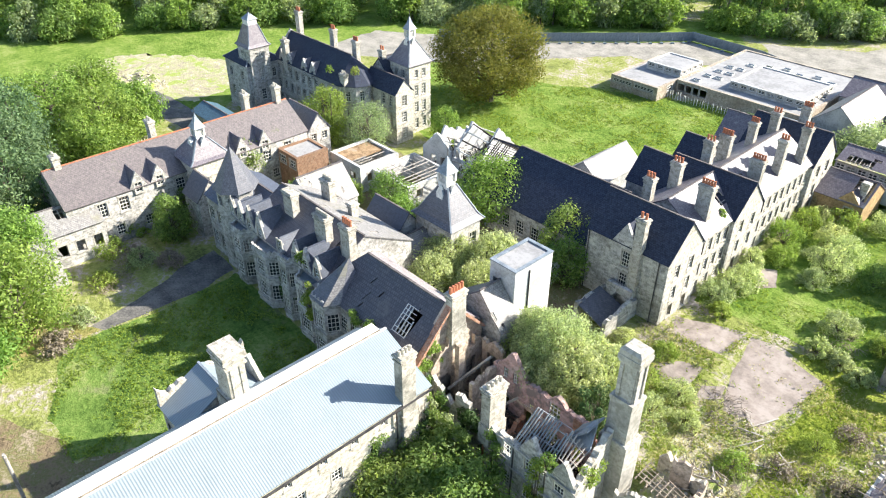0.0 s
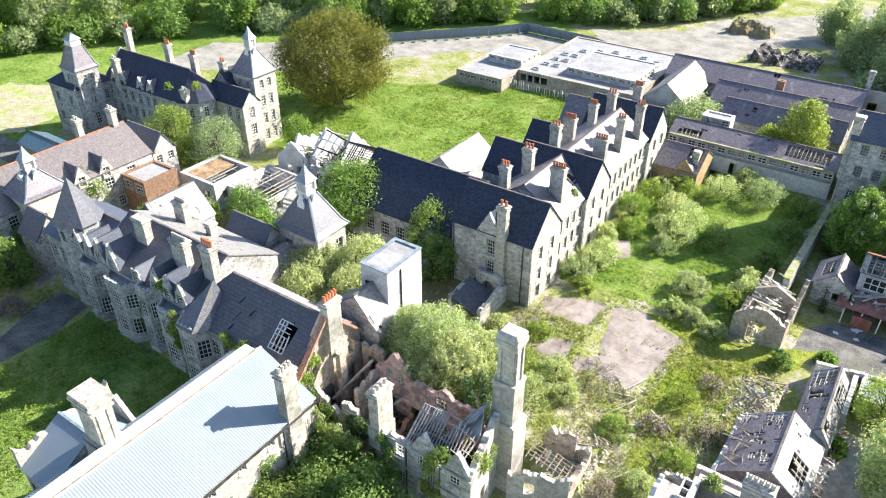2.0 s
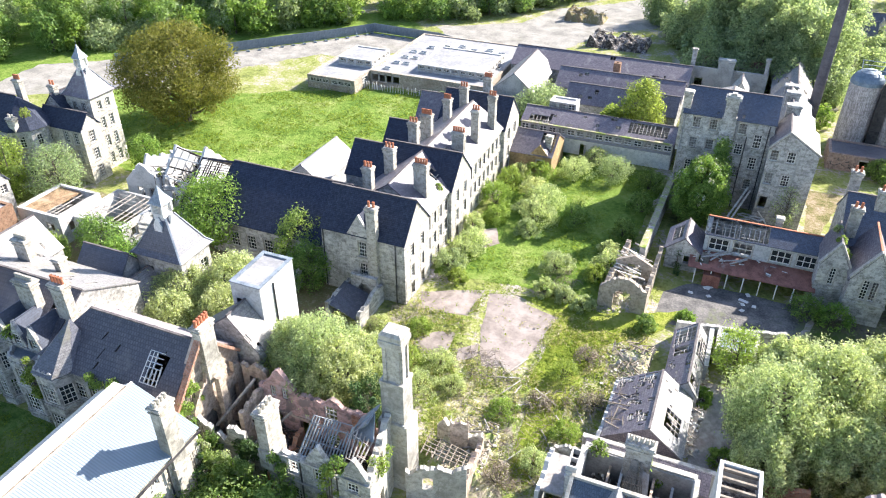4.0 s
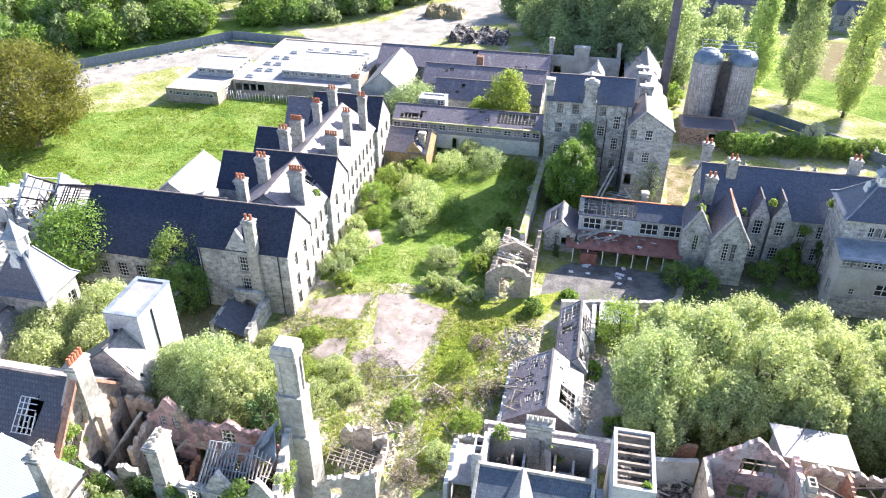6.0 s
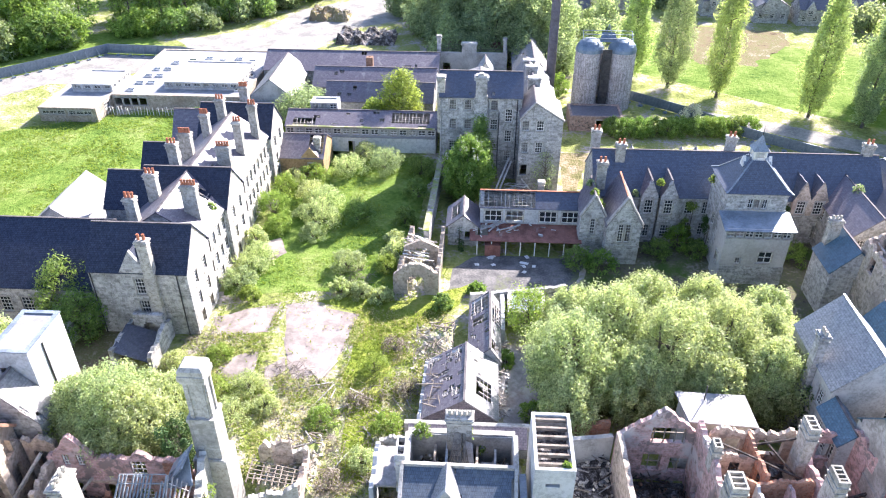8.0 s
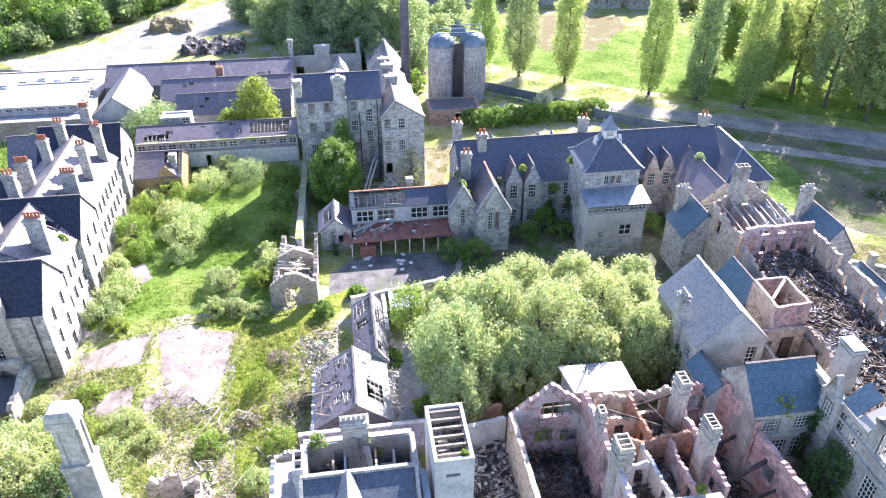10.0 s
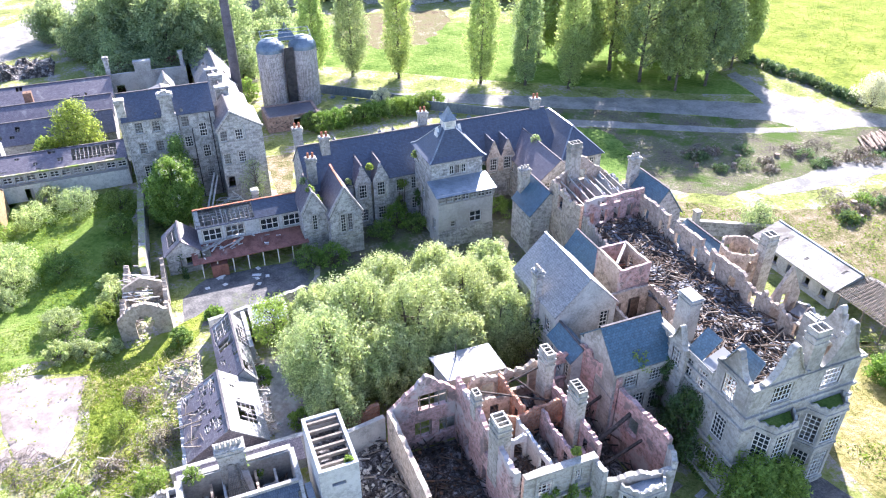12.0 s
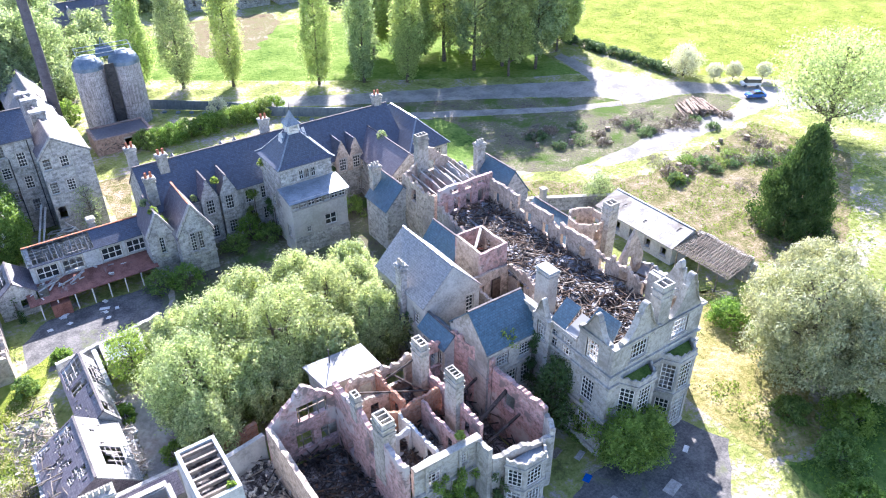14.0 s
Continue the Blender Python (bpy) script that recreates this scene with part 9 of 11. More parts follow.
    q.slope((-5.7, 33.2, 2.6), (4.2, 33.2, 2.6), (4.2, 42.9, 7.5), (-5.7, 42.9, 7.5), 0.16, [(0.36, 0.42, 0.9, 0.97), (0.44, 0.47, 0.93, 0.98), (0.29, 0.32, 0.78, 0.86), (0.955, 0.985, 0.5, 0.92), (0.24, 0.26, 0.7, 0.74), (0.5, 0.53, 0.72, 0.78)])
    part("roof_slope", q, SLATE_WET, nb, "dark blue slate slope with slipped slates")
    q = Shape()
    q.box(-5.8, 4.3, 42.75, 43.1, 7.3, 7.72)
    part("coping", q, ASHLAR, nb, "pale stone coping along the roof's top")
    for e in (-5.75, 4.15):
        q = Shape()
        q.beam((e, 33.2, 2.75), (e, 42.8, 7.62), 0.3, 0.3)
        part("verge", q, ASHLAR, nb)
    cross_gable(nb, -1.8, 39.6, 6.0, 2.8, 3.2, 2.0, "S", SLATE_PALE, RENDER, 0.6, None)
    q = Shape()
    q.box(4.5, 5.1, 40.0, 43.4, -0.3, 6.3)
    part("narrow_pier", q, LEAD, nb, "blue sheeted pier beside the tank tower")
    pr = thing("parapet_rooms", -1, 46, 0, "roofless parapet walled rooms with stone coping", "ruin")
    for a, b, z, mt, th in (((4.3, 48.2), (-5.7, 48.2), 6.0, RENDER, 0.45), ((-5.7, 47.7), (-5.7, 43.2), 6.3, WHITEWASH, 0.35), ((4.3, 43.2), (4.3, 47.7), 6.3, RENDER, 0.3)):
        ruin_wall(pr, a, b, z, int(a[1] * 3), mt, 0.12, (), th)
        q = Shape()
        q.beam((a[0], a[1], z + 0.08), (b[0], b[1], z + 0.08), th + 0.12, 0.14)
        part("coping", q, ASHLAR, pr)
    for x, z, mt in ((-3.0, 5.0, CREAM), (-1.9, 5.4, WHITEWASH), (0.9, 5.3, CREAM), (2.6, 4.8, WHITEWASH)):
        ruin_wall(pr, (x, 43.2), (x, 47.6), z, int(x * 11), mt, 0.5, [(1.6, 2.6, 2.6, 4.4)], 0.22, name="partition")
    q = Shape()
    q.box(-5.3, 4.0, 43.2, 47.7, 2.3, 2.5)
    part("floor", q, SOOT, pr)
    q = Shape()
    q.box(-4.4, -3.1, 44.6, 46.6, 3.6, 3.7)
    q.box(1.2, 2.5, 44.4, 46.8, 3.6, 3.7)
    part("plaster_ceiling", q, WHITEWASH, pr, "hanging sheets of white plaster")
    chimney(pr, -0.9, 47.2, 2.0, 9.4, 2.3, 1.1, 5, POT_BUFF, CHIMNEY, "x", 0.1)
    open_chimney(pr, -6.0, 44.6, 3.0, 7.9, 0.9, 2.2, 2, WHITEWASH, "x")
    sl = thing("fallen_roof", -0.9, 45, 0, "slid roof of grey laths leaning on the chimney", "ruin")
    battens(sl, (-2.0, 43.4, 4.2), (0.4, 43.4, 4.2), (-0.5, 46.6, 7.6), (-1.3, 46.6, 7.6), 0.22, 0.5, 0.95, TIMBER, 16)
    q = Shape()
    q.slope((-0.3, 43.4, 4.0), (0.8, 43.6, 4.0), (0.3, 46.4, 6.6), (-0.5, 46.4, 7.0), 0.08)
    part("boarding", q, BATTEN, sl, "pale bleached roof boarding")
    rubble_mound("room_debris", "broken plaster and timbers in the parapet rooms", -5.2, 3.9, 43.4, 47.4, 2.5, 0.9, 90, SOOT, 145, (BATTEN, TIMBER, REDWOOD), 1.8, blocks=120, stone=WHITEWASH)
    lb = thing("rear_lean_to", 0, 50, 0, "lean-to with a mauve slate roof behind the parapet rooms", "building")
    q = Shape()
    q.slope((-6.0, 48.7, 3.4), (5.6, 48.7, 3.4), (5.6, 50.6, 4.5), (-6.0, 50.6, 4.5), 0.14)
    part("roof_slope", q, SLATE_HUNG_SHADED, lb)
    ruin_wall(lb, (6.0, 51.0), (-6.4, 51.0), 4.3, 148, RENDER, 0.2, (), 0.4)
    q = Shape()
    q.beam((6.0, 50.8, 4.4), (-6.4, 50.8, 4.4), 0.55, 0.14)
    part("coping", q, ASHLAR, lb)
    q = Shape()
    q.box(1.6, 2.7, 49.3, 49.9, 3.9, 4.5)
    part("rooflight", q, PAINT, lb)
    ou = thing("broken_outshut", -7.6, 46, 0, "roofless pale outshut with broken walls", "ruin")
    ruin_wall(ou, (-8.8, 47.8), (-8.8, 42.4), 5.0, 149, WHITEWASH, 0.9, (), 0.4)
    ruin_wall(ou, (-6.2, 48.6), (-8.6, 48.6), 4.6, 150, STONE_SUNLIT, 1.0, (), 0.4)
    q = Shape()
    q.box(-8.4, -6.4, 43.0, 47.6, 4.2, 4.45)
    part("roof_slab", q, CONCRETE, ou, "pale cracked roof slab")
    lw = thing("low_wall", 5, 49, 0, "long low rendered wall with pale coping", "wall")
    ruin_wall(lw, (14.0, 51.0), (9.2, 50.2), 3.8, 146, RENDER, 0.15)


pink_ruin()


def near_sheds():
    laths = [(0.0, 0.1, 0.0, 0.3), (0.02, 0.16, 0.62, 0.9)] + slipped(1, 34, 0.02, 0.09)
    # East slope paled for sunlight; the south gable's purple stands for shade.
    ob = house("near_shed", "collapsing stone shed with slipped purple slates", -4.9, 2.9, 53.4, 62.2, 2.2, 5.0, "y", {"S": rows((0.6, 1.4, 1.0, [0.3], "gone"))}, wall={"S": SLATE_HUNG_SHADED, "N": WHITEWASH, "E": WHITEWASH, "W": WHITEWASH}, slate=(SLATE_PURPLE, SLATE_PALE), at=0.55, over=0.1, crest=RIDGE, holes=(laths, [(0.22, 0.52, 0.22, 0.68)] + slipped(2, 5, 0.02, 0.05)))
    ruin_wall(ob, (-5.2, 61.8), (-5.5, 50.8), 2.4, 147, WHITEWASH, 0.9, (), 0.35, name="broken_wall")
    single("shed_rafters", rafter_heap(-4.6, -1.2, 53.8, 61.6, 2.1, 3.6, 46, 19), TIMBER, (-3, 57, 2), "grey laths and rafters sagging through the shed roof", "timber", "stuff")
    # Here too the east slope's paler slate takes the place of sunlight.
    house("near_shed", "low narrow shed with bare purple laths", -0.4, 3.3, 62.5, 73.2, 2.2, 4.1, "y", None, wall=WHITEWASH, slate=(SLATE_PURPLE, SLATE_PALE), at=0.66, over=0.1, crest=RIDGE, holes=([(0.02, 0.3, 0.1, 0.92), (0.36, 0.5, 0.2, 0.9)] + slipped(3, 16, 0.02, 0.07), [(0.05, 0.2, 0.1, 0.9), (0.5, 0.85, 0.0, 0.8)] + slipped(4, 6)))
    single("pale_yard_floor", s_box(3.6, 9.0, 52, 68, -0.1, 0.12), CONCRETE, (6, 61, 0), "pale dusty concrete yard strip beside the sheds", "ground", "structure")
    house("low_shed", "low dark shed with a blue felted roof beside the yard wall", 4.3, 9.0, 71.6, 76.2, 2.3, None, "flat", None, wall=STONE, slate=LEAD)
    rubble_mound("brash_heap", "brown brash and rubble beside the sheds", -6.8, -2.2, 63, 71, 0, 1.0, 40, RUBBLE_GROUND, 151, (TIMBER,), 2)
    rubble_mound("fallen_plaster", "white broken plaster and slates along the shed wall", 2.6, 4.2, 56, 70, 0, 0.8, 40, CONCRETE, 152, (BATTEN, TIMBER), 1.6, blocks=160, stone=WHITEWASH)


def rafter_heap(x0, x1, y0, y1, z0, z1, n, seed):
    """Sagging poles that lie across one another at about one height."""
    rng = random.Random(seed)
    s = Shape()
    for k in range(n):
        x, y = rng.uniform(x0, x1), rng.uniform(y0, y1)
        a, ln = (rng.uniform(-0.25, 0.25) if rng.random() < 0.5 else 1.57 + rng.uniform(-0.25, 0.25)), rng.uniform(0.6, 1.5)
        s.beam((x - ln * math.cos(a), y - ln * math.sin(a), rng.uniform(z0, z1)), (x + ln * math.cos(a), y + ln * math.sin(a), rng.uniform(z0, z1)), 0.07, 0.1)
    return s


def s_box(*a):
    s = Shape()
    s.box(*a)
    return s


near_sheds()

# ---- trees and bushes ----
def trees():
    T = lambda *a, **k: plant("tree", *a, **k)
    T("huge spreading oak with bronze young leaves", -98.5, 105.5, 20, 12.2, LEAF_BRONZE, 1, bare=0.1, leaves=42000, size=0.36, knob=0.5, clumps=200, trunk=0.9)
    for k, (x, y, h, r) in enumerate(((-127, 37.5, 12, 7), (-137, 32.5, 14, 7.4), (-121, 33, 11, 5.5), (-131, 45, 10, 5), (-143, 42, 12, 6))):
        T("bright green spring maple in a row", x, y, h, r, LEAF_BRIGHT, 10 + k, bare=0.1, leaves=9000, size=0.42, group="trees beside the pasture")
    for k, (x, y, h, r) in enumerate(((-126.5, 24, 17, 5.5), (-107.5, 17.5, 15, 5.6), (-116, 20, 17, 6), (-104, 12, 13, 5))):
        T("dark green conifer with ragged limbs", x, y, h, r, LEAF_DARK, 20 + k, bare=0.08, leaves=8000, size=0.4, shape="round", clumps=60, group="dark trees by the west range")
    for k, (x, y, h, r) in enumerate(((-83.5, 9.6, 13, 6.2), (-95, 12.5, 12, 5.4), (-90, 4, 13, 7), (-78, 2, 10, 5))):
        T("bright green sycamore at the drive", x, y, h, r, LEAF_BRIGHT, 30 + k, bare=0.1, leaves=11000, size=0.36, clumps=60, group="sycamores at the drive")
    T("yellow green ash with upswept twigs", -103.6, 68.6, 11.5, 4.2, LEAF_YELLOW, 40, leaves=9000, size=0.26, bare=0.1, multi=3)
    T("grey green willow against the tall wing", -95.6, 71.4, 10.0, 4.6, LEAF_GREY, 41, leaves=9000, size=0.22, bare=0.08, multi=3)
    T("small bright green tree by the tower", -90.4, 85.2, 6.6, 2.8, LEAF_BRIGHT, 42, leaves=2600, size=0.3)
    T("young green tree at the stone gable", -92.2, 32.8, 7.5, 2.9, LEAF, 43, leaves=4200, size=0.3, bare=0.05, shape="column")
    T("slender green tree in the west court", -99.4, 49.6, 9.0, 3.0, LEAF, 44, leaves=3600, size=0.3)
    T("round bright green tree in the inner court", -65.2, 71.2, 10.2, 5.6, LEAF_BRIGHT, 45, leaves=12000, size=0.3, clumps=55, bare=0.12)
    T("green tree beside the hospital block", -50.4, 70.4, 8.8, 3.8, LEAF, 46, leaves=7000, size=0.28, bare=0.05, multi=2)
    T("green tree beside the hospital block", -47.0, 66.6, 7.0, 2.8, LEAF, 47, leaves=4000, size=0.28, bare=0.05)
    for k, (x, y, h, r) in enumerate(((-56.5, 54.0, 9.0, 4.6), (-51.5, 57.4, 9.6, 5.0), (-49.2, 52.8, 8.6, 4.4), (-54.6, 49.6, 8.4, 3.6))):
        T("pale green willow thicket in the inner court", x, y, h, r, LEAF_PALE, 50 + k, bare=0.05, leaves=24000, size=0.22, knob=0.5, clumps=150, tall=1.5, multi=3, group="willows in the inner court")
    for k, (x, y, h, r) in enumerate(((-77.3, 61.0, 7.2, 3.2), (-71.5, 58.5, 6.4, 3.0), (-68.6, 61.5, 5.6, 2.6), (-83, 57.5, 4.6, 2.6), (-88.5, 53, 4.4, 2.6))):
        T("bushy green tree in the rear court", x, y, h, r, (LEAF, LEAF_BRIGHT, LEAF_GREY)[k % 3], 56 + k, bare=0.05, leaves=4500, size=0.28, multi=2)
    for k, (x, y, h, r) in enumerate(((-33.4, 47.2, 13.2, 5.2), (-30.6, 46.4, 12.0, 4.4), (-36.2, 47.6, 11.6, 4.2), (-29.6, 49.6, 10.5, 4.0))):
        T("pale green willow growing through the ruin", x, y, h, r, LEAF_PALE, 62 + k, bare=0.08, leaves=32000, size=0.19, knob=0.44, clumps=170, tall=1.6, multi=3, group="willows in the burnt wing")
    T("dense dark ivy clad shrub tree", -26.6, 45.6, 9.0, 2.6, IVY, 67, bare=0.03, leaves=6000, size=0.2, shape="column")
    for k, (x, y, h, r) in enumerate(((-33.6, 30.6, 6.6, 4.2), (-29.5, 30.2, 7.0, 4.4), (-34.0, 26.2, 6.4, 4.0), (-28.0, 26.0, 6.6, 4.2))):
        T("dark green sycamore below the burnt wing", x, y, h, r, LEAF, 68 + k, bare=0.05, leaves=9000, size=0.28, clumps=50, group="trees below the burnt wing")
    T("bright yellow green lime by the workshops", -14.6, 131.2, 12.0, 4.0, LEAF_YELLOW, 75, bare=0.12, leaves=9000, size=0.32, tall=1.1)
    T("bright yellow green sapling by the workshops", -20.2, 131.0, 6.4, 2.4, LEAF_YELLOW, 76, bare=0.1, leaves=3200, size=0.34)
    T("grey green willow by the kitchens", -34.2, 133.6, 6.8, 5.8, LEAF_GREY, 77, bare=0.05, leaves=9000, size=0.32, multi=3)
    ch = T("horse chestnut in candle flower", -1.6, 104.2, 11.0, 4.3, LEAF_BRIGHT, 78, bare=0.02, leaves=22000, size=0.3, shape="round", clumps=130, knob=0.62, tall=1.2)
    rng = random.Random(78)
    cs, qs = [], []
    for k in range(46):
        a, v = k * 2.399963, rng.uniform(0.25, 0.98)
        rad = 4.2 * math.sin(math.pi * (0.12 + 0.86 * v)) ** 0.6 * rng.uniform(0.8, 1.0)
        cs.append((rad * math.cos(a), rad * math.sin(a), 0.6 + 10.2 * v))
        qs.append(0.22)
    c = new("flower_candles", leaf_mesh("flower_candles", cs, qs, 1300, 0.16, BLOSSOM, 79, 0.0, 2.0))
    c.parent = ch
    ORIGIN[c] = ORIGIN[ch]
    T("slim upright green tree against the ward block", 0.2, 108.6, 12.2, 2.3, LEAF, 79, bare=0.05, leaves=9000, size=0.26, shape="column", clumps=80, tall=1.5)
    T("leafless grey sapling against the ward wing", 10.8, 106.0, 8.0, 2.2, LEAF_GREY, 80, bare=0.1, leaves=1200, size=0.2)
    for k, (x, y) in enumerate(((33.5, 161), (41, 156.4), (50.2, 151.2), (66, 141.4), (74.6, 136.8), (82.4, 131.4))):
        T("tall narrow Lombardy poplar in a row", x, y, 24.5 + (k % 3), 3.5 + 0.3 * (k % 2), (LEAF_POPLAR, LEAF_GREY, LEAF_POPLAR)[k % 3], 82 + k, bare=0.06, leaves=15000, size=0.36, shape="column", clumps=150, knob=0.8, group="row of poplars", tall=1.9, trunk=0.35)
    for k, (x, y, h, r) in enumerate(((97, 138, 29, 8), (106, 127.5, 30, 7.4), (104, 146, 20, 8), (92, 148, 21, 8), (131, 134.5, 15, 5), (114, 131, 31, 8), (89, 139, 20, 6), (99, 129, 29, 7.2), (86, 152, 20, 7), (120.5, 133, 30, 7.6), (127, 136, 27, 6.6), (116, 142, 20, 7), (103, 121.5, 23, 5.2), (111, 121.6, 26, 6.2), (123.5, 128, 21, 5.4))):
        T("green broadleaf tree at the field edge", x, y, h, r, (LEAF_POPLAR, LEAF_HAZY, LEAF_POPLAR)[k % 3], 90 + k, bare=0.16, leaves=11000, size=0.5, clumps=120, knob=0.6, tall=1.3, group="trees at the field edge")
    for k, (x, y, h, r) in enumerate(((10.6, 59.4, 11.4, 5.6), (15.4, 64.4, 11.6, 5.2), (21.2, 60.4, 12.6, 5.8), (27.6, 63.0, 11.6, 5.2), (31.0, 58.0, 10.4, 4.2), (9.8, 54.6, 8.0, 3.4), (17.0, 57.0, 9.6, 4.0), (25.0, 56.6, 9.4, 3.8), (32.4, 64.6, 9.6, 3.8), (12.0, 68.6, 8.2, 3.8), (20.0, 68.4, 10.6, 4.4), (26.6, 68.6, 10.4, 4.2), (33.6, 68.4, 9.4, 3.6))):
        T("pale silvery willow in a dense thicket", x, y, h, r, LEAF_PALE, 100 + k, bare=0.06, leaves=32000, size=0.22, knob=0.46, clumps=170, tall=1.9, multi=3, group="willow thicket in the east court")
    T("small yellow leaved tree at the thicket's edge", 6.6, 70.0, 7.4, 2.8, LEAF_YELLOW, 112, bare=0.1, leaves=3600, size=0.24)
    T("yellow green bush beside the slate gable", 44.8, 66.6, 7.0, 2.4, LEAF_YELLOW, 113, bare=0.1, leaves=2800, size=0.24)
    for k, (x, y, h, r) in enumerate(((67.4, 26.8, 16.5, 7.4), (72.4, 30.6, 15.5, 6.6), (70.8, 22.4, 14, 6.6))):
        T("large pale blossoming tree beside the front", x, y, h, r, LEAF_CREAM, 114 + k, bare=0.08, leaves=34000, size=0.25, knob=0.5, clumps=150, group="pale trees beside the front")
    T("tall airy bright tree with a bare trunk", 132.0, 63.0, 19.5, 10.2, LEAF_PALE, 118, bare=0.25, leaves=16000, size=0.4, clumps=80, trunk=0.7)
    T("broad dark conifer with drooping sprays", 96.0, 46.6, 17.5, 6.8, LEAF_CONIFER, 119, bare=0.0, leaves=40000, size=0.32, shape="cone", clumps=240, droop=0.6, knob=0.5, category="conifer")
    T("grey shrub in white blossom by the field", 135.0, 99.0, 7.4, 3.6, BLOSSOM, 120, bare=0.05, leaves=5000, size=0.3)
    for k, (x, y) in enumerate(((138, 93), (142, 91), (147, 87))):
        T("small white blossoming thorn at the field gate", x, y, 4.2, 1.8, BLOSSOM, 121 + k, bare=0.25, leaves=1600, size=0.3, group="blossoming thorns")
    for k, (x, y, h, r) in enumerate(((42.8, 30.6, 7.2, 3.0), (44.8, 29.6, 6.4, 2.6))):
        T("dense green sycamore against the front", x, y, h, r, LEAF_BRIGHT, 125 + k, bare=0.05, leaves=8000, size=0.26, clumps=46, group="sycamores against the front")
    T("ivy and shrub climbing the corner", 40.4, 37.8, 9.4, 2.4, IVY, 128, bare=0.02, leaves=6000, size=0.22, shape="column")
    T("small creamy blossoming tree by the shed", 78.0, 68.6, 5.4, 2.6, LEAF_GREY, 129, bare=0.1, leaves=3400, size=0.24)
    for k, (x, y) in enumerate(((61.4, 56.4), (42.2, 66.0))):
        T("self sown yellow green tree by the ruined wall", x, y, 8.0, 1.7, LEAF_YELLOW, 130 + k, bare=0.1, leaves=2600, size=0.24)


trees()


def undergrowth():
    B = lambda *a, **k: bush("bush", *a, **k)
    rng = random.Random(77)
    spots = [(-31.6, 97.7, 4.0, 3.2), (-30.0, 83.7, 3.4, 3.0), (-31.4, 78.0, 3.0, 2.8), (-30.6, 81.0, 3.2, 2.6), (-29.6, 93.0, 2.4, 2.2), (-23.7, 94.8, 4.2, 3.4), (-24.1, 90.5, 2.6, 2.0), (-23.6, 99.0, 4.0, 3.4), (-18.2, 96.3, 3.4, 3.2), (-26.5, 102.0, 3.4, 2.8), (-17.6, 83.3, 2.8, 2.6), (-11.0, 86.0, 3.4, 2.4), (-12.0, 82.7, 2.6, 2.0), (-17.7, 77.6, 2.0, 1.8), (-15.0, 77.2, 1.8, 1.8), (-12.0, 76.0, 1.8, 1.8), (-10.7, 95.6, 3.2, 2.0), (-9.8, 104.0, 3.4, 2.4), (-9.6, 112.0, 3.6, 2.8), (-11.7, 90.0, 2.2, 1.6), (-27.4, 108.0, 3.4, 3.2), (-22.0, 112.0, 3.4, 3.4), (-16.0, 113.6, 4.0, 4.0), (-19.8, 118.0, 3.0, 3.0), (-31.2, 104.0, 3.6, 2.8), (-30.4, 106.8, 3.0, 2.6), (-26.6, 97.0, 2.0, 1.8), (-31.8, 88.4, 3.4, 2.0), (-29.4, 75.6, 1.8, 1.6)]
    for k, (x, y, h, r) in enumerate(spots):
        # Bushes within the ward block's shadow get darker leaves, shade put into colour.
        B("pale leafy scrub in the walled court" if k % 4 else "yellow green scrub in the walled court", x, y, h, r, LEAF if -20 < x < -9 and 90 < y < 113 else (LEAF_YELLOW, LEAF_PALE, LEAF_GREY, LEAF_PALE)[k % 4], 200 + k, leaves=int(900 + 900 * r), size=0.2, group="scrub in the walled court")
    spots = [(-11, 62.6, 2.0, 2.2), (-24.8, 59, 2.2, 2.2), (-13.2, 45.6, 2.0, 2.2), (-10.6, 49, 1.8, 2), (-8.6, 54, 1.8, 2), (-6.8, 59.4, 1.6, 1.8), (-28.6, 58, 2.4, 2.4), (-25.4, 54.4, 2.6, 2.4), (-33, 58.4, 2.0, 1.8), (-22, 56, 1.6, 1.8), (-15.6, 54.6, 1.4, 2.0), (-9.2, 66.4, 1.8, 2.0), (-29.8, 64, 1.6, 1.8), (-34.6, 62.6, 1.6, 1.6), (-12.4, 57.4, 1.2, 1.6)]
    for k, (x, y, h, r) in enumerate(spots):
        dry = k % 3 == 2
        B("dry brown bramble scrub on rubble" if dry else "leafy young scrub in the yard", x, y, h, r, DEADWOOD if dry else (LEAF_YELLOW, LEAF_PALE)[k % 2], 240 + k, leaves=2600 if not dry else 1300, size=0.15, group="scrub in the yard")
    spots = [(5.6, 52.4, 2.4, 1.6), (6.8, 56.0, 2.6, 1.8), (-0.6, 50.0, 2.6, 1.5), (-4.6, 49.4, 2.0, 1.4), (7.6, 49.8, 2.6, 1.6), (3.8, 64.5, 2.2, 1.5), (-4.0, 75.0, 2.0, 1.6), (0.4, 78.4, 1.6, 1.4), (14.2, 85.4, 3.4, 2.6), (17.4, 84.4, 3.6, 2.6), (26, 88.6, 3.0, 2.2), (29.0, 90.6, 4.4, 2.2), (31.6, 89.0, 2.4, 2.2), (44.6, 88.6, 3.4, 2.4), (-2.6, 92.0, 3.2, 1.8)]
    for k, (x, y, h, r) in enumerate(spots):
        B("green shrub against the walls", x, y, h, r, (LEAF, LEAF_BRIGHT)[k % 2], 260 + k, leaves=1800, size=0.22, group="shrubs in the east courts")
    for k in range(11):
        B("trimmed green hedge by the pump house", 25.5 + k * 2.6, 130.4 + 0.22 * k + rng.uniform(-0.4, 0.4), 3.6, 2.7, LEAF_BRIGHT if k % 3 else LEAF, 280 + k, leaves=3600, size=0.24, group="hedge by the pump house")
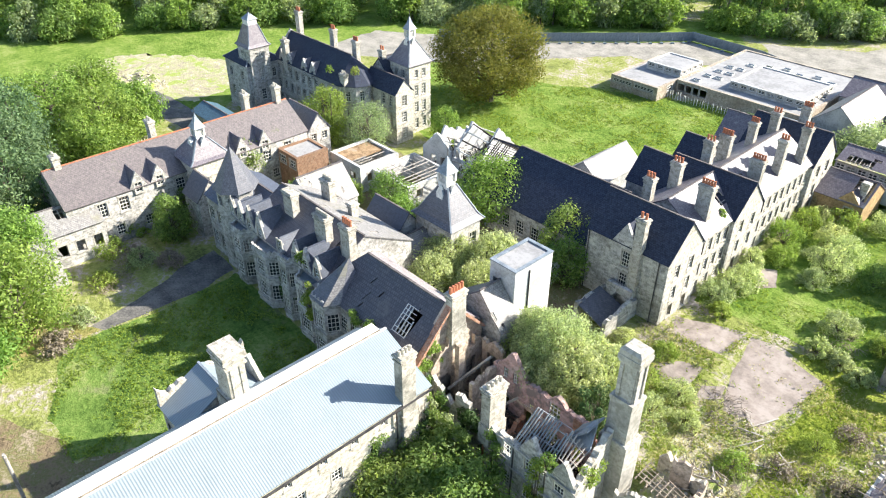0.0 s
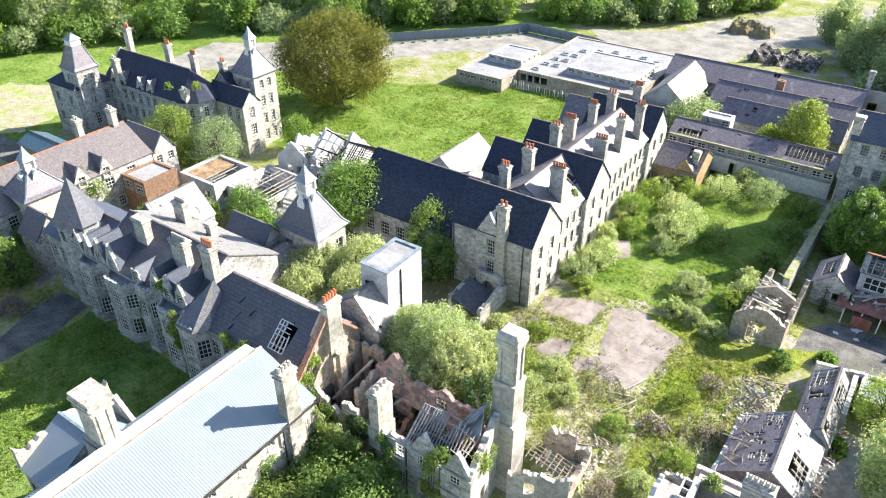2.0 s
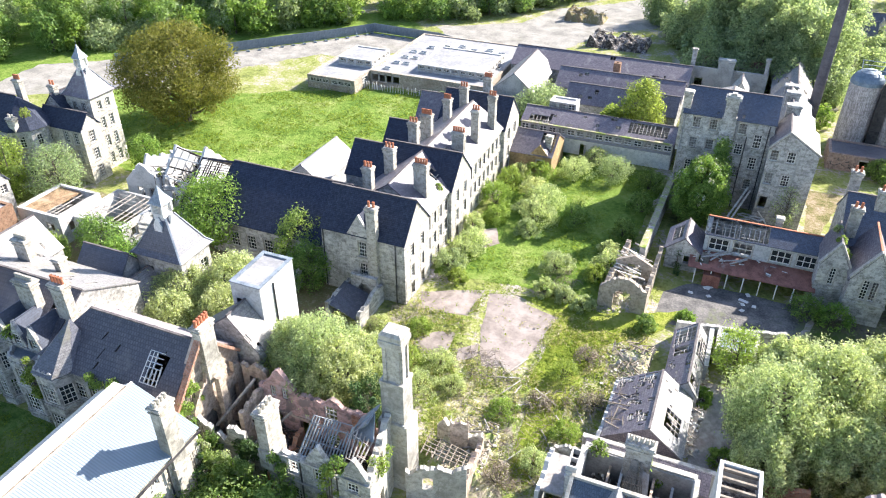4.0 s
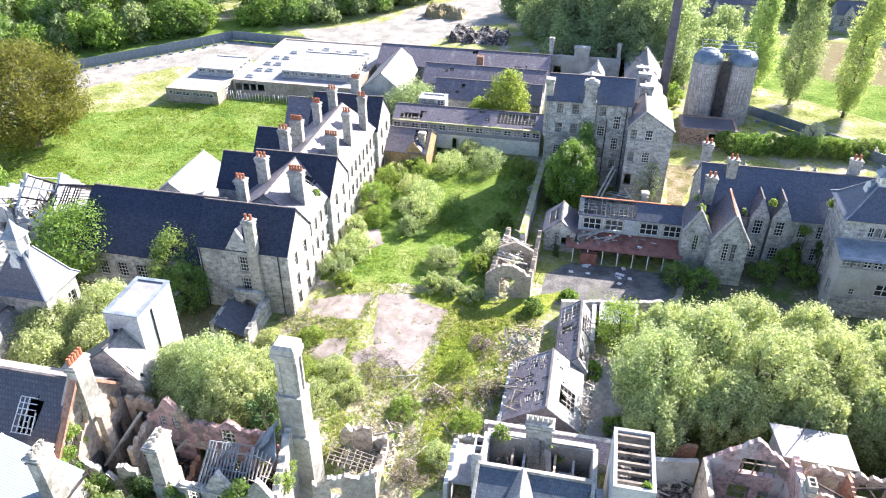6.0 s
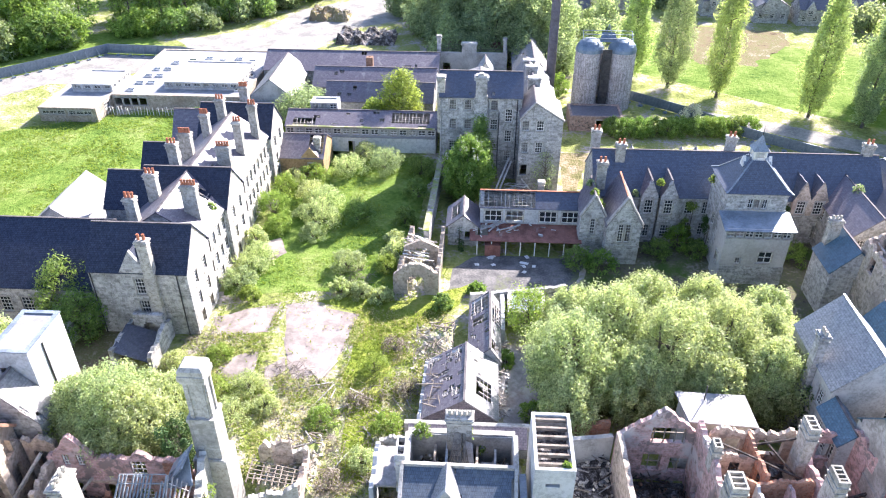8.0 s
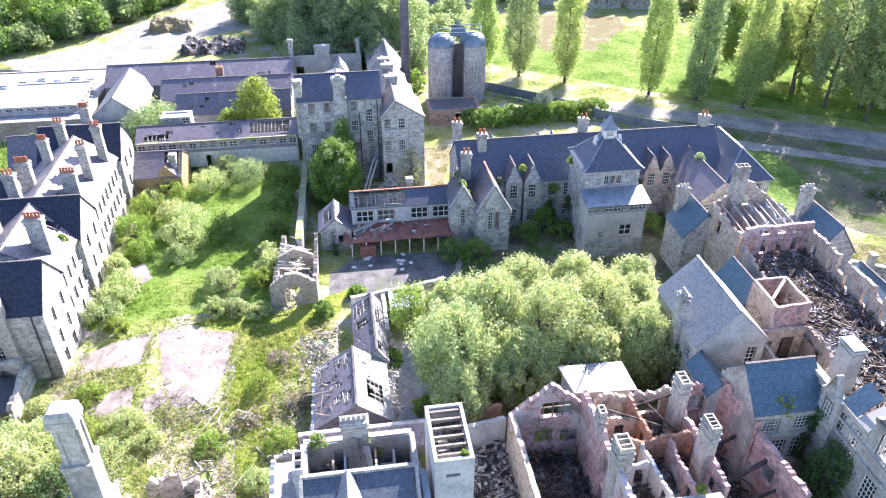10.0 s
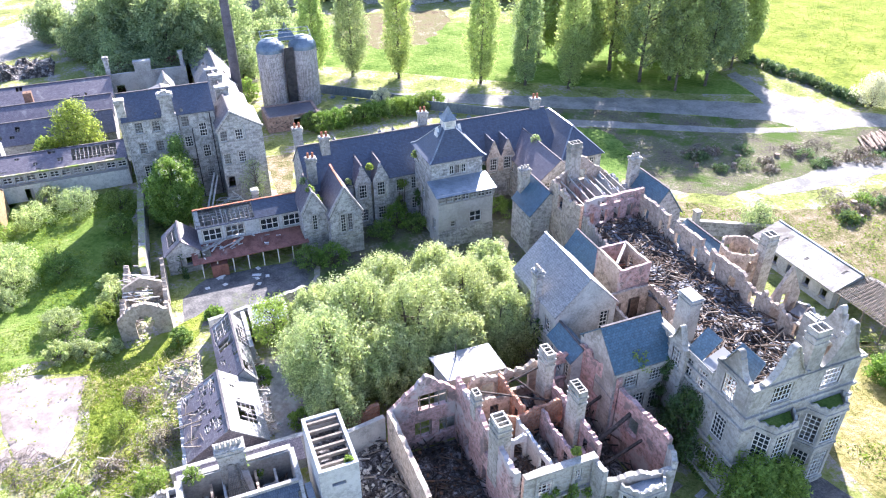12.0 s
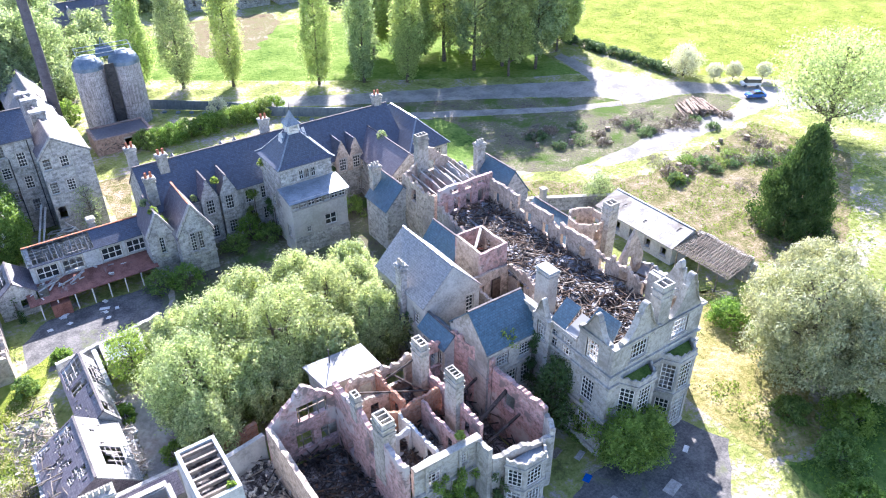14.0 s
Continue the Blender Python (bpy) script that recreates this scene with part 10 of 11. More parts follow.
    B("yellow green bush behind the ward block", 7.0, 169.0, 5.0, 3.2, LEAF_YELLOW, 296, leaves=2600, size=0.3)
    B("yellow green bush beside the chimney stack", 16.6, 150.0, 5.4, 2.6, LEAF_YELLOW, 297, leaves=2600, size=0.3)
    B("white blossoming bush at the hedge", 41.5, 136.4, 4.2, 2.6, BLOSSOM, 295, leaves=2200, size=0.26)
    spots = [(-95.2, 24.8, 2.6, 2.6), (-90.2, 27.0, 2.0, 2.4), (-86.8, 29.6, 1.8, 2.2), (-88.8, 21, 1.6, 2.2), (-83, 15.5, 1.8, 2.4), (-79.5, 12, 2.0, 2.4), (-97.4, 29.6, 2.4, 1.8), (-95.4, 36, 3.2, 1.8), (-48.0, 8.0, 1.2, 1.6)]
    for k, (x, y, h, r) in enumerate(spots):
        B("yellowish scrub by the west drive", x, y, h, r, (LEAF_YELLOW, LEAF_GREY, DEADWOOD)[k % 3], 300 + k, leaves=1500, size=0.24, group="scrub by the west drive")
    spots = [(66, 20, 3.4, 3.4), (61.0, 18, 2.6, 3.0), (74, 18, 4.6, 4.6), (78, 24, 5.0, 4.6), (82, 32, 4.2, 4.2), (76, 38, 3.4, 3.4), (70, 38, 3.0, 3.0), (62.6, 24.4, 1.8, 2.2), (86, 27, 4.6, 4.6), (90, 38, 4.0, 3.8), (57.6, 14, 2.0, 2.6)]
    for k, (x, y, h, r) in enumerate(spots):
        B("bright bramble thicket under the pale trees", x, y, h, r, (LEAF_BRIGHT, LEAF)[k % 2], 320 + k, leaves=3200, size=0.26, group="brambles under the pale trees")
    for k in range(26):
        t = k / 25
        x, y = 92 + 36 * t + rng.uniform(-2.5, 2.5), 69 - 8 * t + rng.uniform(-2.5, 2.5)
        B("low dark brash and brambles in the clearing", x, y, 0.9 + rng.random() * 0.8, 1.4 + rng.random(), (LEAF_DARK, DEADWOOD, LEAF)[k % 3], 340 + k, leaves=700, size=0.24, group="brash in the clearing")
    for k in range(22):
        t = k / 21
        x, y = 131.5 + 2.4 * t + rng.uniform(-0.6, 0.6), 131 - 30 * t + rng.uniform(-0.6, 0.6)
        if k % 2 or k % 3 == 0:
            B("dark hedge between road and pasture", x, y, 2.0, 2.0, LEAF_DARK, 370 + k, leaves=1200, size=0.28, group="hedge at the pasture")
    for k in range(20):
        x, y = 84 + rng.uniform(0, 40), 84 + rng.uniform(-4, 9)
        y = 128 - 0.4 * x + rng.uniform(-6, 3)
        B("rough bank vegetation between the roads", x, y, 0.7 + rng.random() * 0.6, 1.5 + rng.random(), (LEAF_DARK, DEADWOOD)[k % 2], 400 + k, leaves=600, size=0.24, group="growth on the bank")


undergrowth()


def woodland(name, label, spots, seed, leaves, size, mats):
    """Far trees that nobody could count: joined crowns on bare stems, one object a tint."""
    rng = random.Random(seed)
    for n, mt in enumerate(mats):
        cs, qs, s = [], [], Shape()
        mine = spots[n::len(mats)]
        for x, y, h, r in mine:
            c, q = crown_clumps(rng, r, h * 0.1, h - r * 0.2, 26, "round")
            cs += [(x + a, y + b, z) for a, b, z in c]
            qs += q
        me = leaf_mesh(name, cs, qs, leaves * len(mine), size, mt, seed + n)
        ob = tagged(new(name, me), label, "woodland", "", "stuff")
        for x, y, h, r in mine:
            s.tube((x, y, -0.2), (x + rng.uniform(-0.6, 0.6), y, h * 0.7), 0.3, 0.12, 5, False)
        st = new("stem", s.mesh("stem"))
        st.data.materials.append(BARK)
        st.parent = ob


def belt(line, n, depth, seed, low=9, high=19):
    rng = random.Random(seed)
    lens = [math.hypot(b[0] - a[0], b[1] - a[1]) for a, b in zip(line, line[1:])]
    out = []
    for k in range(n):
        t = rng.random() * sum(lens)
        j = 0
        while t > lens[j]:
            t -= lens[j]
            j += 1
        a, b = line[j], line[j + 1]
        d = rng.random() ** 1.6 * depth
        nx, ny = -(b[1] - a[1]) / lens[j], (b[0] - a[0]) / lens[j]
        f = t / lens[j]
        front = d < 5
        h = rng.uniform(5, 11) if front else rng.uniform(low, high) + d * 0.1
        out.append((a[0] + (b[0] - a[0]) * f + nx * d, a[1] + (b[1] - a[1]) * f + ny * d, h, rng.uniform(3.0, 5.6)))
    return out


woodland("woodland", "dense mixed wood with light and dark spring crowns", belt([(-262, 8), (-196, 56), (-186, 80), (-160, 122), (-114, 165), (-96, 184), (-76, 191), (-62, 206), (-40, 240)], 300, 46, 9), 500, 2200, 0.58, (LEAF, LEAF_HAZY, LEAF_BRIGHT, LEAF_GREY, LEAF, LEAF_YELLOW))
woodland("woodland", "dark green wood behind the boiler chimney", belt([(-24, 214), (-14, 186), (-6, 166), (12, 160), (26, 172), (32, 196)], 90, 34, 10, 12, 21), 520, 3200, 0.5, (LEAF_HAZY, LEAF_GREY, LEAF_HAZY))
woodland("woodland", "wood along the back of the far cottages", belt([(34, 226), (64, 224), (96, 216), (112, 182), (140, 160)], 70, 40, 11, 12, 20), 540, 1500, 0.7, (LEAF_HAZY, LEAF, LEAF_HAZY))

# ---- fences, vehicles, logs, ivy and small growth ----
def hoarding(label, path, height, group, step=2.9):
    """Steel panels on raking props, one thing a run."""
    ob = thing("site_fence", path[0][0], path[0][1], 0, label, "fence", group)
    pan, prop = {}, Shape()
    prop.beam((0, 0, height * 0.85), (0, 1.5, 0.05), 0.06, 0.06)
    prop.beam((0, 0, 0.0), (0, 0, height), 0.08, 0.08)
    prop.box(-0.35, 0.35, 1.2, 1.9, 0, 0.3)
    pm = prop.mesh("fence_prop")
    pm.materials.append(GALV)
    for (ax, ay), (bx, by) in zip(path, path[1:]):
        ln = math.hypot(bx - ax, by - ay)
        n = max(1, round(ln / step))
        turn = math.atan2(by - ay, bx - ax)
        w = ln / n
        if round(w, 2) not in pan:
            s = Shape()
            s.box(-w / 2 + 0.02, w / 2 - 0.02, -0.03, 0.0, 0.08, height)
            s.box(-w / 2 + 0.02, w / 2 - 0.02, -0.05, 0.03, height, height + 0.06)
            pan[round(w, 2)] = s.mesh("fence_panel")
            pan[round(w, 2)].materials.append(GALV)
        for k in range(n):
            t = (k + 0.5) / n
            piece("fence_panel", pan[round(w, 2)], ob, ax + (bx - ax) * t, ay + (by - ay) * t, 0, turn)
            piece("fence_prop", pm, ob, ax + (bx - ax) * k / n, ay + (by - ay) * k / n, 0, turn + math.pi)


hoarding("grey steel site hoarding on raking props", [(-136, 126), (-115.6, 144.2), (-98.4, 163.2), (-91.2, 172), (-72.4, 171), (-62, 167)], 2.3, "site hoardings")
hoarding("grey steel site hoarding below the silos", [(30, 150), (40.8, 141.2), (47.5, 134.6)], 2.0, "site hoardings")
hoarding("grey steel site hoarding along the road", [(47.5, 133.0), (61.4, 122.6), (66, 119.6)], 2.0, "site hoardings")


def car(label, x, y, turn, paint, van=False):
    """A small hatchback: body with arches, glasshouse, wheels, lamps, bumpers."""
    ob = thing("car", x, y, 0.1, label, "car", "parked cars")
    ob.rotation_euler = (0, 0, radians(turn))

    def sub(name, shape, material, parent, lab=""):
        o = new(name, shape.mesh(name))
        o.data.materials.append(material)
        o.parent = parent
        return tagged(o, lab) if lab else o
    prof = [(-2.05, 0.35), (-2.1, 0.75), (-1.9, 0.95), (-0.9, 1.0), (1.0, 1.02), (1.95, 0.98), (2.05, 0.7), (2.0, 0.35)]
    cab = [(-1.0, 0.98), (-0.35, 1.42), (0.9, 1.45), (1.7, 1.02)] if not van else [(-1.5, 0.98), (-0.9, 1.75), (1.9, 1.8), (2.0, 1.0)]

    def extrude(pts, w0, w1):
        s = Shape()
        zs = [p[1] for p in pts]
        hi, lo = max(zs), min(zs)
        side = lambda p, sg: (p[0], sg * (w0 + (w1 - w0) * (p[1] - lo) / (hi - lo)), p[1])
        a, b = [side(p, -1) for p in pts], [side(p, 1) for p in pts]
        s.face(*reversed(a))
        s.face(*b)
        for k in range(len(pts)):
            j = (k + 1) % len(pts)
            s.face(a[k], a[j], b[j], b[k])
        return s
    body = sub("body", extrude(prof, 0.86, 0.80), paint, ob)
    sub("glasshouse", extrude(cab, 0.78, 0.62), GLASS_M, body)
    top = extrude([(cab[1][0] + 0.02, cab[1][1] - 0.02), (cab[1][0] + 0.1, cab[1][1] + 0.05), (cab[2][0] - 0.1, cab[2][1] + 0.05), (cab[2][0], cab[2][1] - 0.02)], 0.66, 0.58)
    sub("roof", top, paint, body)
    for wx in (-1.3, 1.3):
        for wy in (-0.78, 0.78):
            s = Shape()
            s.tube((wx, wy - 0.1, 0.32), (wx, wy + 0.1, 0.32), 0.32, 0.32, 16)
            w = sub("wheel", s, IRON, ob)
            s = Shape()
            s.tube((wx, wy - 0.115, 0.32), (wx, wy + 0.115, 0.32), 0.19, 0.19, 12)
            sub("rim", s, GALV, w)
    for wx, nm, mt in ((-2.09, "headlight", PAINT), (2.03, "tail_lamp", TERRACOTTA)):
        for wy in (-0.62, 0.62):
            s = Shape()
            s.box(wx - 0.03, wx + 0.03, wy - 0.16, wy + 0.16, 0.68, 0.82)
            sub(nm, s, mt, ob)
    return ob


BLUE_PAINT = mottled("blue car paint", [(0.3, (0.01, 0.09, 0.38)), (0.7, (0.015, 0.13, 0.50))], 0.5, 0.25, 0.6, 0.1, bump=0.02)
WHITE_PAINT = mottled("white van paint", [(0.3, (0.6, 0.6, 0.6)), (0.7, (0.72, 0.72, 0.72))], 0.5, 0.3, 0.5, 0.0, bump=0.02)
car("small bright blue car parked on the gravel", 136.8, 81.6, -30, BLUE_PAINT)
car("small white van parked behind the blue car", 141.6, 86.2, -38, WHITE_PAINT, True)


def log_pile():
    ob = thing("log_pile", 121, 84.6, 0, "stack of long felled tree trunks beside the lane", "logs")
    rng = random.Random(3)
    for k in range(34):
        row = 0 if k < 15 else 1 if k < 27 else 2
        i = k if row == 0 else k - 15 if row == 1 else k - 27
        o = (i - (7, 5.5, 3)[row]) * 0.62
        cx, cy = 121.5 + o * 0.85, 84.6 - o * 0.2
        a, ln, r = radians(62 + rng.uniform(-9, 9)), rng.uniform(2.2, 3.8), rng.uniform(0.2, 0.3)
        s = Shape()
        z = 0.25 + row * 0.48
        s.tube((cx - math.cos(a) * ln, cy - math.sin(a) * ln, z), (cx + math.cos(a) * ln, cy + math.sin(a) * ln, z + rng.uniform(-0.05, 0.2)), r, r * 0.8, 9)
        part("log", s, LOGWOOD, ob)
    for k, (x, y) in enumerate(((89.8, 87.4), (96, 66), (99, 70), (104, 68.4), (110, 70.4), (93, 90), (84, 90), (100, 88), (113, 72), (118, 70))):
        s = Shape()
        r = rng.uniform(0.3, 0.55)
        s.tube((x, y, -0.1), (x, y, rng.uniform(0.5, 1.2)), r * 1.2, r, 11)
        single("tree_stump", s, LOGWOOD, (x, y, 0), "freshly cut pale tree stump in the clearing", "stump", group="stumps in the clearing")


LOGWOOD = mottled("cut log bark", [(0.3, (0.16, 0.115, 0.085)), (0.7, (0.38, 0.30, 0.235))], 1.2)
log_pile()


def lamp_post():
    ob = thing("lamp_post", -57.3, 1.7, 0, "tall pale timber pole beside the lawn", "pole")
    s = Shape()
    s.tube((-57.3, 1.7, -0.2), (-57.3, 1.7, 8.0), 0.19, 0.15, 10)
    part("shaft", s, BATTEN, ob)
    s = Shape()
    s.box(-57.7, -56.9, 1.62, 1.78, 7.7, 7.85)
    part("arm", s, BATTEN, ob)


lamp_post()


def ivy_patch(label, p0, p1, z0, z1, seed, leaves=1800, size=0.2, material=None, out=0.25):
    """Ivy that clings to a wall between two plan points."""
    rng = random.Random(seed)
    cs, qs = [], []
    ln = math.hypot(p1[0] - p0[0], p1[1] - p0[1])
    nx, ny = (p1[1] - p0[1]) / ln, -(p1[0] - p0[0]) / ln
    for k in range(max(10, int(ln * (z1 - z0) * 0.9))):
        u, v = rng.random(), rng.random() ** 1.3
        half = 0.5 - 0.38 * v * rng.random()
        u = 0.5 + (u - 0.5) * 2 * half
        cs.append((p0[0] + (p1[0] - p0[0]) * u + nx * out * 0.4, p0[1] + (p1[1] - p0[1]) * u + ny * out * 0.4, z0 + (z1 - z0) * v))
        qs.append(rng.uniform(0.25, 0.6))
    ob = thing("ivy", (p0[0] + p1[0]) / 2, (p0[1] + p1[1]) / 2, 0, label, "ivy")
    me = leaf_mesh("ivy_leaves", np.array(cs) - np.array(ORIGIN[ob]), qs, leaves, size, material or IVY, seed)
    c = new("foliage", me)
    c.parent = ob
    s = Shape()
    for k in range(5):
        u = rng.uniform(0.3, 0.7)
        x, y = p0[0] + (p1[0] - p0[0]) * u, p0[1] + (p1[1] - p0[1]) * u
        s.tube((x + nx * 0.06, y + ny * 0.06, z0), (x + nx * 0.06 + rng.uniform(-0.5, 0.5) * abs(ny), y + ny * 0.06 + rng.uniform(-0.5, 0.5) * abs(nx), z0 + (z1 - z0) * 0.9), 0.05, 0.02, 5, False)
    part("stem", s, BARK, ob)


for k, (p0, p1, z0, z1, n, m) in enumerate((
        ((-37.45, 24.5), (-37.45, 29.0), 0, 7.0, 2600, LEAF), ((-37.45, 31.6), (-37.45, 33.6), 0, 8.6, 1800, IVY), ((-40.4, 33.65), (-35.0, 33.65), 0, 8.4, 4200, LEAF), ((-35.2, 33.65), (-31.6, 33.65), 0, 7.0, 3600, LEAF), ((-40.0, 33.9), (-33.0, 33.9), 4.6, 7.4, 1800, LEAF_GREY),
        ((-41.1, 34.8), (-41.0, 38.6), 7.6, 10.6, 1500, LEAF_YELLOW), ((-68.4, 36.2), (-65.0, 36.2), 0, 8.2, 2600, IVY), ((-60.4, 34.6), (-58.4, 34.6), 4, 9.2, 1600, LEAF_YELLOW), ((-52.8, 34.8), (-46.6, 34.8), 8.6, 9.8, 1400, LEAF_YELLOW),
        ((29.6, 93.2), (32.0, 93.2), 0, 6.2, 2200, LEAF), ((33.0, 92.5), (33.0, 89.0), 0, 5, 1200, IVY), ((42.4, 93.2), (45.4, 93.2), 0, 6.0, 2000, IVY), ((41.4, 41.5), (39.6, 41.5), 3.5, 9.6, 1500, IVY), ((41.45, 41.0), (41.45, 36.2), 0, 8.6, 3600, LEAF), ((41.45, 36.4), (41.45, 33.4), 0, 5.6, 1800, LEAF),
        ((34.0, 57.0), (34.0, 53.0), 0, 7.0, 1800, IVY), ((42.5, 60.6), (42.5, 65.6), 0, 7.0, 2200, LEAF_BRIGHT), ((-45.3, 75.4), (-45.3, 70.4), 0, 6.0, 1600, IVY), ((-102.4, 67.7), (-99.4, 67.7), 6, 11.6, 1200, LEAF), ((-22.3, 35.1), (-21.0, 40.0), 6.6, 8.8, 600, LEAF_YELLOW), ((-41.0, 36.0), (-37.4, 36.2), 0.5, 7.2, 2600, LEAF), ((-36.8, 36.3), (-33.0, 36.6), 2.0, 6.0, 2200, IVY), ((-31.6, 35.3), (-29.4, 35.2), 1.0, 7.0, 1800, LEAF), ((-26.2, 35.2), (-24.2, 35.2), 3.0, 8.4, 1300, LEAF_YELLOW), ((-2.0, 88.0), (-2.6, 91.0), 0, 3.2, 500, IVY), ((-24.4, 43.3), (-28.0, 43.3), 4, 9.6, 2600, IVY),
        ((-96.9, 35.6), (-96.9, 38.0), 0, 5.5, 1300, LEAF), ((55.6, 83.9), (50, 83.9), 0, 3.4, 1000, IVY), ((22.4, 35.3), (28.4, 35.2), 0, 5.2, 4200, LEAF_BRIGHT), ((28.9, 33.3), (30.2, 32.8), 0, 4.6, 1200, IVY))):
    ivy_patch("green ivy climbing the stone wall", p0, p1, z0, z1, 600 + k, n, 0.2, m)

for k, (x, y, z, r, m) in enumerate(((21.4, 97.0, 9.0, 0.8, LEAF_GREY), (26.0, 93.4, 9.2, 0.7, LEAF_YELLOW), (20.2, 88.0, 8.4, 0.7, LEAF_YELLOW), (17.2, 90.4, 7.0, 0.9, LEAF_YELLOW), (33.2, 92.6, 10.2, 0.9, LEAF_YELLOW), (41.2, 93.0, 10.0, 1.0, LEAF_YELLOW), (52.6, 92, 9.4, 1.0, LEAF_GREY), (16.4, 90.0, 9.2, 0.7, LEAF_YELLOW), (16.0, 92.4, 9.3, 0.7, LEAF_GREY), (22.6, 93.2, 7.6, 0.6, LEAF_GREY), (37.6, 42.6, 9.4, 1.4, LEAF_YELLOW), (8.2, 41.4, 9.8, 0.5, LEAF_YELLOW), (-0.4, 47.9, 6.2, 1.0, LEAF_BRIGHT), (1.2, 48.0, 4.0, 0.8, LEAF_YELLOW), (-4.4, 47.9, 6.2, 0.9, LEAF), (27.0, 36.0, 8.6, 0.5, LEAF_YELLOW), (-104.6, 30.4, 8.6, 0.9, LEAF_YELLOW), (-24.6, 35.4, 8.2, 0.9, LEAF), (-60.2, 47.4, 8.2, 1.2, LEAF_GREY), (-102.4, 74.4, 12.4, 1.0, LEAF_YELLOW), (-107.0, 72.2, 12.2, 0.8, LEAF_YELLOW), (-35.0, 82.4, 9.6, 0.7, LEAF_YELLOW), (-34.6, 90.6, 9.4, 0.6, LEAF_YELLOW), (-62.8, 36.4, 9.8, 0.9, LEAF_YELLOW))):
    bush("wall_plant", "self sown bush rooted on the wall head", x, y, r * 1.6, r, m, 700 + k, leaves=420, size=0.2, category="plant", z=z - 0.3, group="wall plants")


def far_houses():
    for k, (x, y, w, d, ax) in enumerate(((18, 203, 11, 7, "x"), (28, 212, 9, 7, "x"), (33, 219, 12, 8, "x"), (62, 214, 10, 7, "x"), (75, 208, 9, 7, "y"), (86, 206, 9, 7, "x"), (98, 208, 9, 7, "x"))):
        h = house("stone_cottage", "stone cottage with slate roof among the far trees", x, x + w, y, y + d, 4.4, 7.0, ax, {"S": rows((1.2, 1.5, 1.1, 3, "sash"))}, group="far cottages")
        cross_gable(h, x + w * 0.3, y - 0.1, 4.4, 2.8, 4.0, 2.0, "S", SLATE, STONE, 2.0, (1.2, 1.4, 0.4), 0.5)
    sheet("cottage_yard", "bare brown plot before the far cottages", [(52, 172), (64, 172), (78, 188), (80, 200), (54, 204), (46, 190)], 0.034, EARTH, 33, 1.5)


far_houses()
rubble_mound("spoil_heap", "dark spoil heap on the concrete yard", -48, -37, 202, 210, 0, 3.0, 10, EARTH, 160, (TIMBER,), 2)
rubble_mound("scrap_heap", "heap of grey rubble and scrap by the yard", -37, -22, 182, 192, 0, 2.6, 60, SOOT, 161, (BATTEN, TIMBER), 3)
rubble_mound("stone_heap", "tumbled pale stones in the pasture", -164, -150, 52, 60, 0, 1.4, 14, RUBBLE_GROUND, 162, (TIMBER,), 3)


def tufts(name, label, poly, count, size, material, seed, h=0.35):
    """Grass tussocks that break up a sheet of grass."""
    rng = np.random.default_rng(seed)
    P = np.array(poly, float)
    lo, hi = P.min(0), P.max(0)
    q = rng.uniform(lo, hi, (count * 2, 2))
    inside = np.zeros(len(q), bool)
    j = len(P) - 1
    for i in range(len(P)):
        c = ((P[i, 1] > q[:, 1]) != (P[j, 1] > q[:, 1])) & (q[:, 0] < (P[j, 0] - P[i, 0]) * (q[:, 1] - P[i, 1]) / (P[j, 1] - P[i, 1] + 1e-9) + P[i, 0])
        inside ^= c
        j = i
    q = q[inside][:count]
    slab = [(-24.4, -15.2, 61.0, 74.6), (-31.6, -25.2, 68.4, 73.6), (-28.6, -25.2, 61.0, 64.6)]
    keep = np.array([noise.noise((x * 0.13, y * 0.13, seed)) + 0.5 * noise.noise((x * 0.5, y * 0.5, seed)) for x, y in q]) > -0.12
    for a, b, c, d in slab:
        keep &= ~((q[:, 0] > a) & (q[:, 0] < b) & (q[:, 1] > c) & (q[:, 1] < d) & (rng.random(len(q)) > 0.03))
    q = q[keep]
    n = len(q)
    c = np.column_stack([q, np.full(n, h * 0.35)])
    me = leaf_mesh(name, c, np.full(n, h), n * 2, size, material, seed, 0.0, 0.8)
    return tagged(new(name, me), label, "grass", "", "stuff")


TUFT = leafy("grass tussock", (0.13, 0.19, 0.025), (0.28, 0.35, 0.065), 0.5)
TUFT_DRY = leafy("dry weeds", (0.192, 0.216, 0.072), (0.528, 0.492, 0.288), 0.5)
tufts("grass", "long tussocky lawn grass", [(-79.4, 12.4), (-78.2, 22), (-78.2, 34), (-58, 34.5), (-48, 35), (-48, 10), (-56.6, 14.7), (-61, 6.6), (-68.4, 7.2)], 12000, 0.22, TUFT, 801)
tufts("grass", "tussocks in the meadow", [(-94, 84), (-47, 84), (-45, 118), (-20, 121), (-20, 136), (-60, 137), (-78, 133), (-96, 122), (-112, 100)], 20000, 0.28, TUFT, 802)
tufts("grass", "weeds and grass in the walled court", [(-33, 58), (-3, 58), (-3, 76), (-7.5, 118), (-31, 119)], 14000, 0.22, TUFT, 803)
tufts("grass", "dry weeds over the rubble yard", [(-34, 48), (-4, 44), (-3, 74), (-32, 74)], 16000, 0.2, TUFT_DRY, 804)
tufts("grass", "green weeds among the dry grass of the yard", [(-34, 48), (-4, 44), (-3, 74), (-32, 74)], 9000, 0.22, TUFT, 807)
tufts("grass", "dry grass in the felled clearing", [(62, 88), (80, 76), (92, 71), (126, 74), (128, 50), (100, 36), (70, 16), (56, 14), (58, 46), (80, 44), (80, 64)], 12000, 0.26, TUFT, 805)
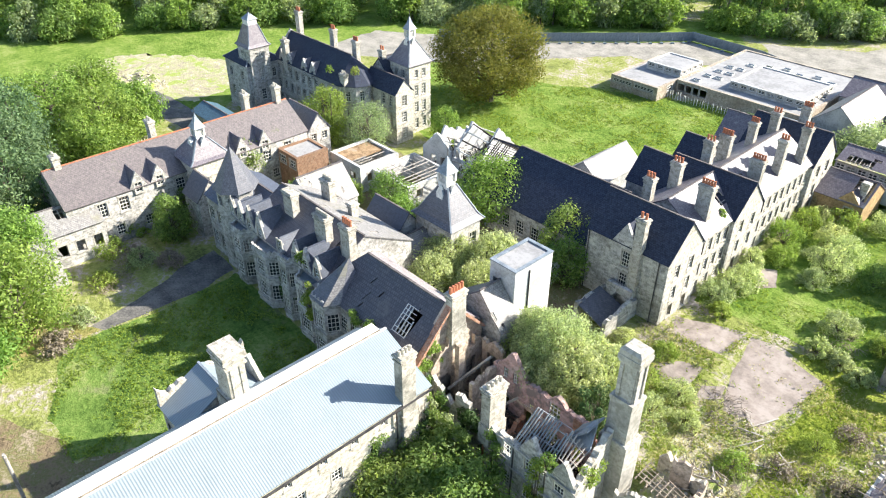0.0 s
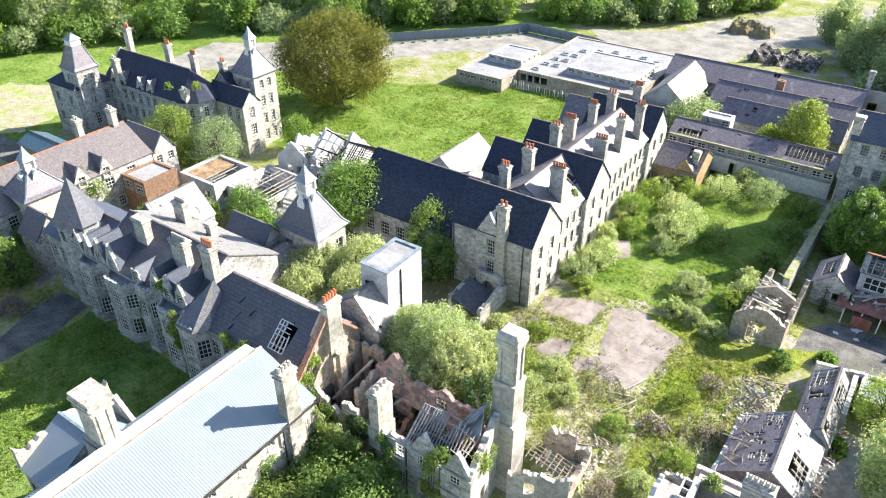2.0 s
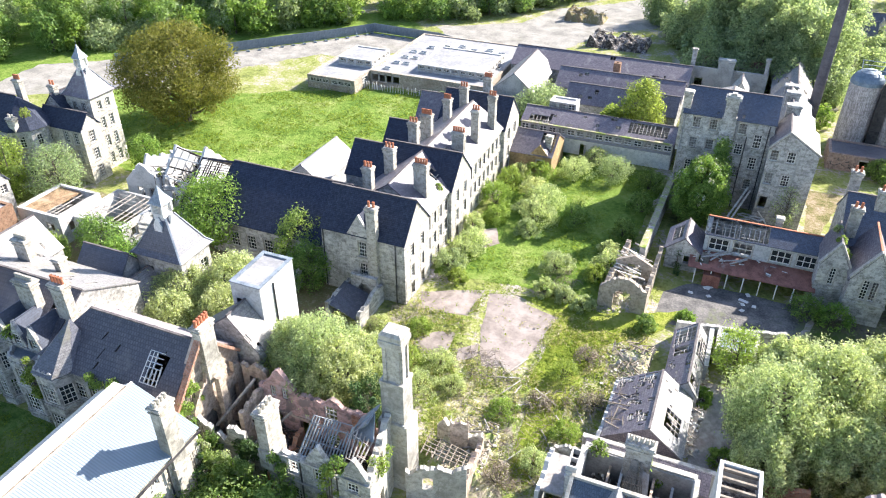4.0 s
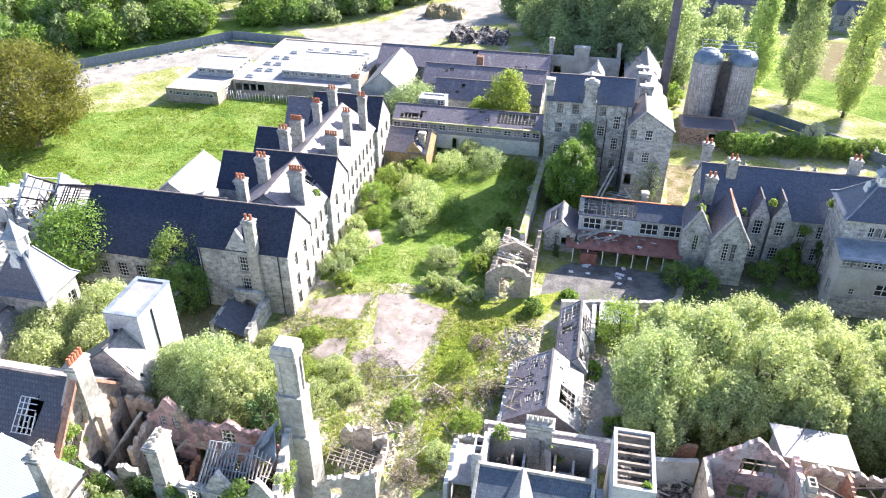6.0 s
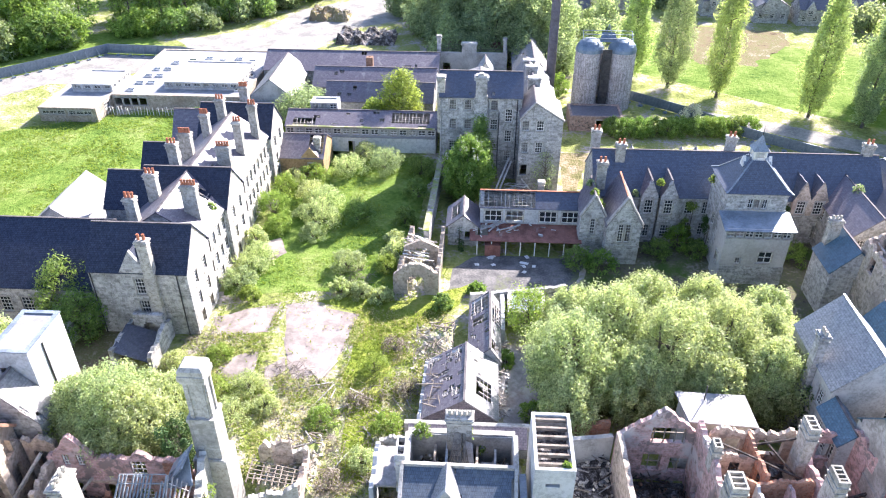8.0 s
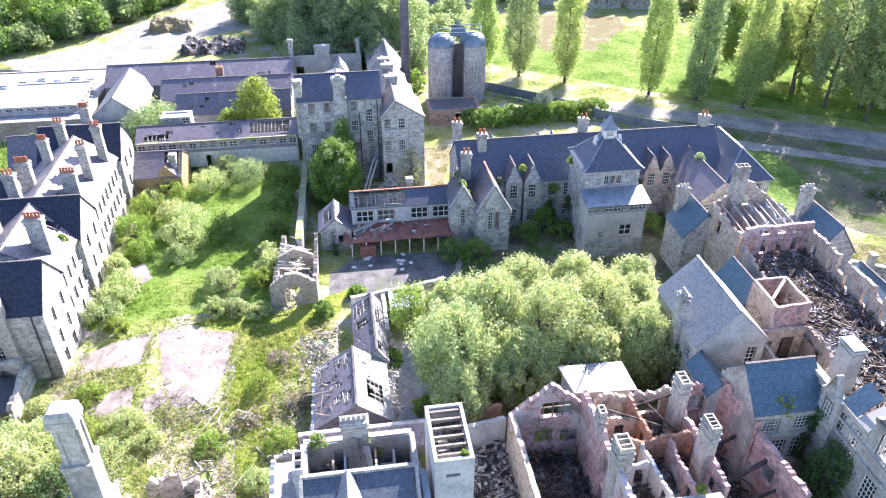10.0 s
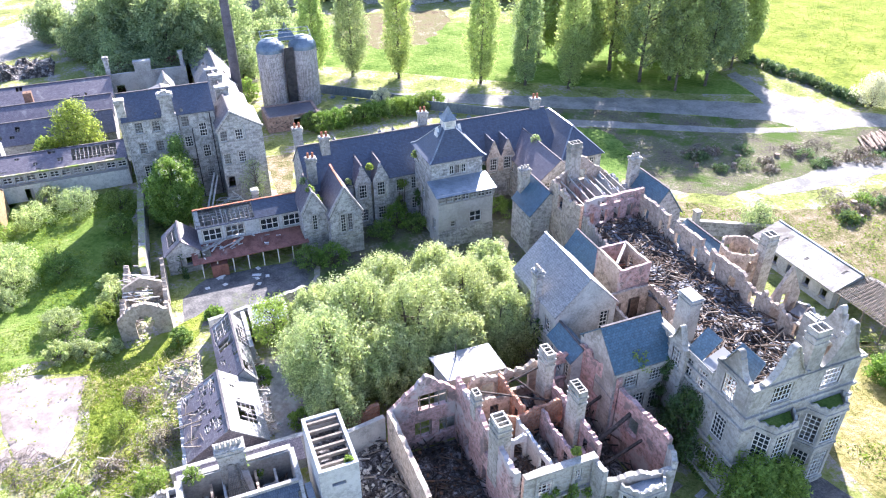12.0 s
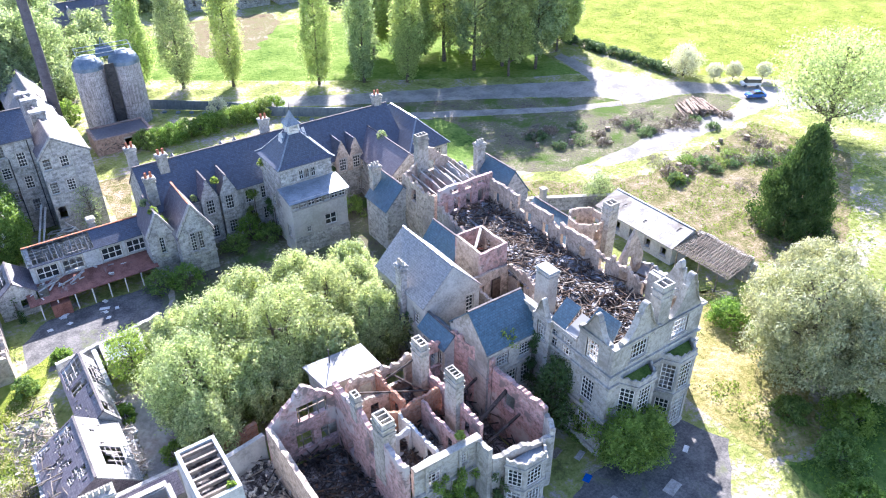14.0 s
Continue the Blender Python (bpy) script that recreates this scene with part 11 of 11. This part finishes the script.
tufts("grass", "pasture tussocks on the hillside", [(100, 135), (134, 121), (137, 101), (150, 90), (210, 70), (250, 180), (130, 210)], 9000, 0.3, TUFT, 806)


def brash(name, label, cx, cy, r, n, seed, material):
    """A loose mat of dead canes and sticks on the ground."""
    rng = random.Random(seed)
    s = Shape()
    for k in range(n):
        a, d = rng.uniform(0, 6.2832), r * rng.random() ** 0.5
        x, y, b = cx + d * math.cos(a), cy + d * math.sin(a), rng.uniform(0, 6.2832)
        ln, lift = rng.uniform(0.5, 1.9), rng.uniform(0.0, 0.7)
        m = (x + 0.5 * ln * math.cos(b), y + 0.5 * ln * math.sin(b), 0.15 + lift)
        s.beam((x, y, 0.02), m, 0.035, 0.035)
        s.beam(m, (x + ln * math.cos(b + 0.3), y + ln * math.sin(b + 0.3), 0.1 + lift * 0.4), 0.03, 0.03)
    me = s.mesh(name, (cx, cy, 0))
    me.materials.append(material)
    ob = new(name, me)
    ob.location = (cx, cy, 0)
    return tagged(ob, label, "brushwood", "", "stuff")


for k, (x, y, r, n) in enumerate(((-19, 60, 2.6, 80), (-13, 53, 3.0, 80), (-10, 58, 2.4, 60), (-22, 62, 2.0, 50), (-12, 47.5, 2.6, 70), (-5, 66, 1.8, 50), (-15, 50, 2.4, 60), (104, 70, 3.0, 120), (112, 66, 3.4, 130), (97, 73, 2.6, 90), (119, 70, 3.0, 110), (110, 88, 2.6, 90), (104, 87, 2.6, 90), (102, 58, 2.6, 80), (-16, 81.4, 2.0, 70), (-33.0, 66.4, 1.8, 60), (-88, 22, 3.0, 140), (-93, 26, 2.4, 110))):
    brash("brushwood", "grey dead canes and brash lying on the ground", x, y, r, n, 900 + k, DEADWOOD if k % 3 else TIMBER)

rng = random.Random(41)
for k in range(16):
    s = Shape()
    x, y, a, ln = rng.uniform(-18, -5), rng.uniform(44, 64), rng.uniform(0, 6.28), rng.uniform(0.8, 1.9)
    s.beam((x - ln * math.cos(a), y - ln * math.sin(a), 0.12), (x + ln * math.cos(a), y + ln * math.sin(a), 0.2 + 0.3 * rng.random()), 0.14, 0.05)
    single("plank", s, BATTEN, (x, y, 0.1), "grey weathered plank lying in the weedy yard", "plank", group="planks in the yard")
for k, (x, y, w, d, m) in enumerate(((38.5, 27.0, 1.6, 0.9, BATTEN), (44.5, 25.0, 1.8, 1.1, BATTEN), (38.6, 30.5, 0.9, 0.7, BLUE_PAINT), (49.4, 27.4, 0.8, 0.5, PAINT), (40.0, 33.0, 1.2, 0.6, RENDER), (38.2, 34.6, 1.4, 0.7, TIMBER))):
    s = Shape()
    s.beam((x - w / 2, y, 0.045), (x + w / 2, y + 0.4, 0.05), d, 0.08)
    single("loose_board", s, m, (x, y, 0.02), "loose board lying on the drive before the front", "board", group="boards on the drive")
